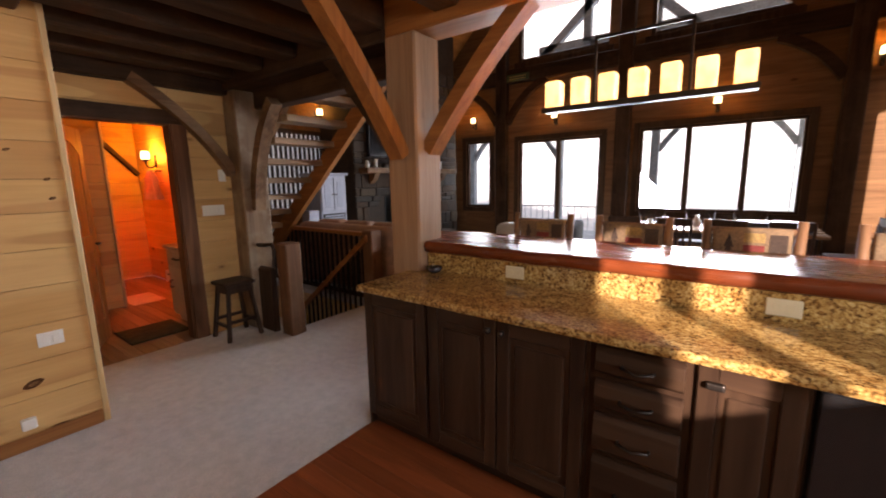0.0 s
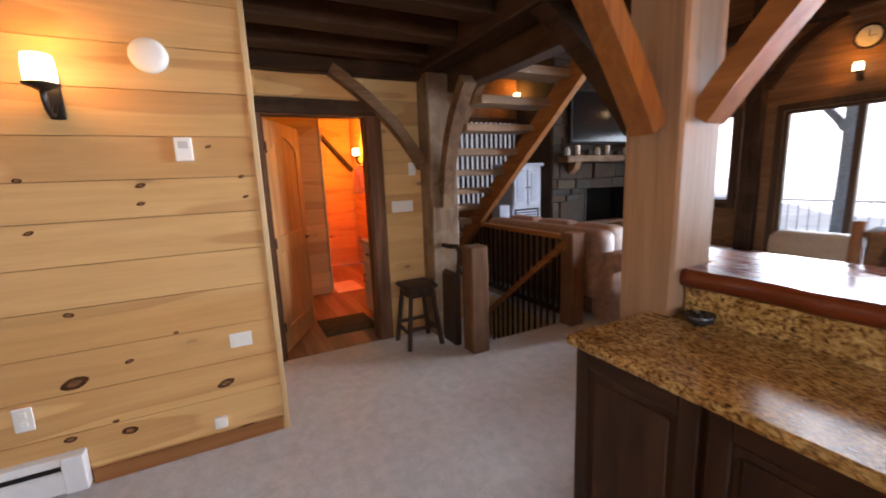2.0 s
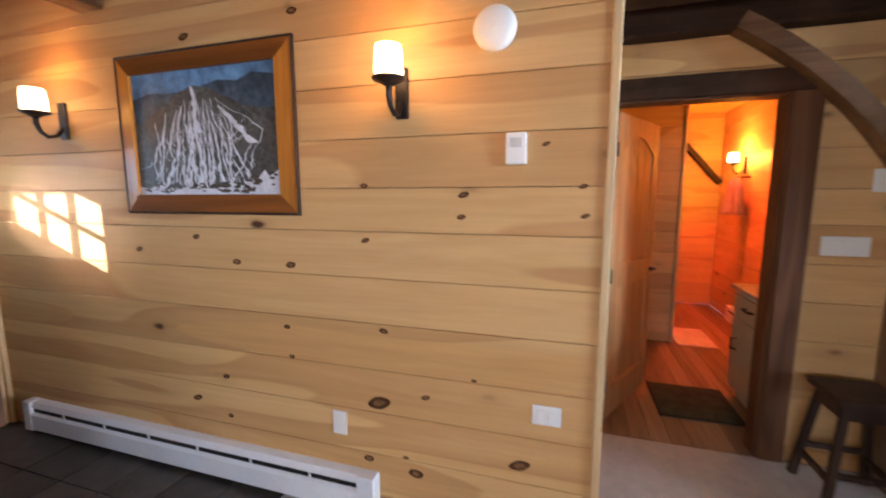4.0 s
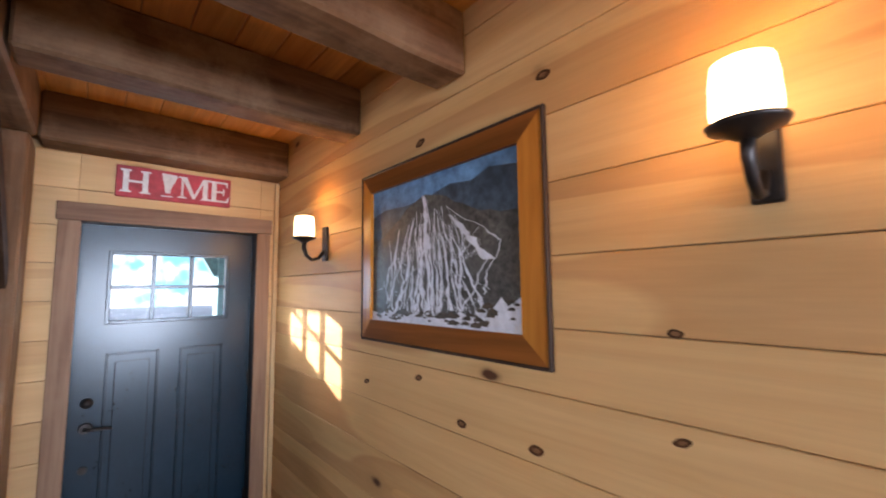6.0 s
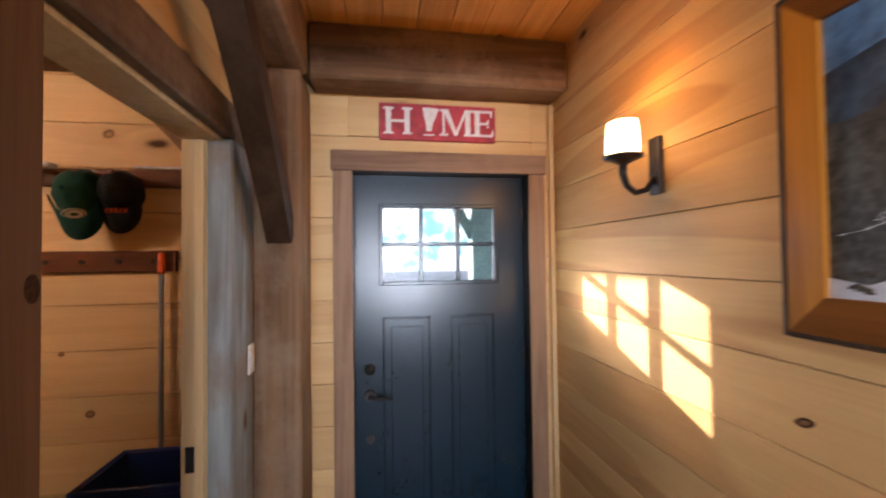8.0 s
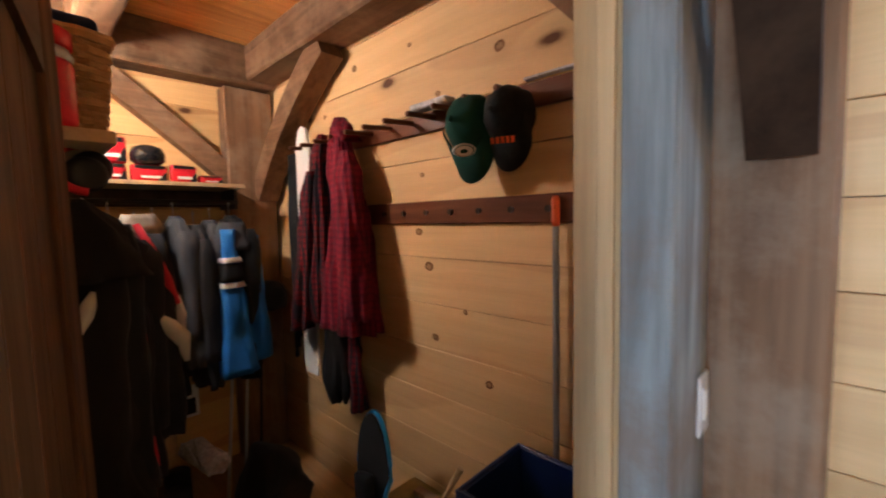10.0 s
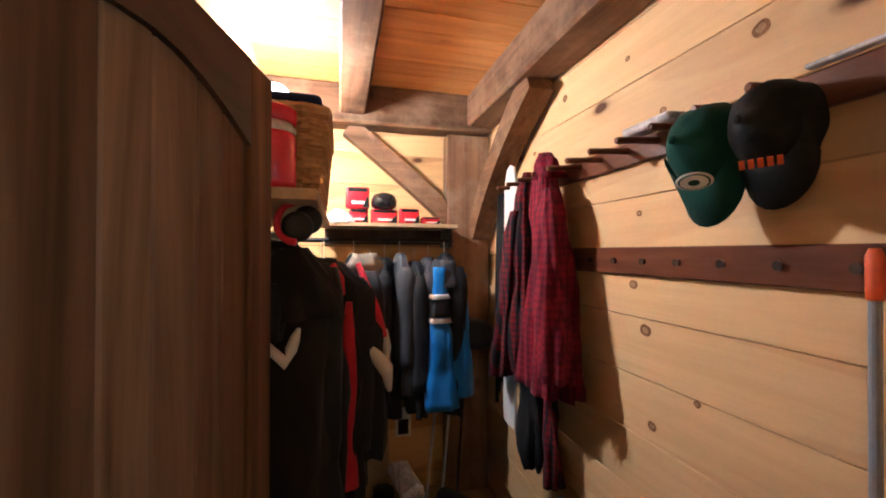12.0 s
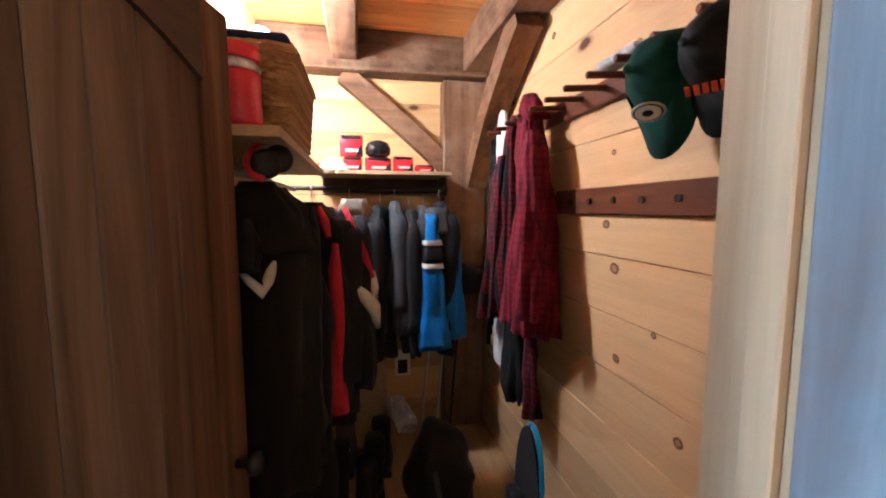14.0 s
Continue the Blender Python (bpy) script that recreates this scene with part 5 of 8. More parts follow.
for i, (y, mat, low, lab) in enumerate(((-2.70, C_BLACK, 0.66, "black winter jacket hanging on the rod"), (-2.60, C_GREY, 0.75, "dark grey hooded jacket hanging on the rod"), (-2.50, C_CHAR, 0.68, "charcoal fleece jacket hanging on the rod"), (-2.41, C_GREY, 0.82, "grey soft shell jacket hanging on the rod"), (-2.32, C_BLACK, 0.65, "long black coat hanging on the rod"), (-2.23, C_CHAR, 0.78, "dark grey coat hanging on the rod"), (-2.13, C_BLACK, 0.7, "black padded coat hanging on the rod"))):
    coat("jacket", 0.72 + 0.03 * math.sin(i * 2.1), y, 1.62 - 0.025 * (i % 3), low, mat, 13 * math.sin(i * 2.7 + 1), lab, 0.19, 0.042, seed=i + 1)
blue = thing("blue_jacket", (0.52, -2.68, 0.68), "bright blue jacket sleeves with white bands", "clothing")
part("sleeve", drape(steps(1.56, 0.74, ((0, 0.03, 0.035), (0.3, 0.046, 0.05), (0.6, 0.06, 0.07), (1, 0.07, 0.092)), 20), 0, (0.50, -2.62, 0), 4, 0.012, 24, 2), C_BLUE, blue, "", True)
part("sleeve", drape(steps(1.52, 0.78, ((0, 0.03, 0.035), (0.4, 0.045, 0.045), (1, 0.06, 0.08)), 20), 0, (0.55, -2.75, 0), 4, 0.012, 24, 5), C_BLUE, blue, "", True)
part("black_band", drape(steps(1.37, 1.27, ((0, 0.054, 0.058), (1, 0.060, 0.065)), 3), 0, (0.50, -2.62, 0), 4, 0.003, 24, 2), C_BLACK, blue, "", True)
for z in (1.39, 1.25):
    part("white_band", drape(steps(z + 0.014, z - 0.014, ((0, 0.058, 0.063), (1, 0.060, 0.066)), 3), 0, (0.50, -2.62, 0), 4, 0.003, 24, 2), C_WHITE, blue, "", True)
part("shoulder", drape(steps(1.60, 1.44, ((0, 0.06, 0.06), (1, 0.10, 0.10)), 5), 0, (0.58, -2.66, 0), 5, 0.01, 24, 3), C_GREY, blue, "", True)
coat("black_coat", -0.42, -1.86, 1.66, 0.62, C_OLIVE, 82, "bulky dark brown coat hung at the rod's near end", 0.17, 0.12, C_BLACK, 3)
coat("black_coat", -0.30, -1.84, 1.40, 0.10, C_BLACK, 90, "long black snow trousers hanging below the coats", 0.20, 0.11, C_BLACK, 5, False)
lin = thing("coat_lining", (-0.57, -1.88, 1.33), "jagged pale lining edge showing on a dark coat", "clothing")
part("edge", tube([(-0.585, -1.825, 1.42), (-0.59, -1.86, 1.375), (-0.59, -1.90, 1.335), (-0.585, -1.915, 1.37), (-0.58, -1.925, 1.40), (-0.575, -1.935, 1.43)], [0.006, 0.014, 0.020, 0.018, 0.016, 0.006], 8), C_WHITE, lin, "", True)
hood = solid("coat_hood", rough_up(drape(steps(1.66, 1.46, ((0, 0.05, 0.06), (0.4, 0.12, 0.10), (1, 0.15, 0.12)), 8), 82, (-0.50, -1.90, 0), 6, 0.02, 40, 4), 0.012, 16), C_OLIVE, "rumpled dark hood over the coat's shoulders", "clothing", smooth=True)
# black lump put on the coat for the dark hollow of its armhole
solid("coat_armhole", rough_up(drape(steps(1.56, 1.40, ((0, 0.03, 0.02), (0.5, 0.06, 0.03), (1, 0.04, 0.02)), 6), 75, (-0.60, -1.84, 0), 4, 0.01, 28, 6), 0.005, 22), C_BLACK, "black cloth lump standing for the dark armhole of the coat", "clothing", smooth=True)
redc = coat("ski_jacket", 0.02, -1.98, 1.60, 0.60, C_BLACK, 86, "black ski jacket with red and white panels", 0.17, 0.08, C_CHAR, 4)
part("red_panel", drape(steps(1.44, 0.66, ((0, 0.012, 0.03), (0.15, 0.035, 0.03), (1, 0.032, 0.03))), 90, (-0.06, -2.085, 0), 3, 0.006, 20, 1), C_RED, redc, "bright red front panel", True)
part("red_shoulder", tube([(-0.08, -2.02, 1.60), (-0.09, -2.045, 1.54), (-0.09, -2.06, 1.47)], [0.012, 0.022, 0.012], 8), C_RED, redc, "", True)
part("red_sleeve_stripe", tube([(0.0, -2.125, 1.60), (-0.01, -2.17, 1.49), (0.0, -2.21, 1.38), (0.02, -2.245, 1.27)], [0.012, 0.018, 0.02, 0.014], 8), C_RED, redc, "red sleeve stripe", True)
part("white_panel", tube([(0.0, -2.15, 1.25), (0.0, -2.205, 1.19), (0.01, -2.25, 1.13), (0.04, -2.27, 1.02)], [0.012, 0.03, 0.035, 0.012], 10), C_WHITE, redc, "white sleeve panel", True)
part("white_panel", tube([(0.03, -2.25, 1.30), (0.02, -2.255, 1.22), (0.02, -2.255, 1.14)], [0.01, 0.022, 0.02], 10), C_WHITE, redc, "white sleeve panel", True)
part("outer_sleeve", drape(steps(1.56, 0.72, ((0, 0.03, 0.03), (0.15, 0.06, 0.055), (1, 0.055, 0.05)), 12), 90, (0.06, -2.19, 0), 5, 0.014, 24, 8), C_CHAR, redc, "", True)
coat("grey_coat", 0.22, -1.96, 1.60, 0.72, C_CHAR, 90, "charcoal coat with a fur trimmed hood", 0.19, 0.08, C_CHAR, 6)
coat("grey_coat", 0.42, -1.95, 1.58, 0.80, C_BLACK, 90, "dark padded coat hanging on the rod", 0.18, 0.08, C_BLACK, 7)
fur = solid("fur_hood", rough_up(drape(steps(1.64, 1.52, ((0, 0.04, 0.05), (0.5, 0.07, 0.085), (1, 0.04, 0.06)), 6), 0, (0.16, -2.17, 0), 9, 0.012, 36, 2), 0.006, 60), C_FUR, "grey brown fur trimmed hood", "clothing", smooth=True)

muffs = thing("ear_muffs", (-0.60, -2.0, 1.72), "red and black ear defenders hanging on a coat", "headphones")
part("band", tube([(-0.62 + 0.05 * math.cos(a), -1.935 + 0.055 * math.sin(a), 1.735 + 0.06 * math.cos(a)) for a in [math.pi * i / 10 for i in range(11)]], 0.010, 8), C_RED, muffs, "red plastic band", True)
for s in (-1, 1):
    b = lathe([(0.03, -0.02), (0.042, -0.012), (0.042, 0.012), (0.03, 0.024)], 18)
    b.transform(Matrix.Translation((-0.60 + 0.04 * s, -1.945 - 0.01 * s, 1.73 + 0.012 * s)) @ pose(0, 0, 0, 0, 90, 12))
    part("ear_cup", b, BLACK, muffs, "", True)

# peg rails
def peg_rail(x0, x1, z0, z1, pegs, long, label):
    r = thing("peg_rail", ((x0 + x1) / 2, SY, z0), label, "peg rail")
    part("rail", box(x0, x1, SY + 0.0005, SY + 0.022, z0, z1, 0.004), RAIL_W, r)
    for x in pegs:
        zc = (z0 + z1) / 2
        if long:
            part("peg", tube([(x, SY + 0.02, zc + 0.012), (x, SY + 0.10, zc + 0.006), (x, SY + 0.178, zc), (x, SY + 0.182, zc)], [0.0125, 0.011, 0.0115, 0.008], 10), RAIL_W, r)
        else:
            part("peg", rod((x, SY + 0.02, zc), (x, SY + 0.032, zc), 0.011, 0.012, 12), STOOL_W, r)
    return r


peg_rail(-1.32, -0.2, 1.57, 1.67, (-1.23, -1.08, -0.93, -0.78, -0.635, -0.485, -0.34), False, "lower dark red wooden peg rail")
peg_rail(-1.40, 0.35, 1.965, 2.05, (-1.13, -0.99, -0.845, -0.70, -0.555, -0.405, -0.26, -0.12, 0.03, 0.17, 0.30), True, "upper dark red wooden rail with long pegs")
PLASTIC_BAG = plain("clear_plastic", (0.75, 0.72, 0.75), 0.15, speck=0.3, scale=50)
solid("folded_packet", rough_up(box(-0.86, -0.66, -3.02, -2.95, 2.032, 2.056, 0.008, 2), 0.010, 30), PLASTIC_BAG, "crumpled clear plastic packet on the pegs", "packet")
solid("rail_ledge", box(-1.38, -1.15, SY + 0.024, SY + 0.05, 2.052, 2.062, 0.003), PLASTIC_BAG, "clear plastic strip lying on the peg rail", "strip")


def cap(x, z, body, brim, label, tilt, mark, size=1.0):
    """A baseball cap hung by its back, crown to the room and brim down."""
    c = thing("baseball_cap", (x, SY + 0.12, z), label, "cap")
    m = Matrix.Translation((x, SY + 0.125 * size, z)) @ pose(0, 0, 0, tilt, 0, 0) @ Matrix.Scale(size, 4)
    n, rings = 48, []
    bm = bmesh.new()
    for i in range(12):
        e = math.pi / 2 * i / 11
        r, h = math.cos(e), math.sin(e)
        ring = []
        for k in range(n):
            t = 2 * math.pi * k / n
            seam = 1 - 0.022 * abs(math.cos(3 * t)) ** 12
            dent = 0.006 * noise.noise(Vector((x * 9 + 3 * r * math.cos(t), 3 * h, 3 * r * math.sin(t))))
            front = 0.010 * r * max(0.0, -math.sin(t))
            ring.append(bm.verts.new(((0.094 * r * seam + dent) * math.cos(t), -(0.02 + 0.128 * h * (1 - 0.1 * r)) + 0.05 - front, (0.106 * r * seam + dent) * math.sin(t) + 0.014 * h)))
        rings.append(ring)
    for u, w in zip(rings, rings[1:]):
        for k in range(n):
            bm.faces.new((u[k], u[(k + 1) % n], w[(k + 1) % n], w[k]))
    bmesh.ops.remove_doubles(bm, verts=bm.verts, dist=0.0008)
    flip = Matrix.Scale(-1, 4, Vector((0, 1, 0)))
    bm.transform(m @ flip)
    part("crown", bm, body, c, "", True)
    b2 = bmesh.new()
    top, bot = [], []
    for k in range(13):
        t = math.pi + math.pi * k / 12
        for lst, h in ((top, 0.0), (bot, -0.004)):
            lst.append((b2.verts.new((0.092 * math.cos(t), 0.03 + h + 0.012 * math.cos(t) ** 2, 0.085 * math.sin(t))), b2.verts.new((0.086 * math.cos(t), 0.015 + h - 0.02 * math.cos(t) ** 2, -0.075 + 0.115 * math.sin(t)))))
    for lst in (top, bot):
        for a, b in zip(lst, lst[1:]):
            b2.faces.new((a[0], a[1], b[1], b[0]))
    for a, b, cc, d in zip(top, top[1:], bot, bot[1:]):
        b2.faces.new((a[1], b[1], d[1], cc[1]))
    b2.transform(m)
    part("brim", b2, brim, c, "", True)
    part("button", lathe([(0.011, 0), (0.009, 0.006), (0.003, 0.009)], 12), body, c).data.transform(m @ Matrix.Translation((0, 0.102, 0.02)) @ pose(0, 0, 0, -90, 0, 0))
    n = Vector((-0.45, 0.62, -0.64)).normalized()
    mb = m @ Matrix.Translation(Vector((-0.012, 0.056, -0.076)) + n * 0.008) @ n.to_track_quat("Z", "Y").to_matrix().to_4x4()
    if mark == "oval":
        for k, (r, mat) in enumerate(((1.0, C_WHITE), (0.90, C_GREEN), (0.80, C_WHITE), (0.34, C_GREEN))):
            part("badge", lathe([(0.039 * r, 0.0), (0.036 * r, 0.003 + 0.0012 * k), (0.001, 0.0035 + 0.0012 * k)], 24), mat, c, "white oval badge").data.transform(mb @ Matrix.Diagonal((1, 0.66, 1, 1)))
    else:
        for k in range(5):
            part("orange_bar", box(-0.042 + 0.017 * k, -0.031 + 0.017 * k, -0.012, 0.012, 0, 0.003), ORANGE, c, "orange stitched mark").data.transform(mb)
    return c


ORANGE = plain("orange_plastic", (0.85, 0.13, 0.02), 0.4)
cap(-0.985, 1.915, C_GREEN, C_GREEN, "dark green baseball cap with a white oval badge", -4, "oval", 1.05)
cap(-1.135, 1.925, C_CAMO, C_CAMO, "worn black oilcloth cap with an orange mark", -6, "bars", 0.95)

# plaid shirts
shirt = thing("plaid_shirt", (-0.2, -2.96, 1.05), "red checked flannel shirt hanging from a peg", "clothing")


def leaning(bm, top, low, shift, lean=0.0):
    """Shears a hanging cloth sideways between two heights."""
    for v in bm.verts:
        f = min(1.0, max(0.0, (top - v.co.z) / (top - low)))
        v.co.x += shift * f ** 0.8
        v.co.y += lean * f
    return bm


part("body", leaning(drape(steps(2.075, 1.03, ((0, 0.03, 0.03), (0.05, 0.055, 0.045), (0.25, 0.085, 0.06), (0.6, 0.125, 0.075), (1, 0.150, 0.075)), 34), 0, (-0.13, -2.965, 0), 9, 0.026, 72, 4), 2.07, 1.03, -0.035), PLAID, shirt, "", True)
part("sleeve", leaning(drape(steps(1.93, 1.13, ((0, 0.02, 0.02), (0.15, 0.05, 0.05), (0.5, 0.055, 0.055), (1, 0.05, 0.045)), 24), 0, (-0.21, -2.93, 0), 5, 0.022, 32, 7), 1.93, 1.13, -0.13, 0.02), PLAID, shirt, "", True)
part("collar", leaning(drape(steps(2.10, 1.98, ((0, 0.02, 0.02), (0.4, 0.05, 0.045), (1, 0.06, 0.05)), 6), 10, (-0.14, -2.955, 0), 6, 0.02, 28, 2), 2.1, 1.98, -0.02), PLAID, shirt, "", True)
shirt2 = thing("plaid_shirt", (0.1, -2.96, 1.1), "dark red and navy checked shirt on a peg", "clothing")
part("body", leaning(drape(steps(2.05, 1.02, ((0, 0.025, 0.02), (0.1, 0.055, 0.05), (0.5, 0.09, 0.06), (1, 0.13, 0.065)), 30), 0, (0.06, -2.97, 0), 8, 0.026, 60, 2), 2.05, 1.02, 0.13), PLAID2, shirt2, "", True)
part("sleeve", leaning(drape(steps(1.86, 0.98, ((0, 0.02, 0.02), (0.2, 0.05, 0.045), (1, 0.045, 0.04)), 22), 0, (0.10, -2.92, 0), 5, 0.02, 28, 9), 1.86, 0.98, 0.16, 0.02), PLAID2, shirt2, "", True)
solid("hanging_bag", rough_up(drape(steps(1.20, 0.62, ((0, 0.03, 0.03), (0.25, 0.07, 0.05), (0.8, 0.10, 0.06), (1, 0.05, 0.03)), 14), 0, (-0.02, -2.96, 0), 6, 0.02, 36, 9), 0.012, 12), C_BLACK, "black drawstring bag hanging below the shirts", "bag", smooth=True)
scarf = solid("dark_scarf", rough_up(drape(steps(1.10, 0.60, ((0, 0.025, 0.02), (0.5, 0.035, 0.025), (1, 0.03, 0.02)), 14), 0, (-0.17, -2.97, 0), 4, 0.012, 24, 3), 0.008, 14), PLAID2, "dark checked scarf hanging under the shirts", "scarf", smooth=True)
ski = thing("snow_board", (0.2, -2.98, 0.7), "white and orange board hanging from the rail", "board")
part("deck", prism([(0.24, 0.68), (0.37, 0.68), (0.385, 0.74), (0.375, 2.02), (0.34, 2.12), (0.30, 2.14), (0.25, 2.12), (0.22, 2.02), (0.225, 0.74)], "y", -2.985, -2.972, 0.002), plain("board_white", (0.72, 0.70, 0.68), 0.3, speck=0.08, scale=6), ski)
part("graphic", prism([(0.235, 1.2), (0.37, 1.25), (0.37, 1.62), (0.30, 1.75), (0.235, 1.6)], "y", -2.971, -2.969), plain("board_orange", (0.6, 0.13, 0.05), 0.35, speck=0.5, scale=10), ski)
belt = thing("hanging_straps", (0.42, -3.0, 0.9), "black straps and belts hanging on the rail", "straps")
for k in range(4):
    x = 0.40 + 0.03 * k
    part("strap", tube([(x, -2.99, 2.0), (x + 0.01, -2.98, 1.6), (x - 0.015, -2.97, 1.25), (x + 0.01, -2.98, 0.95 - 0.07 * k)], [0.012, 0.014, 0.012, 0.013], 6), C_BLACK, belt, "", True)
solid("tan_cloth", drape(steps(1.86, 1.55, ((0, 0.02, 0.01), (1, 0.07, 0.02)), 6), 0, (0.48, -3.03, 0), 5, 0.01, 24, 1), C_FUR, "tan cloth hanging in the corner", "cloth", smooth=True)

# broom, bin, brush and the heap on the floor
br = thing("broom", (-1.265, -3.04, 0), "long handled broom with an orange top leaning on the wall", "broom")
part("handle", rod((-1.262, -3.045, 0.12), (-1.262, -3.045, 1.60), 0.0105), plain("grey_handle", (0.30, 0.30, 0.31), 0.35), br)
part("grip", lathe([(0.013, 0), (0.0145, 0.02), (0.0145, 0.085), (0.009, 0.10)], 14, (-1.262, -3.045, 1.56)), ORANGE, br, "orange plastic grip", True)
part("head", box(-1.40, -1.13, -3.075, -3.01, 0.09, 0.13, 0.008), STOOL_W, br)
part("bristles", box(-1.39, -1.14, -3.07, -3.015, 0.0, 0.09), C_BLACK, br)
bin_ = thing("recycling_bin", (-1.17, -2.82, 0), "dark blue plastic recycling bin", "bin")
BIN_B = plain("bin_blue", (0.012, 0.04, 0.20), 0.35, speck=0.08)


def tub(x0, x1, y0, y1, z0, z1, flare, wall):
    bm = bmesh.new()
    def ring(z, g):
        return [bm.verts.new(p) for p in ((x0 - g, y0 - g, z), (x1 + g, y0 - g, z), (x1 + g, y1 + g, z), (x0 - g, y1 + g, z))]
    rs = [ring(z0, -flare), ring(z1, 0), ring(z1, -wall), ring(z0 + wall, -flare - wall)]
    for u, w in zip(rs, rs[1:]):
        for k in range(4):
            bm.faces.new((u[k], u[(k + 1) % 4], w[(k + 1) % 4], w[k]))
    bm.faces.new(rs[0][::-1])
    bm.faces.new(rs[-1])
    bmesh.ops.bevel(bm, geom=list(bm.edges), offset=0.003, segments=1, affect="EDGES")
    return bm


part("tub", tub(-1.54, -1.13, -3.02, -2.70, 0.0, 0.76, 0.04, 0.008), BIN_B, bin_)
for bm in frame_bars(-1.542, -1.128, -3.022, -2.698, 0.014, lambda a, b, c, d: box(a, b, c, d, 0.728, 0.763, 0.003)):
    part("rim", bm, BIN_B, bin_)
bru = thing("hand_brush", (-0.75, -2.95, 0.35), "wooden hand brush lying on a yellow box", "brush")
part("back", box(-0.83, -0.63, -2.98, -2.93, 0.385, 0.405, 0.006), TREAD_W, bru)
part("bristles", box(-0.82, -0.64, -2.975, -2.935, 0.352, 0.385), C_FUR, bru)
part("handle", rod((-0.78, -2.955, 0.40), (-0.84, -3.02, 0.55), 0.011, 0.014), SHELF_W, bru)
solid("storage_box", box(-0.92, -0.50, -3.06, -2.86, 0, 0.35, 0.006), plain("yellow_box", (0.42, 0.30, 0.07), 0.5, speck=0.2), "yellow plastic storage box under the brush", "box")
pack = thing("backpack", (-0.05, -2.62, 0), "black backpack slumped on the closet floor", "backpack")
pb = bmesh.new()
bmesh.ops.create_icosphere(pb, subdivisions=4, radius=1, matrix=Matrix.Translation((-0.05, -2.55, 0.26)) @ Matrix.Diagonal((0.20, 0.17, 0.27, 1)))
part("body", rough_up(rough_up(pb, 0.05, 6), 0.012, 25), C_BLACK, pack, "", True)
part("strap", tube([(-0.22, -2.50, 0.42), (-0.26, -2.52, 0.30), (-0.24, -2.53, 0.14)], 0.012), C_GREY, pack, "", True)
shoe = thing("snowshoe", (-0.42, -2.85, 0), "snowshoe with a bright blue rim leaning on the wall", "snowshoe")
arc = [(-0.50 + 0.12 * math.sin(a) * (1 if math.cos(a) > 0 else 0.7), -2.82 - 0.02 * math.cos(a), 0.42 + 0.33 * math.cos(a)) for a in [2 * math.pi * i / 28 for i in range(29)]]
part("rim", tube(arc, 0.011), plain("blue_tube", (0.03, 0.28, 0.60), 0.3, metal=0.3), shoe, "shiny blue rim", True)
part("deck", prism([(x, z) for x, y, z in arc[:-1]], "y", -2.825, -2.815), C_CHAR, shoe)
part("binding", rough_up(box(-0.55, -0.45, -2.80, -2.74, 0.34, 0.50, 0.02, 2), 0.01, 20), C_BLACK, shoe, "", True)
solid("dark_duffel", rough_up(box(-0.66, -0.30, -2.80, -2.5, 0, 0.30, 0.09, 3), 0.02, 9), C_CHAR, "dark duffel bag on the closet floor", "bag", smooth=True)
poles = thing("ski_poles", (0.5, -2.6, 0), "grey ski poles leaning in the corner", "ski poles")
for k in range(3):
    part("pole", rod((0.42 + 0.05 * k, -2.50 - 0.11 * k, 0.02), (0.60 + 0.03 * k, -2.66 - 0.09 * k, 1.12), 0.009, 0.007), STEEL if k < 2 else C_BLACK, poles)
    part("grip", rod((0.60 + 0.03 * k, -2.66 - 0.09 * k, 1.12), (0.612 + 0.03 * k, -2.672 - 0.09 * k, 1.23), 0.015, 0.013), C_BLACK, poles)
solid("ski_helmet", lathe([(0.11, 0.0), (0.125, 0.05), (0.12, 0.10), (0.09, 0.15), (0.04, 0.17)], 24, (0.66, -2.88, 1.05)), C_BLACK, "black helmet hung in the closet corner", "helmet", smooth=True)
for k, (x, y, mat) in enumerate(((0.35, -2.25, C_BLACK), (0.52, -2.30, C_BLACK), (0.30, -2.05, C_CHAR), (0.55, -2.08, C_GREY), (0.12, -2.2, C_BLACK), (0.05, -1.95, C_BLACK))):
    s = thing("winter_boot", (x, y, 0), "dark winter boot on the closet floor", "boot", "boots on the closet floor")
    part("sole", box(x - 0.15, x + 0.14, y - 0.05, y + 0.05, 0, 0.03, 0.01), C_BLACK, s)
    part("upper", rough_up(drape(steps(0.30, 0.03, ((0, 0.06, 0.055), (0.5, 0.075, 0.055), (0.75, 0.12, 0.055), (1, 0.14, 0.05)), 8), 0, (x - 0.02, y, 0), 3, 0.004, 20, k), 0.004, 20), mat, s, "", True)
    part("lace", tube([(x - 0.09, y - 0.03, 0.15), (x - 0.075, y + 0.03, 0.18), (x - 0.07, y - 0.03, 0.21), (x - 0.065, y + 0.03, 0.24)], 0.004, 6), C_WHITE, s)
pf = thing("leaning_card", (0.9, -2.47, 0.45), "small white framed card leaning on the end wall", "picture")
part("card", box(0.955, 0.965, -2.53, -2.42, 0.38, 0.58, 0.002), MAT_W, pf)
part("dark_picture", box(0.950, 0.955, -2.51, -2.44, 0.40, 0.50), C_BLACK, pf)
solid("cardboard_box", box(0.72, 0.96, -2.35, -2.0, 0, 0.62, 0.004), plain("cardboard", (0.36, 0.24, 0.14), 0.8, speck=0.15), "brown cardboard box against the end wall", "box")
bagc = thing("crumpled_plastic", (0.45, -2.36, 0.1), "crumpled clear plastic on the floor", "plastic bag")
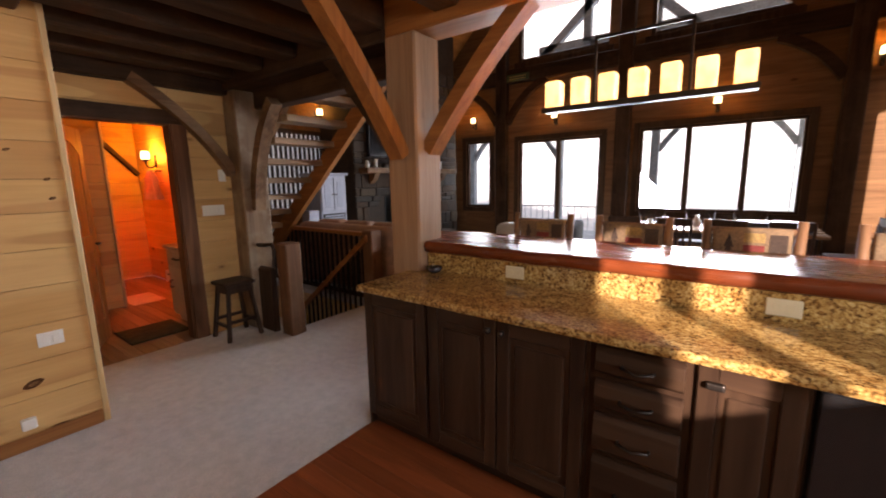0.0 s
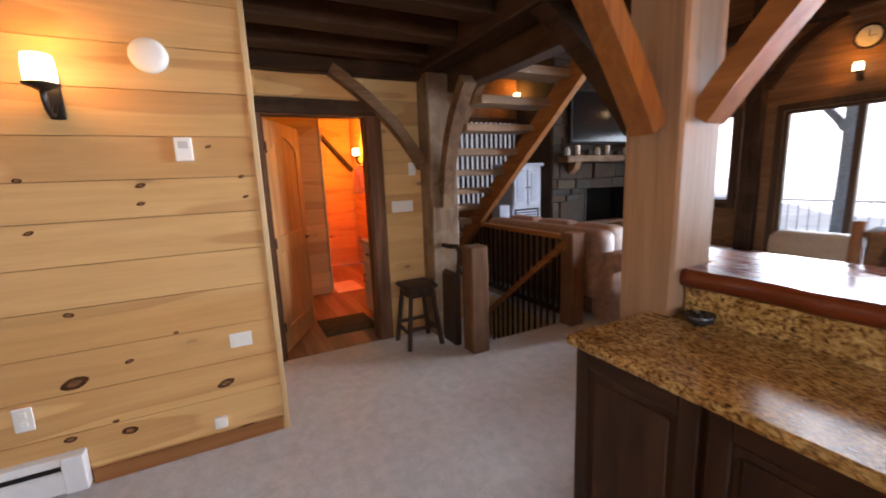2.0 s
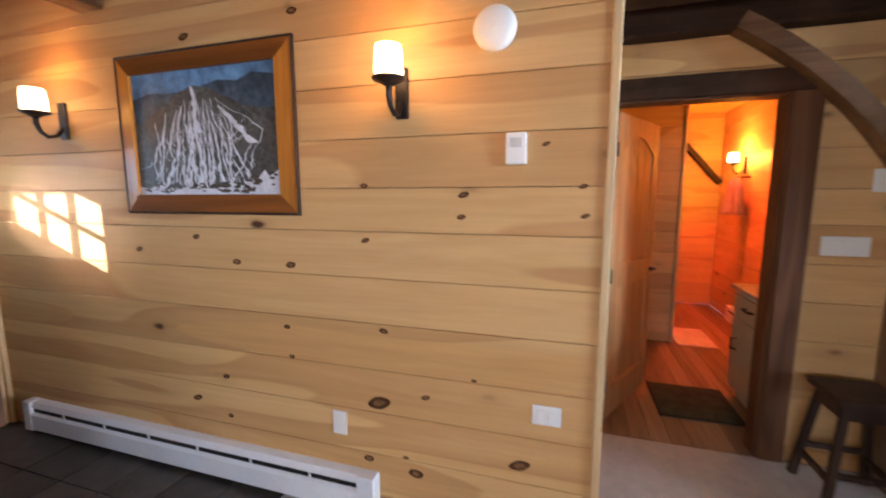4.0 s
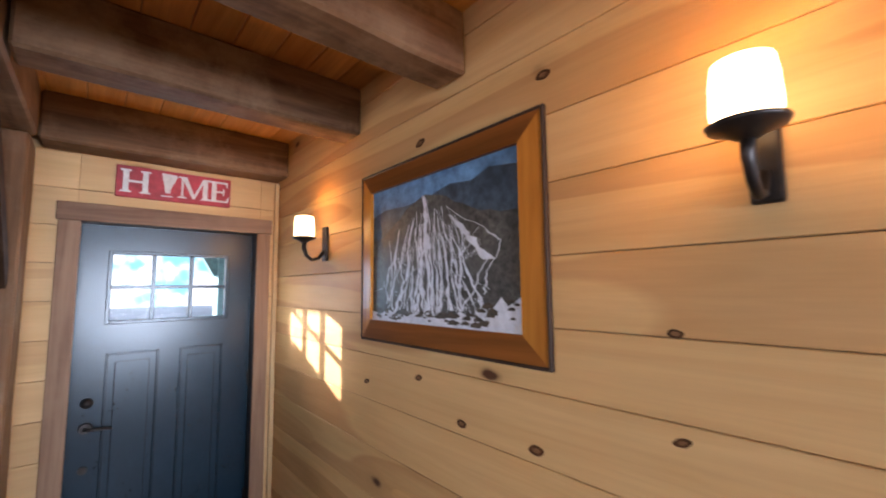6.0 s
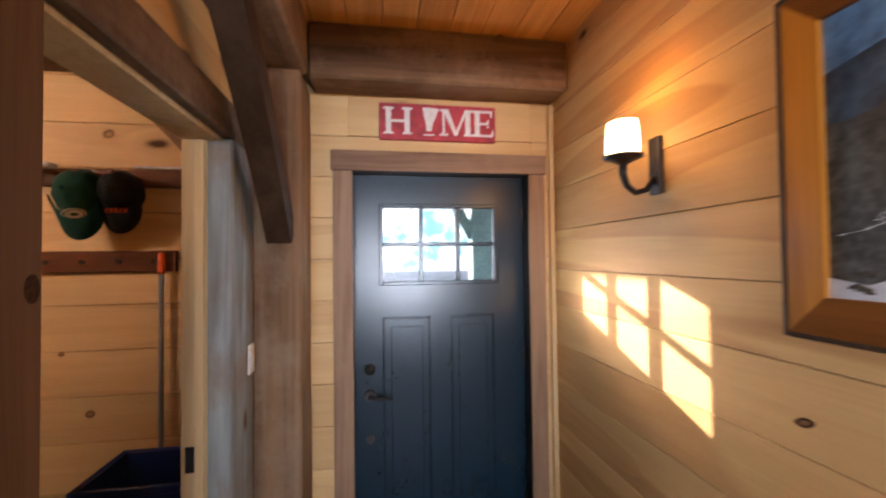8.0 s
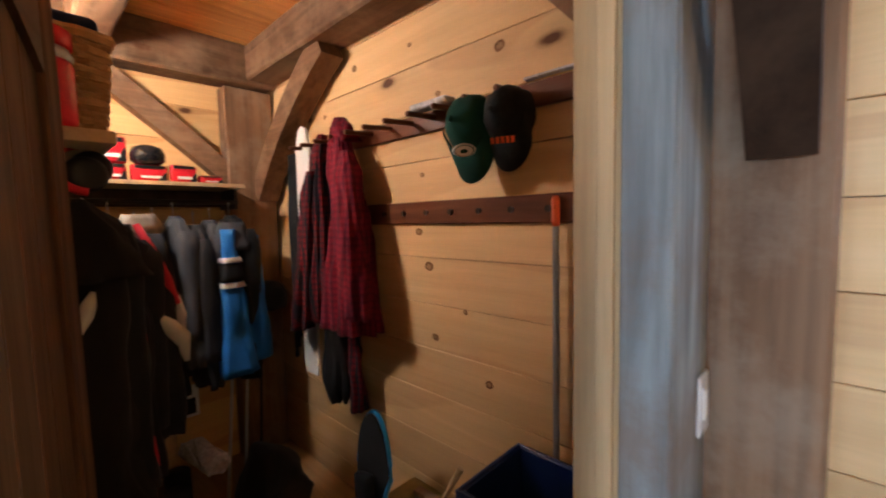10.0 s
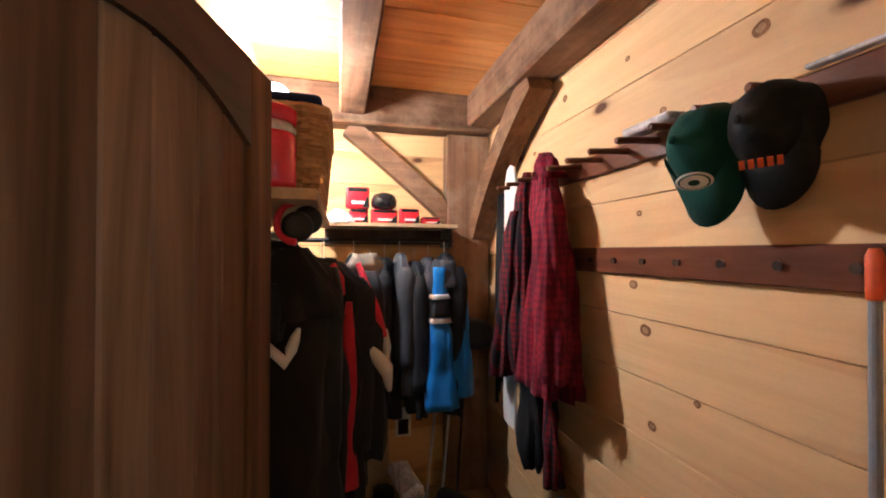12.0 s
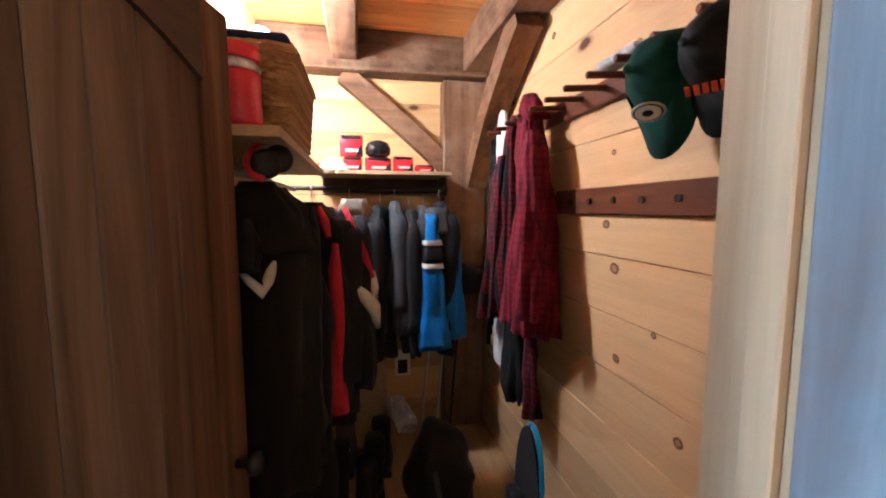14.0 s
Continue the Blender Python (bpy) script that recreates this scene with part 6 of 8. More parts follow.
part("film", rough_up(rough_up(box(0.30, 0.62, -2.48, -2.36, 0.30, 0.42, 0.03, 3), 0.05, 9), 0.03, 26), PLASTIC_BAG, bagc)

# on the shelves
WICK = wood("wicker", (0.50, 0.30, 0.14), (0.30, 0.16, 0.07), "x", 0.6, vary=0.2, bump=0.3)
bas = thing("wicker_basket", (-0.25, -1.78, 1.815), "brown woven wicker basket on the shelf", "basket")
BX0, BX1, BY0, BY1 = -0.575, -0.06, -1.985, -1.70


def basket_ring(z, grow, wave, phase, n=76):
    """A strand round a rectangular basket that runs in and out past the stakes."""
    pts = []
    wide, deep = BX1 - BX0, BY1 - BY0
    for i in range(n + 1):
        d = (i % n) / n * 2 * (wide + deep)
        out = grow + wave * math.cos(math.pi * i + phase)
        if d < wide:
            pts.append((BX0 + d, BY0 - out, z))
        elif d < wide + deep:
            pts.append((BX1 + out, BY0 + d - wide, z))
        elif d < 2 * wide + deep:
            pts.append((BX1 - (d - wide - deep), BY1 + out, z))
        else:
            pts.append((BX0 - out, BY1 - (d - 2 * wide - deep), z))
    return pts


for k in range(15):
    part("weave", tube(basket_ring(1.826 + 0.0155 * k, 0.0014 * k, 0.005, math.pi * (k % 2)), 0.0088, 6), WICK, bas)
part("rim", tube(basket_ring(2.062, 0.024, 0.003, 0), 0.014, 6), WICK, bas)
part("bottom", box(BX0, BX1, BY0, BY1, 1.816, 1.826), WICK, bas)
part("lining", box(BX0 + 0.012, BX1 - 0.012, BY0 + 0.012, BY1 - 0.012, 1.95, 2.05), C_NAVY, bas)
jar = thing("storage_jar", (-0.55, -1.80, 1.815), "clear plastic jar with red contents and a red lid", "jar")
RED_P = plain("red_plastic", (0.62, 0.02, 0.03), 0.25, speck=0.1)
part("filling", lathe([(0.058, 0.004), (0.063, 0.02), (0.063, 0.14), (0.06, 0.15)], 24, (-0.645, -1.87, 1.815)), RED_P, jar, "bright red contents", True)
part("shoulder", lathe([(0.06, 0.15), (0.064, 0.16), (0.055, 0.178)], 24, (-0.645, -1.87, 1.815)), PLASTIC_BAG, jar, "", True)
part("lid", lathe([(0.06, 0.178), (0.063, 0.182), (0.063, 0.215), (0.056, 0.22)], 24, (-0.645, -1.87, 1.815)), RED_P, jar, "red screw lid", True)
nc = thing("folded_jersey", (-0.2, -1.80, 2.06), "folded navy jersey with white stripes on the basket", "clothing")
part("cloth", rough_up(box(-0.56, -0.08, -2.0, -1.72, 2.068, 2.125, 0.024, 3), 0.012, 12), C_NAVY, nc, "", True)
for k in range(3):
    part("stripe", rough_up(box(-0.46 + 0.045 * k, -0.44 + 0.045 * k, -1.99, -1.76, 2.120, 2.130), 0.003, 10), C_WHITE, nc)
for k, (y, z, w, h) in enumerate(((-2.155, 1.823, 0.115, 0.085), (-2.15, 1.91, 0.14, 0.13), (-2.31, 1.823, 0.16, 0.085), (-2.465, 1.823, 0.125, 0.095), (-2.60, 1.823, 0.12, 0.045))):
    p = thing("snack_packet", (0.7, y, z), "shiny red and black snack packet on the shelf", "packet", "packets on the shelf")
    part("bag", rough_up(box(0.66, 0.72, y - w / 2, y + w / 2, z, z + h, 0.012, 2), 0.004, 30), RED_P, p, "", True)
    part("label", box(0.653, 0.661, y - w * 0.3, y + w * 0.25, z + h * 0.2, z + h * 0.34), C_WHITE, p)
    part("dark_corner", prism([(y - w * 0.46, z + h * 0.05), (y - w * 0.18, z + h * 0.05), (y - w * 0.40, z + h * 0.55), (y - w * 0.46, z + h * 0.55)], "x", 0.653, 0.660), BLACK, p)
    part("top_band", box(0.655, 0.661, y - w * 0.4, y + w * 0.4, z + h * 0.78, z + h * 0.95), BLACK, p)
solid("black_helmet", lathe([(0.05, 0.0), (0.078, 0.02), (0.08, 0.055), (0.065, 0.09), (0.03, 0.105)], 24, (0.70, -2.31, 1.909)), plain("gloss_black", (0.012, 0.012, 0.014), 0.12), "glossy black rounded case on the packets", "case", smooth=True)
solid("white_cloth", rough_up(drape(steps(1.90, 1.823, ((0, 0.03, 0.04), (0.5, 0.06, 0.075), (1, 0.07, 0.085)), 6), 0, (0.66, -2.04, 0), 7, 0.012, 30, 3), 0.01, 18), C_WHITE, "pale crumpled cloth on the shelf", "cloth", smooth=True)

# ringed knots in the boards of the closet's long wall
def wall_knot(x, z, r):
    bm = bmesh.new()
    rings = []
    for k, h in ((1.0, 0.0003), (0.78, 0.0008), (0.55, 0.001)):
        rings.append([bm.verts.new((x + r * k * math.cos(a) * 1.1, SY + h, z + r * k * math.sin(a) * (0.9 + 0.1 * math.sin(a * 2 + x * 9)))) for a in [2 * math.pi * i / 16 for i in range(16)]])
    for u, w in zip(rings, rings[1:]):
        for i in range(16):
            bm.faces.new((u[i], w[i], w[(i + 1) % 16], u[(i + 1) % 16]))
    bm.faces.new(rings[-1][::-1])
    ob = part("knot", bm, KNOT_RING, wall_south)
    ob.data.materials.append(KNOT_PALE)
    ob.data.polygons[len(ob.data.polygons) - 1].material_index = 1


KNOT_PALE = plain("pale_knot_heart", (0.54, 0.31, 0.14), 0.6, speck=0.35, scale=160, shine=0.1)
KNOT_RING = plain("pale_knot_ring", (0.34, 0.16, 0.065), 0.6, speck=0.4, scale=140, shine=0.08)
for x, z, r in ((-1.02, 2.22, 0.022), (-0.1, 2.38, 0.018), (-0.56, 1.535, 0.02), (-0.62, 1.38, 0.024), (-0.65, 1.06, 0.018), (0.21, 2.19, 0.014), (-0.53, 2.37, 0.012), (-0.70, 2.12, 0.014), (-0.59, 1.79, 0.012), (-0.95, 0.92, 0.018), (-0.83, 1.2, 0.012)):
    wall_knot(x, z, r)

# ---- bar ----
def raised_door(parent, x0, x1, z0, z1, y, knob_x=None, name="door"):
    """A framed cabinet door with a raised field, facing -y."""
    d = part(name, box(x0, x0 + 0.06, y - 0.02, y, z0, z1, 0.003), CAB, parent)
    part("stile", box(x1 - 0.06, x1, y - 0.02, y, z0, z1, 0.003), CAB, d)
    part("rail", box(x0 + 0.06, x1 - 0.06, y - 0.02, y, z0, z0 + 0.07, 0.003), CAB_X, d)
    part("rail", box(x0 + 0.06, x1 - 0.06, y - 0.02, y, z1 - 0.07, z1, 0.003), CAB_X, d)
    part("field", box(x0 + 0.062, x1 - 0.062, y - 0.009, y, z0 + 0.07, z1 - 0.07), CAB, d)
    part("raised_field", box(x0 + 0.085, x1 - 0.085, y - 0.017, y - 0.008, z0 + 0.10, z1 - 0.10, 0.006), CAB, d)
    if knob_x is not None:
        k = lathe([(0.008, 0), (0.008, 0.014), (0.016, 0.02), (0.016, 0.028), (0.009, 0.034)], 14)
        k.transform(Matrix.Translation((knob_x, y - 0.02, z1 - 0.05)) @ pose(0, 0, 0, 90, 0, 0))
        part("knob", k, IRON, d, "small dark knob", True)


def cabinet(x0, x1, label):
    c = thing("base_cabinet", ((x0 + x1) / 2, 1.8, 0), label, "cabinet", "bar cabinets")
    part("body", box(x0 + 0.001, x1 - 0.001, 1.58, 2.06, 0.09, 0.874), CAB, c)
    part("plinth", box(x0 + 0.001, x1 - 0.001, 1.63, 2.06, 0, 0.09), CAB_X, c)
    return c


c1 = cabinet(-1.77, -1.29, "dark stained end cabinet with a raised panel")
raised_door(c1, -1.755, -1.30, 0.10, 0.865, 1.579, name="panel")
part("end_panel", box(-1.785, -1.771, 1.59, 2.05, 0.0, 0.874, 0.002), CAB, c1)
part("end_field", box(-1.793, -1.785, 1.66, 1.98, 0.12, 0.78, 0.004), CAB, c1)
c2 = cabinet(-1.29, -0.45, "dark stained two door kitchen cabinet")
raised_door(c2, -1.275, -0.875, 0.10, 0.865, 1.579, -0.905)
raised_door(c2, -0.865, -0.465, 0.10, 0.865, 1.579, -0.835)
c3 = cabinet(-0.45, -0.09, "dark stained drawer cabinet with log shaped fronts")
for z0, z1 in ((0.735, 0.855), (0.59, 0.715), (0.40, 0.57), (0.12, 0.38)):
    zm = (z0 + z1) / 2
    fr = part("drawer", prism([(1.579, z0), (1.562, z0 + 0.004), (1.545, z0 + 0.02), (1.538, zm), (1.545, z1 - 0.02), (1.562, z1 - 0.004), (1.579, z1)], "x", -0.42, -0.115, 0.003), CAB_X, c3, "rounded drawer front")
    part("pull", tube([(-0.32, 1.545, zm), (-0.32, 1.515, zm + 0.005), (-0.265, 1.508, zm - 0.008), (-0.21, 1.515, zm + 0.005), (-0.21, 1.545, zm)], 0.006), IRON, fr, "dark metal pull", True)
c4 = cabinet(-0.09, 0.22, "narrow dark cabinet with a bin door")
raised_door(c4, -0.08, 0.205, 0.10, 0.865, 1.579)
part("latch", box(-0.055, 0.0, 1.535, 1.559, 0.79, 0.815, 0.006, 2), IRON, c4, "dark iron latch")
dw = thing("dishwasher", (0.53, 1.8, 0), "black built-in dishwasher under the granite", "dishwasher")
part("body", box(0.225, 0.84, 1.60, 2.06, 0.09, 0.874), BLACK, dw)
part("front", box(0.23, 0.835, 1.565, 1.60, 0.12, 0.86, 0.006), plain("appliance_black", (0.012, 0.012, 0.013), 0.2), dw)
part("plinth", box(0.23, 0.835, 1.63, 2.06, 0, 0.09), BLACK, dw)
c5 = cabinet(0.85, 1.79, "dark stained two door kitchen cabinet")
raised_door(c5, 0.86, 1.31, 0.10, 0.865, 1.579)
raised_door(c5, 1.32, 1.78, 0.10, 0.865, 1.579)


def slab(x0, x1, y0, y1, z0, z1, wave, seed, step=0.06, back=False):
    """A worktop whose front edge wavers and is rounded over."""
    bm = bmesh.new()
    n = int((x1 - x0) / step)
    rows = []
    for i in range(n + 1):
        x = x0 + (x1 - x0) * i / n
        w = wave * (noise.noise(Vector((x * 1.7, seed, 0))) + 0.5 * noise.noise(Vector((x * 6, seed, 3))))
        h = (z1 - z0) / 2
        prof = [(y1, z1), (y0 + w + h * 0.5, z1), (y0 + w + h * 0.12, z1 - h * 0.25), (y0 + w - h * 0.05, z1 - h), (y0 + w + h * 0.15, z0 + h * 0.25), (y0 + w + h * 0.6, z0), (y1, z0)]
        rows.append([bm.verts.new((x, y, z)) for y, z in prof])
    for a, b in zip(rows, rows[1:]):
        for k in range(7):
            bm.faces.new((a[k], a[(k + 1) % 7], b[(k + 1) % 7], b[k]))
    bm.faces.new(rows[0])
    bm.faces.new(rows[-1][::-1])
    return bm


solid("granite_countertop", slab(-1.765, 1.79, 1.515, 2.064, 0.875, 0.915, 0.004, 1), GRANITE, "polished golden brown speckled granite worktop", "countertop")
knee = thing("wall_knee", (-0.1, 2.15, 0), "half height wall behind the worktop with granite facing", "wall", kind=STRUCT)
part("granite_facing", box(-1.67, 1.79, 2.065, 2.085, 0.915, 1.034), GRANITE, knee, "speckled granite backsplash")
part("core", box(-1.67, 1.79, 2.086, 2.24, 0, 1.034), CAB, knee)
bar = thing("bar_counter", (0, 2.3, 1.036), "glossy red wooden live edge bar top", "bar counter")
for name, bm in (("slab", slab(-1.675, 1.79, 2.035, 2.62, 1.036, 1.108, 0.035, 7, 0.03)), ("end_slab", slab(-2.02, -1.676, 2.245, 2.60, 1.036, 1.107, 0.02, 3, 0.03))):
    ob = part(name, bm, BAR, bar)
    for k, p in enumerate(ob.data.polygons):
        p.use_smooth = abs(p.normal.z) < 0.93


def outlet_plate(x, z):
    o = thing("wall_outlet", (x, 2.065, z), "cream horizontal outlet plate on the granite", "wall plate", "bar outlets")
    part("plate", box(x - 0.058, x + 0.058, 2.058, 2.0645, z - 0.036, z + 0.036, 0.003), CREAM_P, o)
    for dx in (-0.022, 0.022):
        part("socket", box(x + dx - 0.014, x + dx + 0.014, 2.0555, 2.058, z - 0.015, z + 0.015, 0.002), CREAM_P, o)


outlet_plate(-1.03, 0.972)
outlet_plate(0.16, 0.972)
pot = thing("small_bowl", (-1.57, 2.02, 0.915), "small dark glazed bowl with trinkets", "bowl")
part("bowl", lathe([(0.025, 0.0), (0.045, 0.015), (0.055, 0.04), (0.05, 0.042), (0.02, 0.012)], 20, (-1.57, 2.0, 0.916)), plain("dark_glaze", (0.03, 0.025, 0.03), 0.2), pot, "", True)
for k in range(5):
    gbm = bmesh.new()
    bmesh.ops.create_icosphere(gbm, subdivisions=2, radius=0.014, matrix=Matrix.Translation((-1.57 + 0.022 * math.cos(k * 1.3), 2.0 + 0.022 * math.sin(k * 1.3), 0.953)))
    part("trinket", gbm, (IRON, BLACK, STEEL)[k % 3], pot, "", True)

# chandelier over the bar
ch = thing("chandelier", (-0.45, 2.15, 1.85), "linear iron chandelier with seven lit square shades", "chandelier")
part("tray", box(-0.905, 0.005, 2.11, 2.19, 1.845, 1.863, 0.003), IRON, ch, "dark iron tray")
part("tray_edge", box(-0.91, 0.01, 2.105, 2.112, 1.842, 1.868, 0.002), IRON, ch)
for x in (-0.65, -0.24):
    part("rod", box(x - 0.006, x + 0.006, 2.144, 2.156, 1.863, 2.17), IRON, ch)
    part("stem", rod((x, 2.15, 2.17), (x, 2.15, 2.42), 0.0018), IRON, ch)
part("top_bar", box(-0.656, -0.234, 2.144, 2.156, 2.165, 2.178), IRON, ch)
for k in range(7):
    x = -0.855 + 0.1355 * k
    bm = bmesh.new()
    n = 4
    rings = []
    for z, r in ((1.864, 0.032), (1.87, 0.0375), (1.99, 0.0385), (1.997, 0.037), (1.998, 0.031)):
        rings.append([bm.verts.new((x + sx * r, 2.15 + sy * r, z)) for sx, sy in ((-1, -1), (1, -1), (1, 1), (-1, 1))])
    for u, w in zip(rings, rings[1:]):
        for q in range(4):
            bm.faces.new((u[q], u[(q + 1) % 4], w[(q + 1) % 4], w[q]))
    bm.faces.new(rings[0][::-1])
    bm.faces.new(rings[-1])
    bmesh.ops.bevel(bm, geom=list(bm.edges), offset=0.004, segments=2, affect="EDGES")
    part("shade", bm, SHADE_C, ch, "lit amber glass shade").visible_shadow = False
for x in (-0.73, -0.17):
    lamp("chandelier_bulb", "POINT", Matrix.Translation((x, 2.15, 1.93)), 7, WARM, soft=0.05)

# bar chairs of peeled logs
LOG = wood("peeled_log", (0.19, 0.10, 0.055), (0.10, 0.05, 0.027), "z", 0.5, knots=0.4, vary=0.2)


def pattern_cloth():
    m, ns, ls, bsdf = shader("lodge_fabric")
    tc = ns.new("ShaderNodeTexCoord")
    vor = node(ns, "ShaderNodeTexVoronoi", Scale=30.0)
    vor.distance = "CHEBYCHEV"
    ls.new(tc.outputs["Object"], vor.inputs["Vector"])
    r = ramp(ns, (0.0, (0.12, 0.026, 0.018)), (0.36, (0.16, 0.09, 0.045)), (0.55, (0.035, 0.028, 0.02)), (0.72, (0.13, 0.03, 0.02)), (0.86, (0.17, 0.11, 0.06)))
    r.color_ramp.interpolation = "CONSTANT"
    sep = ns.new("ShaderNodeSeparateColor")
    ls.new(vor.outputs["Color"], sep.inputs[0])
    ls.new(sep.outputs[0], r.inputs[0])
    ls.new(r.outputs[0], bsdf.inputs["Base Color"])
    bsdf.inputs["Roughness"].default_value = 0.9
    return m


LODGE = pattern_cloth()
bc = thing("bar_chair", (0, 0, 0), "peeled log bar chair with patterned red fabric", "chair", "chairs at the bar")
for sx in (-1, 1):
    part("back_post", rough_up(tube([(sx * 0.20, 0.20, 0.0), (sx * 0.205, 0.20, 0.6), (sx * 0.215, 0.23, 1.0), (sx * 0.22, 0.25, 1.24)], [0.03, 0.03, 0.028, 0.024], 10), 0.004, 9), LOG, bc, "", True)
    part("front_leg", tube([(sx * 0.20, -0.18, 0.0), (sx * 0.20, -0.18, 0.74)], [0.03, 0.028], 10), LOG, bc, "", True)
    part("side_rung", rod((sx * 0.20, -0.18, 0.3), (sx * 0.20, 0.20, 0.3), 0.018), LOG, bc)
part("rung", rod((-0.2, -0.18, 0.22), (0.2, -0.18, 0.22), 0.02), LOG, bc)
part("rung", rod((-0.2, 0.20, 0.35), (0.2, 0.20, 0.35), 0.02), LOG, bc)
part("seat", box(-0.22, 0.22, -0.21, 0.21, 0.70, 0.77, 0.03, 3), LODGE, bc, "padded patterned seat", True)
pad = part("back_pad", box(-0.185, 0.185, 0.215, 0.255, 0.90, 1.20, 0.018, 3), plain("tan_weave", (0.20, 0.125, 0.07), 0.95, speck=0.35, scale=60, bump=0.4), bc, "padded tan fabric back with woven patches", True)
PATCH_RED = plain("red_weave", (0.17, 0.022, 0.018), 0.95, speck=0.3, scale=60)
PATCH_DARK = plain("brown_weave", (0.045, 0.026, 0.018), 0.95, speck=0.3, scale=60)
PATCH_GOLD = plain("gold_weave", (0.27, 0.17, 0.06), 0.95, speck=0.3, scale=60)
for x0, x1, z0, z1, mat in ((-0.035, 0.065, 1.00, 1.10, PATCH_RED), (-0.035, 0.065, 1.115, 1.17, PATCH_GOLD), (0.085, 0.165, 1.06, 1.165, PATCH_DARK), (0.085, 0.165, 0.94, 1.045, PATCH_RED), (-0.035, 0.065, 0.93, 0.985, PATCH_DARK)):
    part("patch", box(x0, x1, 0.2125, 0.216, z0, z1, 0.001), mat, pad)
for k in range(3):
    z = 0.975 + 0.055 * k
    part("tree_patch", prism([(-0.145 + 0.008 * k, z), (-0.065 - 0.008 * k, z), (-0.105, z + 0.085)], "y", 0.2125 - 0.0004 * k, 0.216), PATCH_DARK, pad)
part("back_rail", rod((-0.21, 0.25, 1.18), (0.21, 0.25, 1.18), 0.018), LOG, bc)
first = True
for x in (-1.25, -0.60, 0.05, 0.72):
    if first:
        bc.matrix_basis = Matrix.Translation((x, 2.70, 0)) @ pose(0, 0, 0, 0, 0, -3)
        first = False
    else:
        copy_thing(bc, Matrix.Translation((x, 2.70, 0)) @ pose(0, 0, 0, 0, 0, 4 * math.sin(x * 5)))

# ---- great room ----
FRAME_W = wood("window_frame", (0.09, 0.05, 0.03), (0.045, 0.025, 0.015), "z", 0.45, vary=0.1)


def window(name, x0, x1, z0, z1, mulls, label):
    w = thing(name, ((x0 + x1) / 2, NY, z0), label, "window", kind=STRUCT)
    for bm in frame_bars(x0 + 0.05, x1 - 0.05, z0 + 0.05, z1 - 0.05, 0.05, lambda a, b, c, d: box(a, b, NY + 0.02, NY + 0.12, c, d, 0.004)):
        part("window_frame", bm, FRAME_W, w)
    for bm in frame_bars(x0 - 0.005, x1 + 0.005, z0 - 0.005, z1 + 0.005, 0.10, lambda a, b, c, d: box(a, b, NY - 0.025, NY - 0.001, max(0.0, c), d, 0.004)):
        part("casing", bm, FRAME_W, w)
    cuts = [x0 + 0.05] + list(mulls) + [x1 - 0.05]
    for m in mulls:
        part("mullion", box(m - 0.045, m + 0.045, NY + 0.02, NY + 0.12, z0 + 0.05, z1 - 0.05, 0.004), FRAME_W, w)
    for a, b in zip(cuts, cuts[1:]):
        g = part("pane", box(a, b, NY + 0.06, NY + 0.066, z0 + 0.05, z1 - 0.05), GLASS, w)
        g.visible_shadow = False
    return w


window("window_1", *W0, (), "narrow dark framed window")
window("window_2", *W1, (-3.35,), "dark framed sliding patio door")
window("window_3", *W2, (-0.92, -0.06), "wide three pane dark framed window")
for k, (x0, x1) in enumerate(((-4.30, -2.39), (-1.64, 0.40))):
    w = thing("window_%d" % (k + 4), (x0, NY, 4.05), "tall sloping gable window", "window", kind=STRUCT)
    part("sill", box(x0 - 0.1, x1 + 0.1, NY - 0.03, NY - 0.001, 3.94, 4.05, 0.004), FRAME_W, w)
    part("window_frame", box(x0, x0 + 0.07, NY - 0.02, NY + 0.1, 4.05, 5.0 if k == 0 else 6.0), FRAME_W, w)
    part("window_frame", box(x0, x1, NY + 0.01, NY + 0.1, 4.05, 4.12), FRAME_W, w)
for x, lab in ((-4.66, "post"), (-2.02, "post"), (1.15, "post")):
    beam("wall_post", timber(x - 0.13, x + 0.13, NY - 0.20, NY - 0.03, 0, 6.0), TIM_DZ, "dark timber post on the gable wall")
beam("wall_tie", timber(-6.6, 1.8, NY - 0.17, NY - 0.005, 3.62, 3.90), TIM_DX, "dark timber tie across the gable wall")
beam("knee_brace", brace((-4.79, 2.75), (-5.75, 3.62), (-5.1, 3.4), "y", NY - 0.16, NY - 0.04, 0.14), TIM_DX, "curved dark brace on the gable wall")
beam("knee_brace", brace((-4.53, 2.75), (-3.6, 3.62), (-4.2, 3.4), "y", NY - 0.16, NY - 0.04, 0.14), TIM_DX, "curved dark brace on the gable wall")
beam("knee_brace", brace((1.02, 2.9), (0.2, 3.62), (0.75, 3.4), "y", NY - 0.16, NY - 0.04, 0.14), TIM_DX, "curved dark brace on the gable wall")
for x, z in ((-5.43, 2.82), (-3.40, 2.74), (-0.52, 2.68), (1.40, 3.11)):
    sconce(x, z, NY - 0.001, 1, "n", 7)
clock = thing("wall_clock", (-3.36, NY, 3.2), "round wall clock with a pale dial", "clock")
for name, r, y0, y1, mat in (("rim", 0.17, NY - 0.04, NY - 0.002, IRON), ("dial", 0.135, NY - 0.046, NY - 0.04, plain("dial_cream", (0.75, 0.68, 0.5), 0.5))):
    part(name, rod((-3.36, y1, 3.23), (-3.36, y0, 3.23), r, None, 32), mat, clock)
part("hand", box(-3.365, -3.355, NY - 0.05, NY - 0.047, 3.23, 3.32), BLACK, clock)
part("hand", box(-3.36, -3.29, NY - 0.05, NY - 0.047, 3.226, 3.234), BLACK, clock)
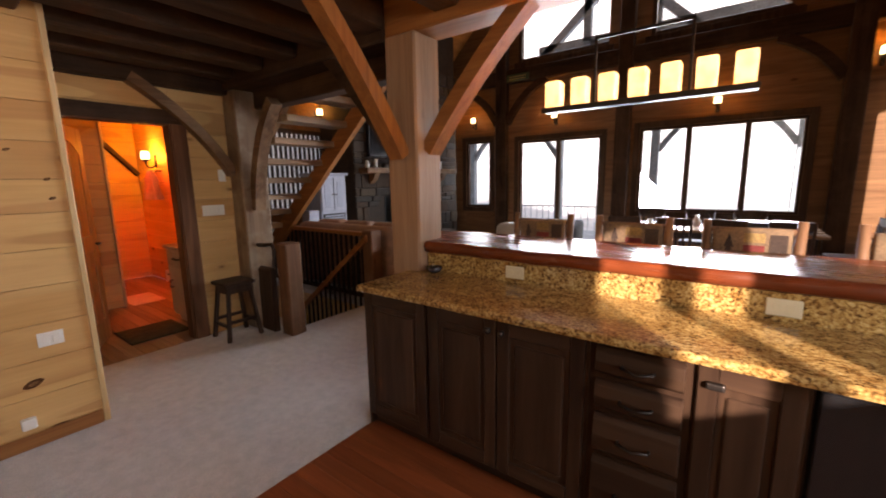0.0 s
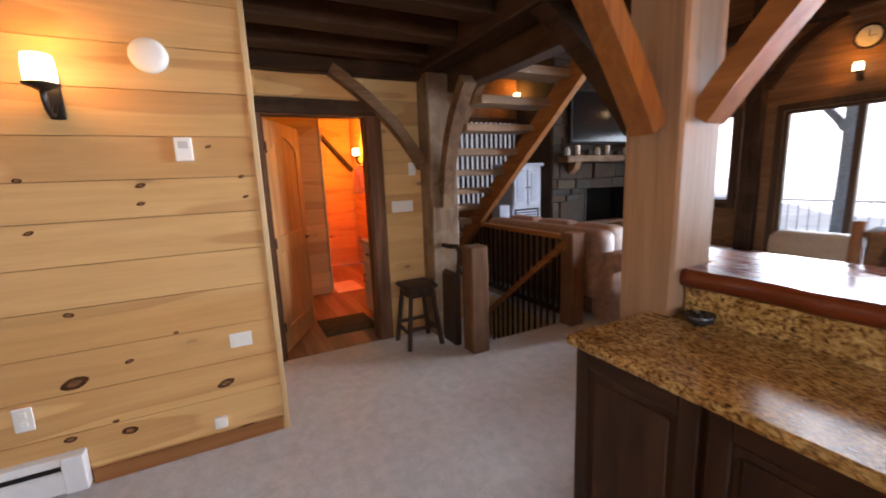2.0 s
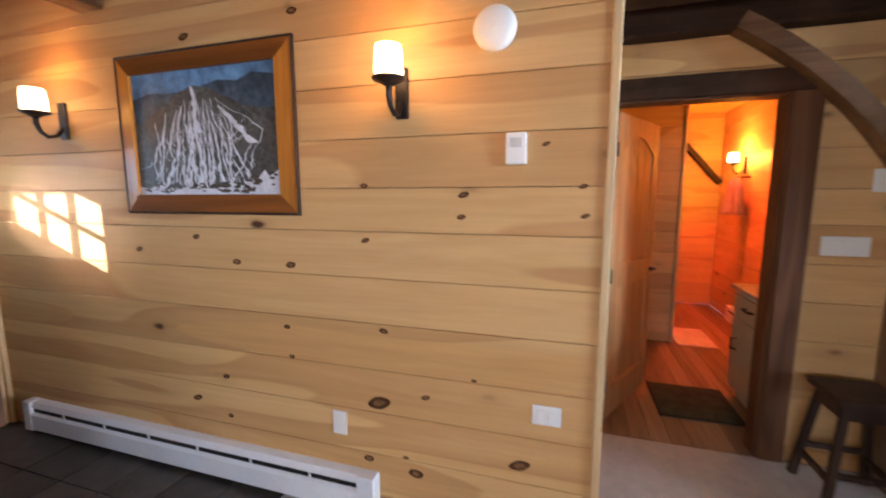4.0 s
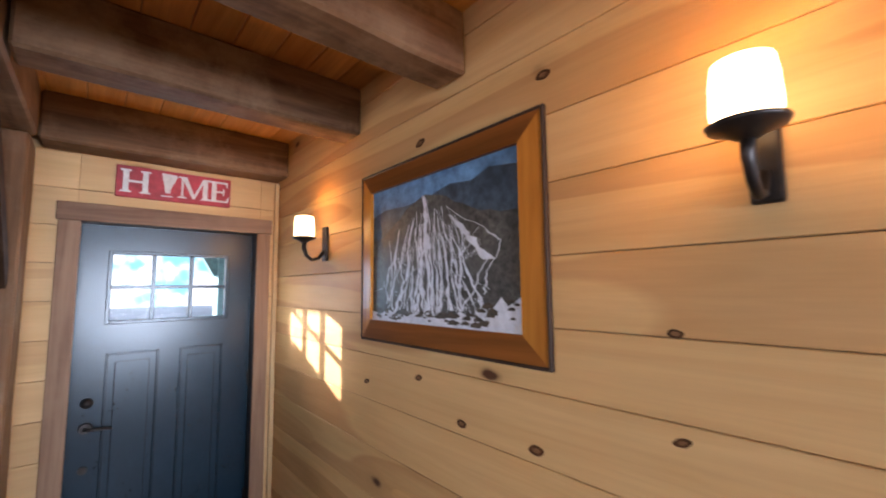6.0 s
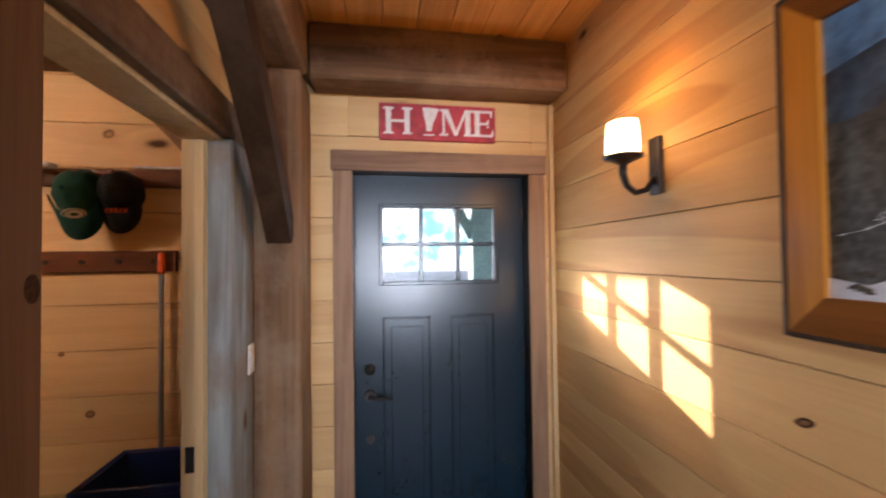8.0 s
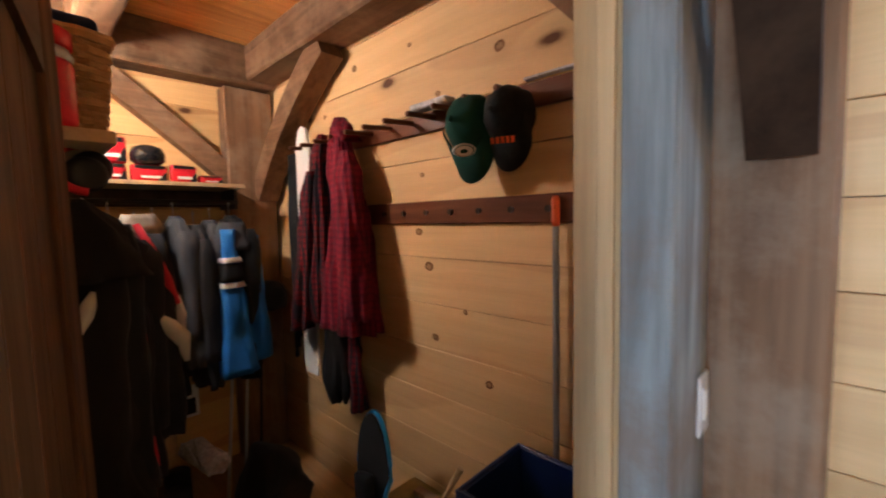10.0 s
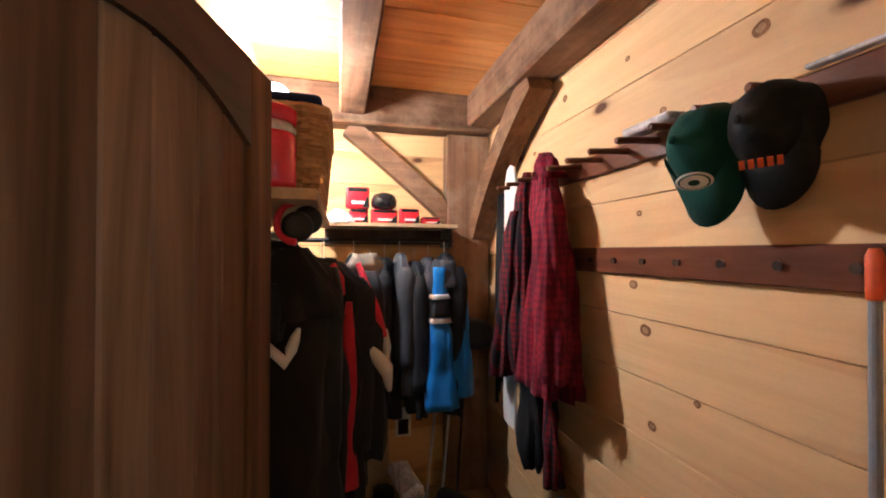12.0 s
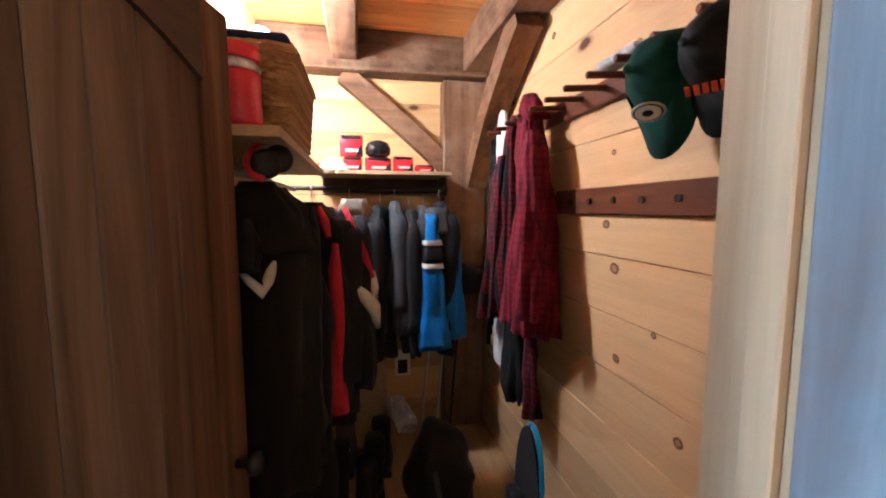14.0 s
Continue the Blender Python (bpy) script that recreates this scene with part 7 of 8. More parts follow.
sg = thing("green_sign", (-4.2, NY - 0.2, 3.6), "small dark green lettered board on the timber", "sign")
part("board", box(-4.50, -3.98, NY - 0.20, NY - 0.175, 3.64, 3.78, 0.003), plain("sign_green", (0.05, 0.08, 0.03), 0.6), sg)
for k in range(2):
    part("line", box(-4.44, -4.04, NY - 0.203, NY - 0.20, 3.67 + 0.05 * k, 3.69 + 0.05 * k), plain("sign_gold", (0.45, 0.33, 0.12), 0.5) if k == 0 else bpy.data.materials["sign_gold"], sg)

for x, y, z, w, mat, lab in ((0.10, 6.72, 0.766, 0.20, "dark_jacket", "dark blue jacket dropped on the dining table"), (0.52, 6.75, 0.766, 0.22, "dark_jacket", "glossy black bag lying on the dining table")):
    bmj = rough_up(rough_up(box(x - w, x + w, y - 0.12, y + 0.12, z, z + 0.14, 0.04, 3), 0.03, 7), 0.012, 22)
    solid("folded_jacket", bmj, bpy.data.materials.get(mat) or plain(mat, (0.02, 0.035, 0.06), 0.3, speck=0.3), lab, "clothing", smooth=True)
for x, y, h, mat in ((-1.15, 6.85, 0.10, MAT_W), (-0.95, 6.9, 0.14, STEEL), (-0.25, 6.85, 0.12, MAT_W), (-1.35, 6.8, 0.09, IRON)):
    solid("table_cup", lathe([(0.025, 0), (0.034, 0.01), (0.038, h), (0.033, h), (0.03, 0.012)], 16, (x, y, 0.767)), mat, "small cup on the dining table", "cup", "cups on the dining table", smooth=True)
# dining table and chairs by the window
TABLE_W = wood("table_wood", (0.30, 0.17, 0.09), (0.18, 0.09, 0.045), "x", 0.25, vary=0.1, coat=0.3)
dt = thing("dining_table", (-0.5, 7.0, 0), "long polished wooden dining table", "table")
part("tabletop", box(-1.75, 0.85, 6.5, 7.5, 0.725, 0.765, 0.01, 2), TABLE_W, dt)
for x in (-1.6, 0.7):
    for y in (6.62, 7.38):
        part("leg", box(x - 0.05, x + 0.05, y - 0.05, y + 0.05, 0, 0.725, 0.01), STOOL_W, dt)
part("apron", box(-1.55, 0.65, 6.6, 6.63, 0.63, 0.725), STOOL_W, dt)
dc = thing("dining_chair", (0, 0, 0), "black slat back dining chair", "chair", "chairs at the dining table")
for sx in (-1, 1):
    part("back_post", tube([(sx * 0.19, 0.19, 0), (sx * 0.19, 0.2, 0.45), (sx * 0.2, 0.27, 0.95)], 0.018), STOOL_W, dc, "", True)
    part("front_leg", rod((sx * 0.19, -0.19, 0), (sx * 0.19, -0.19, 0.44), 0.018), STOOL_W, dc)
part("seat", box(-0.22, 0.22, -0.22, 0.22, 0.44, 0.475, 0.012, 2), STOOL_W, dc)
part("top_rail", box(-0.215, 0.215, 0.25, 0.275, 0.86, 0.96, 0.008), STOOL_W, dc)
for k in range(4):
    part("slat", box(-0.13 + 0.08 * k, -0.10 + 0.08 * k, 0.22, 0.235, 0.475, 0.87), STOOL_W, dc)
spots = [(-1.35, 6.35, 180), (-0.75, 6.33, 184), (-0.15, 6.36, 177), (0.45, 6.34, 182), (-1.3, 7.68, 2), (-0.6, 7.7, -3), (0.1, 7.66, 4), (1.1, 7.0, -90)]
for k, (x, y, a) in enumerate(spots):
    m = Matrix.Translation((x, y, 0)) @ pose(0, 0, 0, 0, 0, a)
    if k == 0:
        dc.matrix_basis = m
    else:
        copy_thing(dc, m)
vase = solid("white_vase", lathe([(0.035, 0), (0.055, 0.03), (0.05, 0.09), (0.025, 0.14), (0.03, 0.17)], 20, (-0.55, 7.0, 0.766)), MAT_W, "small white vase on the dining table", "vase", smooth=True)
for x in (-1.3, -0.2, 0.4):
    solid("place_mat", box(x - 0.2, x + 0.2, 6.55, 6.85, 0.766, 0.772, 0.002), C_CHAR, "dark place mat on the table", "place mat", "place mats")
arm = thing("armchair", (-1.9, 4.6, 0), "grey armchair with a draped blanket", "armchair")
part("base", box(-2.35, -1.45, 4.2, 5.1, 0.05, 0.42, 0.06, 3), C_GREY, arm, "", True)
part("back", box(-2.35, -1.45, 4.15, 4.4, 0.3, 1.0, 0.08, 3), plain("grey_upholstery", (0.42, 0.41, 0.39), 0.9, sheen=0.3), arm, "", True)
part("armrest", box(-2.45, -2.25, 4.2, 5.1, 0.05, 0.62, 0.06, 3), C_GREY, arm, "", True)
part("armrest", box(-1.55, -1.35, 4.2, 5.1, 0.05, 0.62, 0.06, 3), C_GREY, arm, "", True)
part("blanket", rough_up(box(-1.85, -1.40, 4.10, 4.45, 0.75, 1.05, 0.06, 3), 0.03, 8), C_CHAR, arm, "rumpled dark blanket", True)

# fireplace
FX = -5.7
fp = thing("fireplace", (FX, 6.5, 0), "tall grey stone fireplace with a wooden mantel", "fireplace")
rs = random.Random(11)
STONES = [STONE, plain("fire_stone_tan", (0.085, 0.056, 0.030), 0.95, speck=0.45, scale=7, bump=0.6), plain("fire_stone_rust", (0.060, 0.030, 0.013), 0.95, speck=0.4, scale=8, bump=0.6), plain("fire_stone_grey", (0.045, 0.037, 0.030), 0.95, speck=0.4, scale=8, bump=0.6)]
part("core", box(-6.6, FX - 0.03, 5.0, 5.78, 0, 5.5), STONE, fp)
part("core", box(-6.6, FX - 0.03, 7.12, 8.2, 0, 5.5), STONE, fp)
part("core", box(-6.6, FX - 0.03, 5.78, 7.12, 1.22, 5.5), STONE, fp)
part("core", box(-6.6, FX - 0.03, 5.78, 7.12, 0, 0.45), STONE, fp)
z = 0.0
while z < 3.6:
    h = rs.choice((0.10, 0.15, 0.19, 0.26))
    y = 5.0 + rs.uniform(-0.1, 0)
    while y < 8.2:
        w = rs.uniform(0.14, 0.52)
        y0, y1 = max(y, 5.0), min(y + w, 8.2)
        if y1 - y0 > 0.06 and not (y1 > 5.78 and y0 < 7.12 and z + h > 0.45 and z < 1.22):
            part("stone", rough_up(box(FX - 0.04, FX + rs.uniform(-0.005, 0.03), y0 + 0.004, y1 - 0.004, z + 0.004, z + h - 0.004, 0.014, 2), 0.016, 5), rs.choice(STONES), fp)
        y += w
    z += h
part("firebox", box(-6.4, -6.36, 5.78, 7.12, 0.45, 1.22), C_BLACK, fp, "sooty black firebox")
for y0, y1 in ((5.75, 5.781), (7.119, 7.15)):
    part("firebox_side", box(-6.4, FX - 0.02, y0, y1, 0.45, 1.22), C_BLACK, fp)
part("firebox_floor", box(-6.4, FX - 0.02, 5.78, 7.12, 0.44, 0.455), C_BLACK, fp)
part("mantel", timber(FX - 0.02, FX + 0.24, 5.1, 7.9, 1.66, 1.76), TIM_Y, fp, "thick wooden mantel shelf")
for y in (5.4, 7.5):
    part("corbel", prism([(FX - 0.02, 1.66), (FX + 0.18, 1.66), (FX + 0.12, 1.55), (FX - 0.02, 1.45)], "y", y - 0.06, y + 0.06), TIM_Y, fp)
part("hearth", box(FX - 0.03, FX + 0.4, 5.3, 7.6, 0, 0.40, 0.01), STONE, fp)
for k in range(4):
    solid("fire_log", rod((-6.0 + 0.06 * k, 6.1, 0.52 + 0.07 * (k % 2)), (-5.95 + 0.05 * k, 6.8, 0.52 + 0.07 * (k % 2)), 0.05), LOG, "split log stacked in the firebox", "log", "logs in the firebox")
tv = thing("television", (FX, 6.25, 2.4), "large dark flat television over the mantel", "television")
part("body", box(FX + 0.02, FX + 0.09, 5.30, 7.25, 1.96, 2.78, 0.01), BLACK, tv)
part("screen", box(FX + 0.09, FX + 0.094, 5.33, 7.22, 1.99, 2.75), plain("screen_glass", (0.008, 0.009, 0.011), 0.12, speck=0.02, bump=0), tv, "glossy black screen")
for k in range(11):
    y = 5.2 + 0.22 * k
    kind = k % 3
    prof = ([(0.04, 0), (0.045, 0.02), (0.04, 0.10), (0.02, 0.13)], [(0.035, 0), (0.035, 0.14), (0.03, 0.16)], [(0.05, 0), (0.055, 0.05), (0.03, 0.09)])[kind]
    solid("mantel_ornament", lathe(prof, 14, (FX + 0.12, y, 1.763)), (plain("jar_glass", (0.5, 0.48, 0.42), 0.15), MAT_W, IRON)[kind] if k < 3 else (bpy.data.materials["jar_glass"], MAT_W, IRON)[kind], ("pale glass jar on the mantel", "white candle jar on the mantel", "dark metal pot on the mantel")[kind], "ornament", "ornaments on the mantel", smooth=True)

# white painted hutch
HUTCH = plain("hutch_paint", (0.24, 0.26, 0.33), 0.45, speck=0.15, scale=12)
hu = thing("hutch", (-6.0, 4.55, 0), "pale painted hutch with panelled doors", "cabinet")
part("body", box(-6.25, -5.78, 4.28, 4.84, 0, 1.62, 0.006), HUTCH, hu)
part("cornice", box(-6.28, -5.74, 4.24, 4.88, 1.62, 1.67, 0.01), HUTCH, hu)
for y0, y1 in ((4.30, 4.555), (4.565, 4.82)):
    d = part("door", box(-5.78, -5.76, y0, y1, 1.02, 1.58, 0.004), HUTCH, hu)
    part("panel", box(-5.765, -5.755, y0 + 0.06, y1 - 0.06, 1.08, 1.52, 0.004), plain("hutch_panel", (0.20, 0.22, 0.29), 0.5) if y0 < 4.4 else bpy.data.materials["hutch_panel"], d)
    part("knob", rod((-5.76, (y1 - 0.03 if y0 < 4.4 else y0 + 0.03), 1.3), (-5.735, (y1 - 0.03 if y0 < 4.4 else y0 + 0.03), 1.3), 0.012), IRON, d)
# black plate on the solid front: the inner shade of a niche is painted
part("niche", box(-5.79, -5.775, 4.32, 4.80, 0.78, 0.97), C_BLACK, hu, "black plate painting the shade of an open niche")
for k in range(4):
    part("stored_disc", box(-5.777, -5.765, 4.36, 4.76, 0.80 + 0.04 * k, 0.82 + 0.04 * k), HUTCH, hu)
part("drawer", box(-5.78, -5.76, 4.31, 4.81, 0.10, 0.74, 0.004), HUTCH, hu)
solid("white_box", box(-5.95, -5.75, 4.02, 4.22, 0, 1.05, 0.01), HUTCH, "pale narrow cabinet beside the hutch", "cabinet")

# sofa
LEATHER = plain("tan_leather", (0.34, 0.185, 0.12), 0.5, speck=0.3, scale=14, bump=0.15)
so = thing("sofa", (-4.3, 4.0, 0), "worn tan leather sofa with rounded arms", "sofa")
part("base", box(-5.35, -3.36, 3.62, 4.45, 0.04, 0.42, 0.04, 3), LEATHER, so, "", True)
part("back", box(-5.35, -3.40, 3.50, 3.78, 0.25, 0.94, 0.10, 4), LEATHER, so, "", True)
for k in range(3):
    x0 = -5.15 + 0.58 * k
    part("back_cushion", box(x0, x0 + 0.56, 3.68, 3.95, 0.42, 0.97, 0.09, 4), LEATHER, so, "", True)
    part("seat_cushion", box(x0, x0 + 0.56, 3.80, 4.48, 0.38, 0.54, 0.06, 3), LEATHER, so, "", True)
for x0, x1 in ((-5.42, -5.18), (-3.52, -3.28)):
    part("armrest", box(x0, x1, 3.55, 4.50, 0.04, 0.60, 0.04, 2), LEATHER, so, "", True)
    part("arm_roll", rod(((x0 + x1) / 2, 3.58, 0.60), ((x0 + x1) / 2, 4.52, 0.60), 0.13, None, 20), LEATHER, so, "", True)

trunk = thing("wooden_chest", (-2.87, 3.92, 0), "low reddish brown wooden chest beside the sofa", "chest")
part("body", box(-3.12, -2.62, 3.66, 4.18, 0.0, 0.385, 0.006), TRIM_DZ, trunk)
part("lid", box(-3.14, -2.60, 3.64, 4.20, 0.387, 0.425, 0.008, 2), TRIM_DZ, trunk)

# ---- stairs ----
NEWEL = wood("newel_wood", (0.20, 0.095, 0.05), (0.11, 0.05, 0.027), "z", 0.45, knots=0.2, stain=0.25, stain_col=(0.24, 0.15, 0.10), vary=0.15)
for x0, y0 in ((-3.655, 2.145), (-3.685, 3.285)):
    nw = thing("newel_post", (x0 + 0.085, y0 + 0.085, 0), "square brown timber newel post", "post", "stair newels")
    part("post", timber(x0, x0 + 0.17, y0, y0 + 0.17, 0, 0.93, 0.012, 0.003), NEWEL, nw)
gd = thing("stair_guard", (-4.8, 3.37, 0), "wooden guard rail with dark square balusters", "railing")
part("top_rail", box(-6.3, -3.68, 3.33, 3.42, 0.845, 0.895, 0.008), FIR_X, gd, "orange brown handrail")
part("bottom_rail", box(-6.3, -3.68, 3.35, 3.40, 0.06, 0.10), TIM_DX, gd)
for k in range(25):
    x = -3.78 - 0.10 * k
    part("baluster", box(x - 0.012, x + 0.012, 3.363, 3.387, 0.10, 0.845), IRON, gd)
hr = thing("stair_handrail", (-4.3, 3.28, 0), "sloping handrail over dark balusters of the stairs down", "railing")
part("rail", prism([(-3.58, 0.80), (-3.58, 0.88), (-5.6, -0.72), (-5.6, -0.80)], "y", 3.24, 3.30), FIR_X, hr)
for k in range(18):
    x = -3.74 - 0.10 * k
    z = 0.80 - 0.79 * (-3.58 - x)
    part("baluster", box(x - 0.011, x + 0.011, 3.26, 3.282, z - 0.85, z), IRON, hr)
lower = thing("lower_stairs", (-4.6, 2.9, -1), "wooden stairs going down to the basement", "stairs")
for k in range(9):
    x, z = -3.70 - 0.26 * k, -0.19 * (k + 1)
    part("tread", box(x - 0.29, x, 2.44, 3.32, z - 0.035, z, 0.006), TREAD_W, lower)
    part("riser", box(x - 0.02, x - 0.001, 2.44, 3.32, z, z + 0.155), TREAD_W, lower)
part("wall", box(-3.69, -3.671, 2.42, 3.34, -1.8, -0.062), BACKING, lower)
solid("wall_stairwell", box(-6.4, -3.67, 3.345, 3.36, -2.4, -0.062), PINE_X, "pine boarded stairwell wall", "wall", kind=STRUCT)
solid("floor_basement", box(-7.5, -3.5, 2.3, 3.4, -2.5, -2.4), CARPET, "basement floor below the stairs", "floor", kind=STRUCT)

up = thing("upper_stairs", (-4.6, 2.9, 0), "open tread timber stairs up to the loft", "stairs")


def stair_x(z):
    return -4.50 + (z - 1.69) * 1.2


for y0, y1, a, b in ((2.48, 2.55, -0.26, -0.05), (3.28, 3.35, -0.02, 0.30)):
    part("stringer", prism([(stair_x(0.0) + a, 0.0), (stair_x(2.72) + a, 2.72), (stair_x(2.72) + b, 2.72), (stair_x(0.0) + b, 0.0)], "y", y0, y1), FIR_X if y0 > 3 else TIM_X, up, "sloping timber stringer")
for k in range(13):
    z = 0.105 + 0.21 * k
    part("tread", box(stair_x(z) - 0.20, stair_x(z) + 0.06, 2.49, 3.279, z - 0.07, z, 0.008), TREAD_W, up)
beam("stair_post", timber(-4.25, -4.02, 2.065, 2.345, 0, 2.4), wood("pale_post", (0.20, 0.12, 0.07), (0.11, 0.06, 0.035), "z", 0.45, knots=0.3, stain=0.4, stain_col=(0.34, 0.27, 0.19)), "weathered timber post at the stairs")
beam("knee_brace", brace((-4.01, 1.24), (-3.56, 2.25), (-3.93, 1.90), "y", 2.15, 2.26, 0.10), TIM_X, "curved brown brace from the stair post")
beam("knee_brace", brace((2.07, 1.60), (1.28, 2.40), (1.80, 2.08), "x", -4.24, -4.13, 0.085), TIM_Y, "curved brown brace over the bathroom wall")
bw = thing("blind_window", (-6.5, 3.5, 1.2), "bright window behind dark upright slats", "window")
part("frame", box(-6.599, -6.57, 3.50, 5.0, 0.95, 2.45, 0.004), FRAME_W, bw)
# glowing plate on the solid wall stands in for daylight through a pane
part("daylight", box(-6.569, -6.566, 3.58, 4.92, 1.03, 2.37), glow("window_daylight", (0.62, 0.82, 1.0), 0.26), bw, "bright pane")
for k in range(14):
    part("slat", box(-6.555, -6.545, 3.60 + 0.095 * k, 3.655 + 0.095 * k, 1.03, 2.37), STOOL_W, bw, "dark upright slat")
sconce(4.90, 2.70, -6.599, 1, "x", 6)

# stool, dark board and fittings by the bathroom
st = thing("wooden_stool", (-3.98, 1.86, 0), "small dark wooden stool with splayed legs", "stool")
SX, SYY = -4.0, 1.87
part("seat", box(SX - 0.15, SX + 0.15, SYY - 0.15, SYY + 0.15, 0.535, 0.57, 0.01, 2), STOOL_W, st)
for sx in (-1, 1):
    for sy in (-1, 1):
        a, b = (SX + sx * 0.15, SYY + sy * 0.16, 0.0), (SX + sx * 0.10, SYY + sy * 0.10, 0.536)
        part("leg", rod(a, b, 0.024, 0.022, 4), STOOL_W, st)
for sx in (-1, 1):
    part("stretcher", box(SX + sx * 0.135 - 0.012, SX + sx * 0.135 + 0.012, SYY - 0.14, SYY + 0.14, 0.17, 0.20, 0.003), STOOL_W, st)
    part("apron", box(SX + sx * 0.11 - 0.008, SX + sx * 0.11 + 0.008, SYY - 0.11, SYY + 0.11, 0.46, 0.535), STOOL_W, st)
for sy in (-1, 1):
    part("stretcher", box(SX - 0.14, SX + 0.14, SYY + sy * 0.14 - 0.012, SYY + sy * 0.14 + 0.012, 0.13, 0.16, 0.003), STOOL_W, st)
    part("apron", box(SX - 0.11, SX + 0.11, SYY + sy * 0.11 - 0.008, SYY + sy * 0.11 + 0.008, 0.46, 0.535), STOOL_W, st)
bd = thing("stair_gate", (-3.85, 2.2, 0), "dark wooden stair gate beside the newel", "gate")
part("board", prism([(2.075, 0.03), (2.14, 0.03), (2.142, 0.66), (2.115, 0.69), (2.08, 0.66)], "x", -3.90, -3.67, 0.006), STOOL_W, bd)
part("rail", tube([(-4.02, 2.17, 0.88), (-3.85, 2.15, 0.89), (-3.72, 2.15, 0.91), (-3.69, 2.15, 0.86), (-3.70, 2.14, 0.68)], 0.02), STOOL_W, bd, "bent dark rail", True)
wall_plate("wall_switch", 1.985, 1.59, 0.035, 0.058, "white wall switch beside the bathroom", ((0, 0, 0.012, 0.03),), BX)
wall_plate("wall_panel", 1.87, 1.25, 0.105, 0.052, "cream four gang switch plate", ((-0.06, 0, 0.012, 0.03), (-0.02, 0, 0.012, 0.03), (0.02, 0, 0.012, 0.03), (0.06, 0, 0.012, 0.03)), BX)

# ---- bathroom ----
frame_3 = thing("door_frame_3", (BX, 1.15, 0), "dark brown wooden casing of the bathroom door", "door frame", kind=STRUCT)
part("casing", box(BX + 0.001, BX + 0.03, 0.60, 0.725, 0, 2.05, 0.004), TRIM_DZ, frame_3)
part("casing", box(BX + 0.001, BX + 0.03, 1.575, 1.70, 0, 2.05, 0.004), TRIM_DZ, frame_3)
part("head_casing", box(BX + 0.001, BX + 0.034, 0.58, 1.72, 2.051, 2.17, 0.004), TIM_DY, frame_3)
part("jamb", box(BX - 0.125, BX + 0.003, 1.56, 1.579, 0, 2.06), TRIM_DZ, frame_3)
part("jamb", box(BX - 0.125, BX + 0.003, 0.721, 0.74, 0, 2.06), TRIM_DZ, frame_3)
part("jamb", box(BX - 0.125, BX + 0.003, 0.741, 1.559, 2.04, 2.059), TRIM_DZ, frame_3)
bdoor = thing("door_3", (BX - 0.12, 0.745, 0), "open brown wooden door with an arched panel", "door", kind=STRUCT)
DM = Matrix.Translation((BX - 0.125, 0.755, 0)) @ pose(0, 0, 0, 0, 0, 180 - 27)
HONEY = wood("honey_door_z", (0.58, 0.32, 0.13), (0.42, 0.21, 0.08), "z", 0.36, vary=0.1)


def dpart(name, bm, mat, label=""):
    bm.transform(DM)
    return part(name, bm, mat, bdoor, label)


# the door's own frame: x from the hinge to the latch, its room face at y = 0
dpart("stile", box(0, 0.11, 0, 0.04, 0.01, 2.03, 0.003), HONEY)
dpart("stile", box(0.69, 0.80, 0, 0.04, 0.01, 2.03, 0.003), HONEY)
dpart("bottom_rail", box(0.111, 0.689, 0, 0.04, 0.01, 0.22, 0.003), HONEY)
dpart("lock_rail", box(0.111, 0.689, 0, 0.04, 0.90, 1.05, 0.003), HONEY)
dpart("arched_rail", prism([(0.111, 2.03), (0.689, 2.03), (0.689, 1.80)] + [(0.689 - 0.578 * i / 10, 1.80 + 0.11 * math.sin(math.pi * i / 10)) for i in range(1, 10)] + [(0.111, 1.80)], "y", 0, 0.04), HONEY)
for k in range(4):
    x0 = 0.111 + 0.1445 * k
    dpart("plank", box(x0 + 0.001, x0 + 0.1435, 0.012, 0.028, 0.22, 0.90, 0.003), HONEY)
    dpart("plank", box(x0 + 0.001, x0 + 0.1435, 0.012, 0.028, 1.05, 1.93, 0.003), HONEY)
for y in (-0.04, 0.05):
    dpart("lever", tube([(0.74, 0.02, 0.96), (0.74, y, 0.96), (0.65, y, 0.96)], 0.009), IRON, "dark lever handle")
for z in (0.25, 1.0, 1.8):
    dpart("hinge", rod((0.0, -0.004, z - 0.045), (0.0, -0.004, z + 0.045), 0.007), BLACK)

VAN = plain("vanity_cream", (0.55, 0.50, 0.38), 0.45, speck=0.12)
va = thing("bath_vanity", (-4.78, 2.0, 0), "cream painted bathroom vanity with dark pulls", "vanity")
part("body", box(-5.09, -4.49, 1.70, 2.40, 0.08, 0.83, 0.004), VAN, va)
part("plinth", box(-5.07, -4.51, 1.75, 2.40, 0, 0.08), VAN, va)
part("counter", box(-5.12, -4.46, 1.67, 2.41, 0.831, 0.862, 0.006), plain("marble_top", (0.72, 0.64, 0.52), 0.2, speck=0.2), va, "pale stone top")
part("drawer", box(-5.06, -4.52, 1.685, 1.70, 0.66, 0.80, 0.004), VAN, va)
part("door", box(-5.06, -4.52, 1.685, 1.70, 0.12, 0.63, 0.004), VAN, va)
part("pull", tube([(-4.85, 1.685, 0.73), (-4.84, 1.655, 0.73), (-4.74, 1.655, 0.73), (-4.73, 1.685, 0.73)], 0.008), IRON, va)
part("pull", tube([(-4.97, 1.685, 0.48), (-4.97, 1.655, 0.48), (-4.97, 1.655, 0.40), (-4.97, 1.685, 0.40)], 0.008), IRON, va)
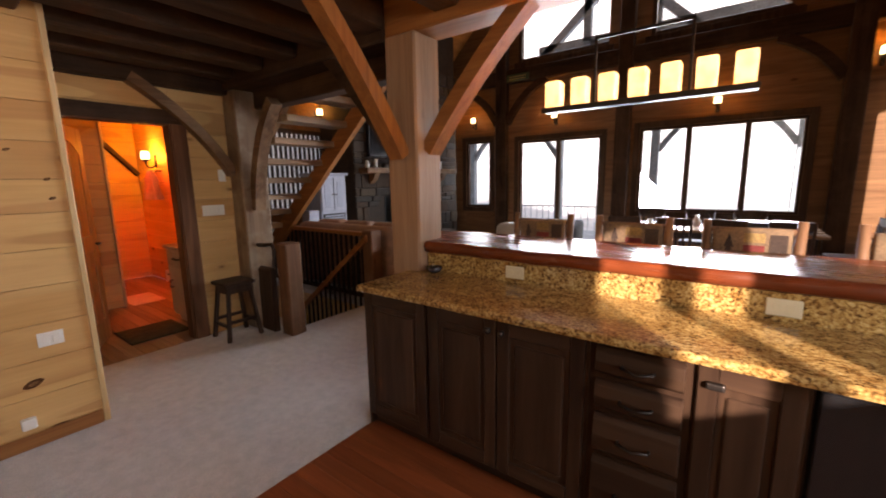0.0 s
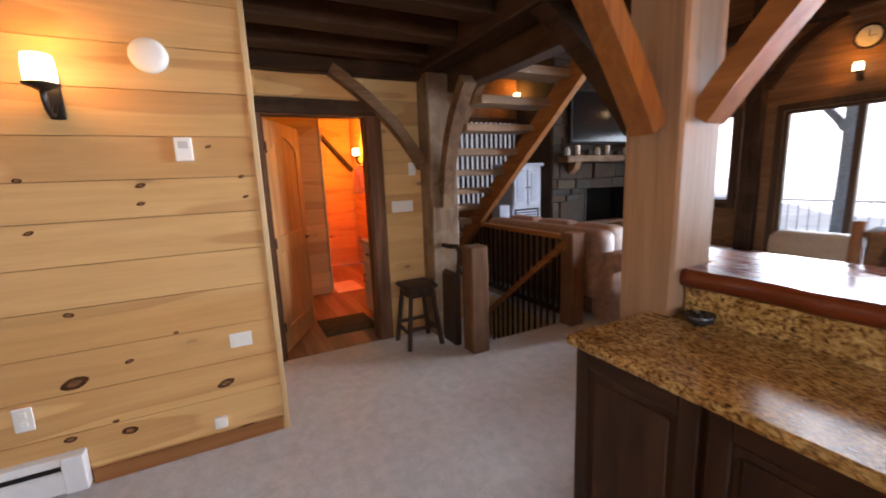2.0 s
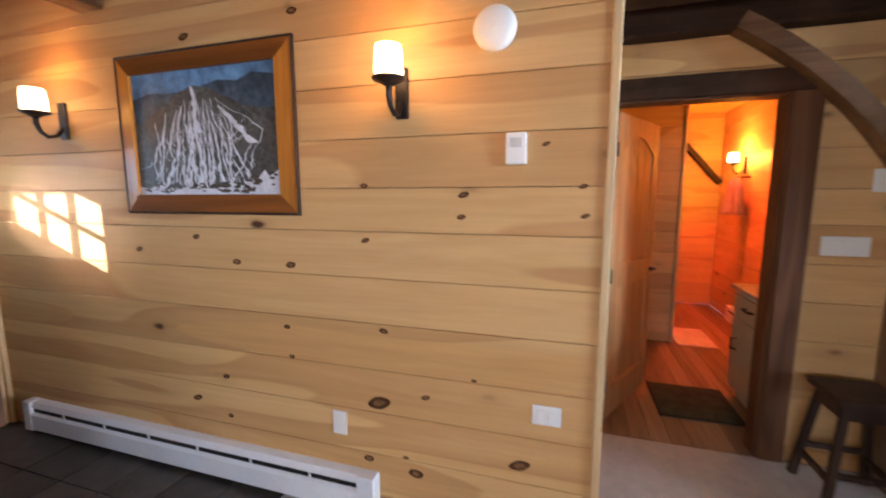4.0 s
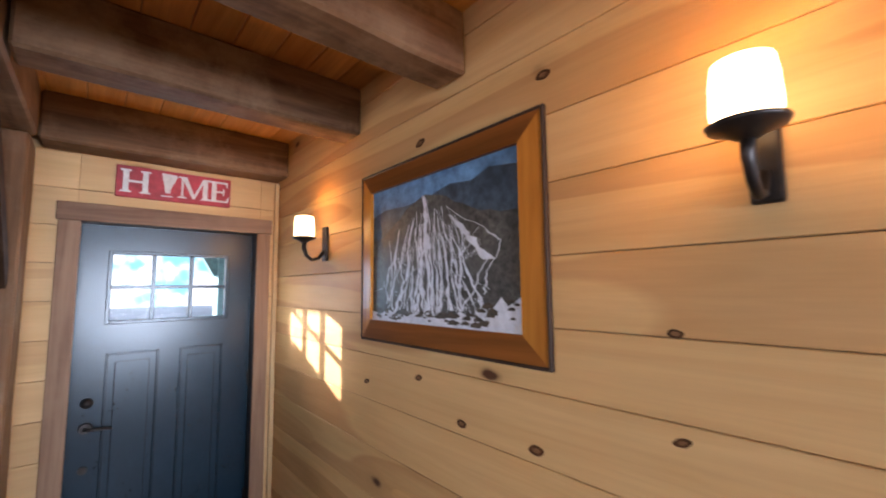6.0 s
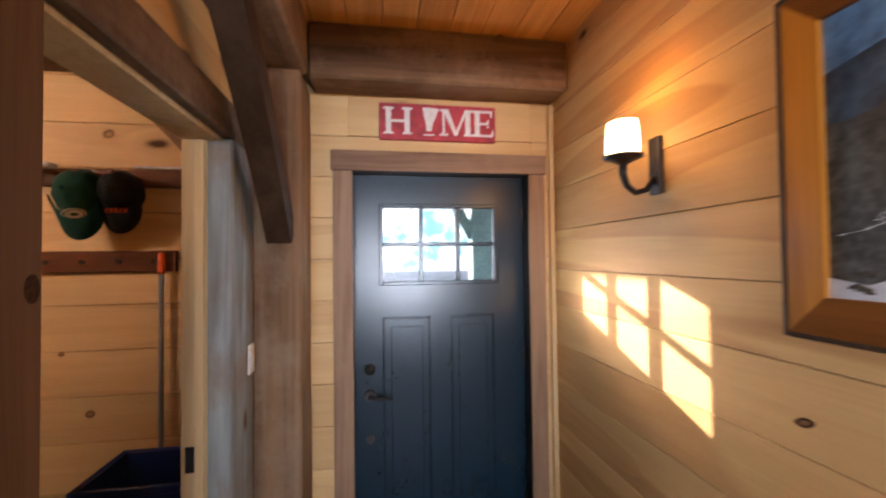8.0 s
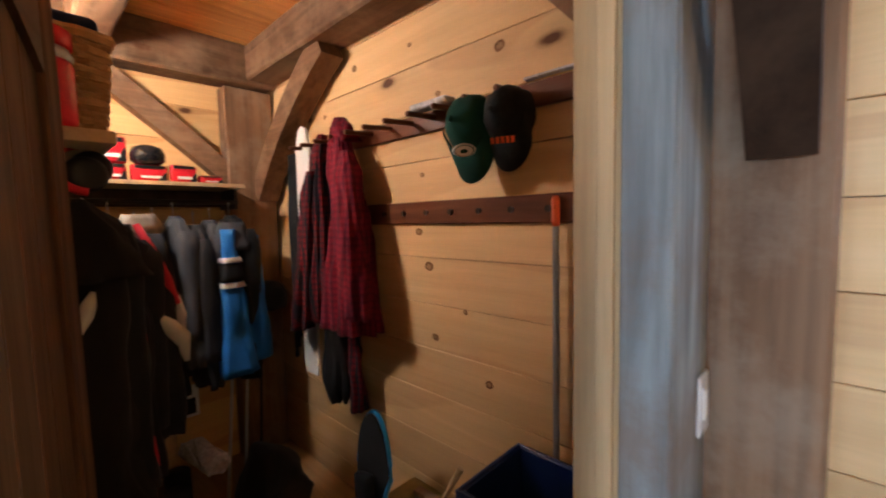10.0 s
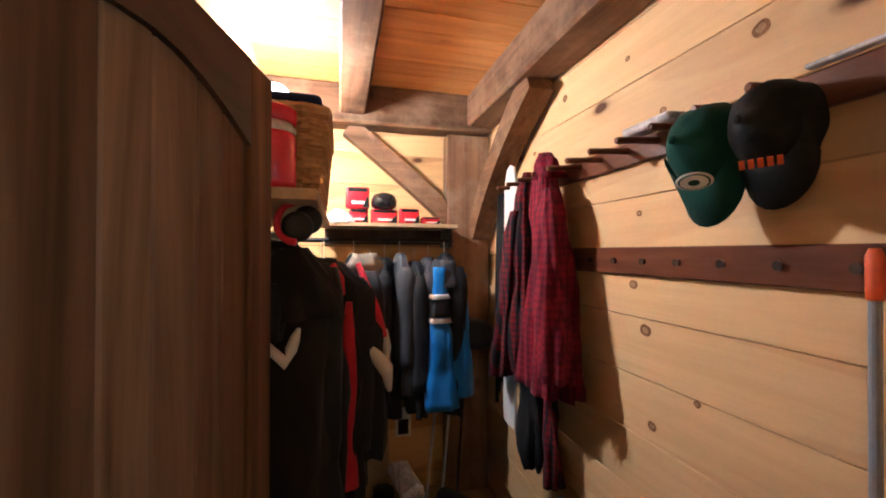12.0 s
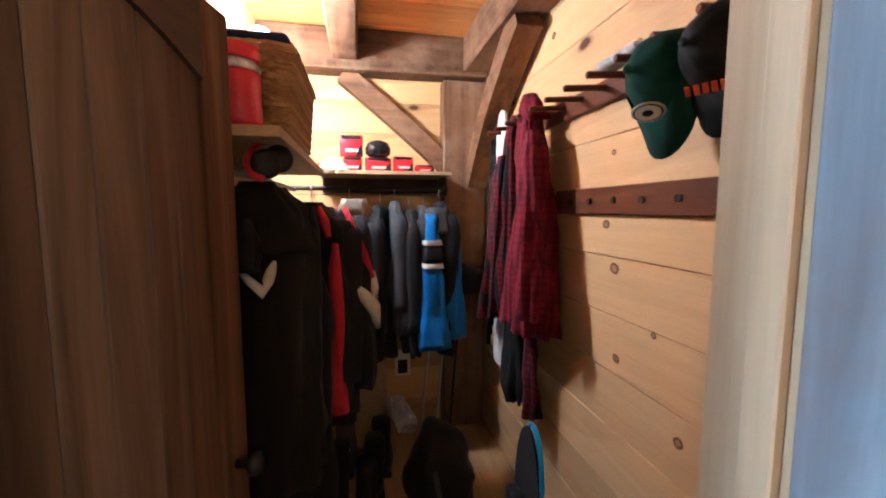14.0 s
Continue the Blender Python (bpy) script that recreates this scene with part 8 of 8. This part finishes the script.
mat_ = thing("bath_mat", (-4.85, 1.4, 0), "dark green bath mat on the floor", "mat")
part("mat_body", rough_up(box(-5.10, -4.58, 1.14, 1.66, 0.001, 0.016, 0.006), 0.002, 12), plain("mat_green", (0.055, 0.085, 0.05), 0.95, speck=0.5, scale=120, bump=0.5), mat_)
part("binding", box(-5.11, -4.57, 1.135, 1.15, 0.001, 0.014, 0.004), C_BLACK, mat_)
# unseen sconce added over the vanity to light the open door and near wall
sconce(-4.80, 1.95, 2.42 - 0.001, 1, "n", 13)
sconce(-7.18, 1.86, 2.42 - 0.001, 1, "n", 22)
rb2 = thing("hanging_towel", (-7.03, 2.27, 1.3), "pinkish grey towel hanging from a hook", "towel")
part("cloth", drape(steps(1.72, 1.30, ((0, 0.03, 0.02), (0.3, 0.10, 0.05), (1, 0.14, 0.055)), 10), 20, (-7.03, 2.27, 0), 6, 0.02, 36, 3), cloth("towel_pink", (0.45, 0.32, 0.32)), rb2, "", True)
part("hook", rod((-7.03, 2.42, 1.72), (-7.03, 2.27, 1.72), 0.01), IRON, rb2)
beam("bath_brace", brace((2.40, 1.68), (1.90, 2.27), (2.15, 1.98), "x", -7.995, -7.90, 0.06), TIM_DY, "dark slanting timber in the bathroom")
# thin pale slab marking a pale patch of the bathroom floor
solid("bath_mat_red", box(-6.70, -6.12, 1.60, 1.96, 0.001, 0.012, 0.004), C_WHITE, "pale flat patch on the bathroom floor", "rug")
heat2 = thing("baseboard_heater", (-6.6, 2.38, 0), "white bathroom baseboard heater", "heater")
part("body", box(-7.2, -5.9, 2.35, 2.419, 0.02, 0.20, 0.006), HEATER, heat2)
# black strip on the solid face paints the shade inside an air slot
part("slot", box(-7.1, -6.0, 2.345, 2.35, 0.14, 0.16), C_BLACK, heat2)
hl = thing("heat_lamp", (-6.85, 1.98, 2.60), "round red ceiling heat lamp", "ceiling lamp")
part("ring", rod((-6.85, 1.98, 2.599), (-6.85, 1.98, 2.58), 0.10, None, 24), MAT_W, hl)
part("bulb", rod((-6.85, 1.98, 2.58), (-6.85, 1.98, 2.57), 0.075, None, 24), glow("heat_red", (1.0, 0.12, 0.03), 10), hl, "glowing red bulb")
lamp("heat_lamp_light", "SPOT", look((-6.85, 1.98, 2.56), (-6.85, 1.98, 0)), 120, (1.0, 0.10, 0.03), soft=0.07).data.spot_size = radians(84)
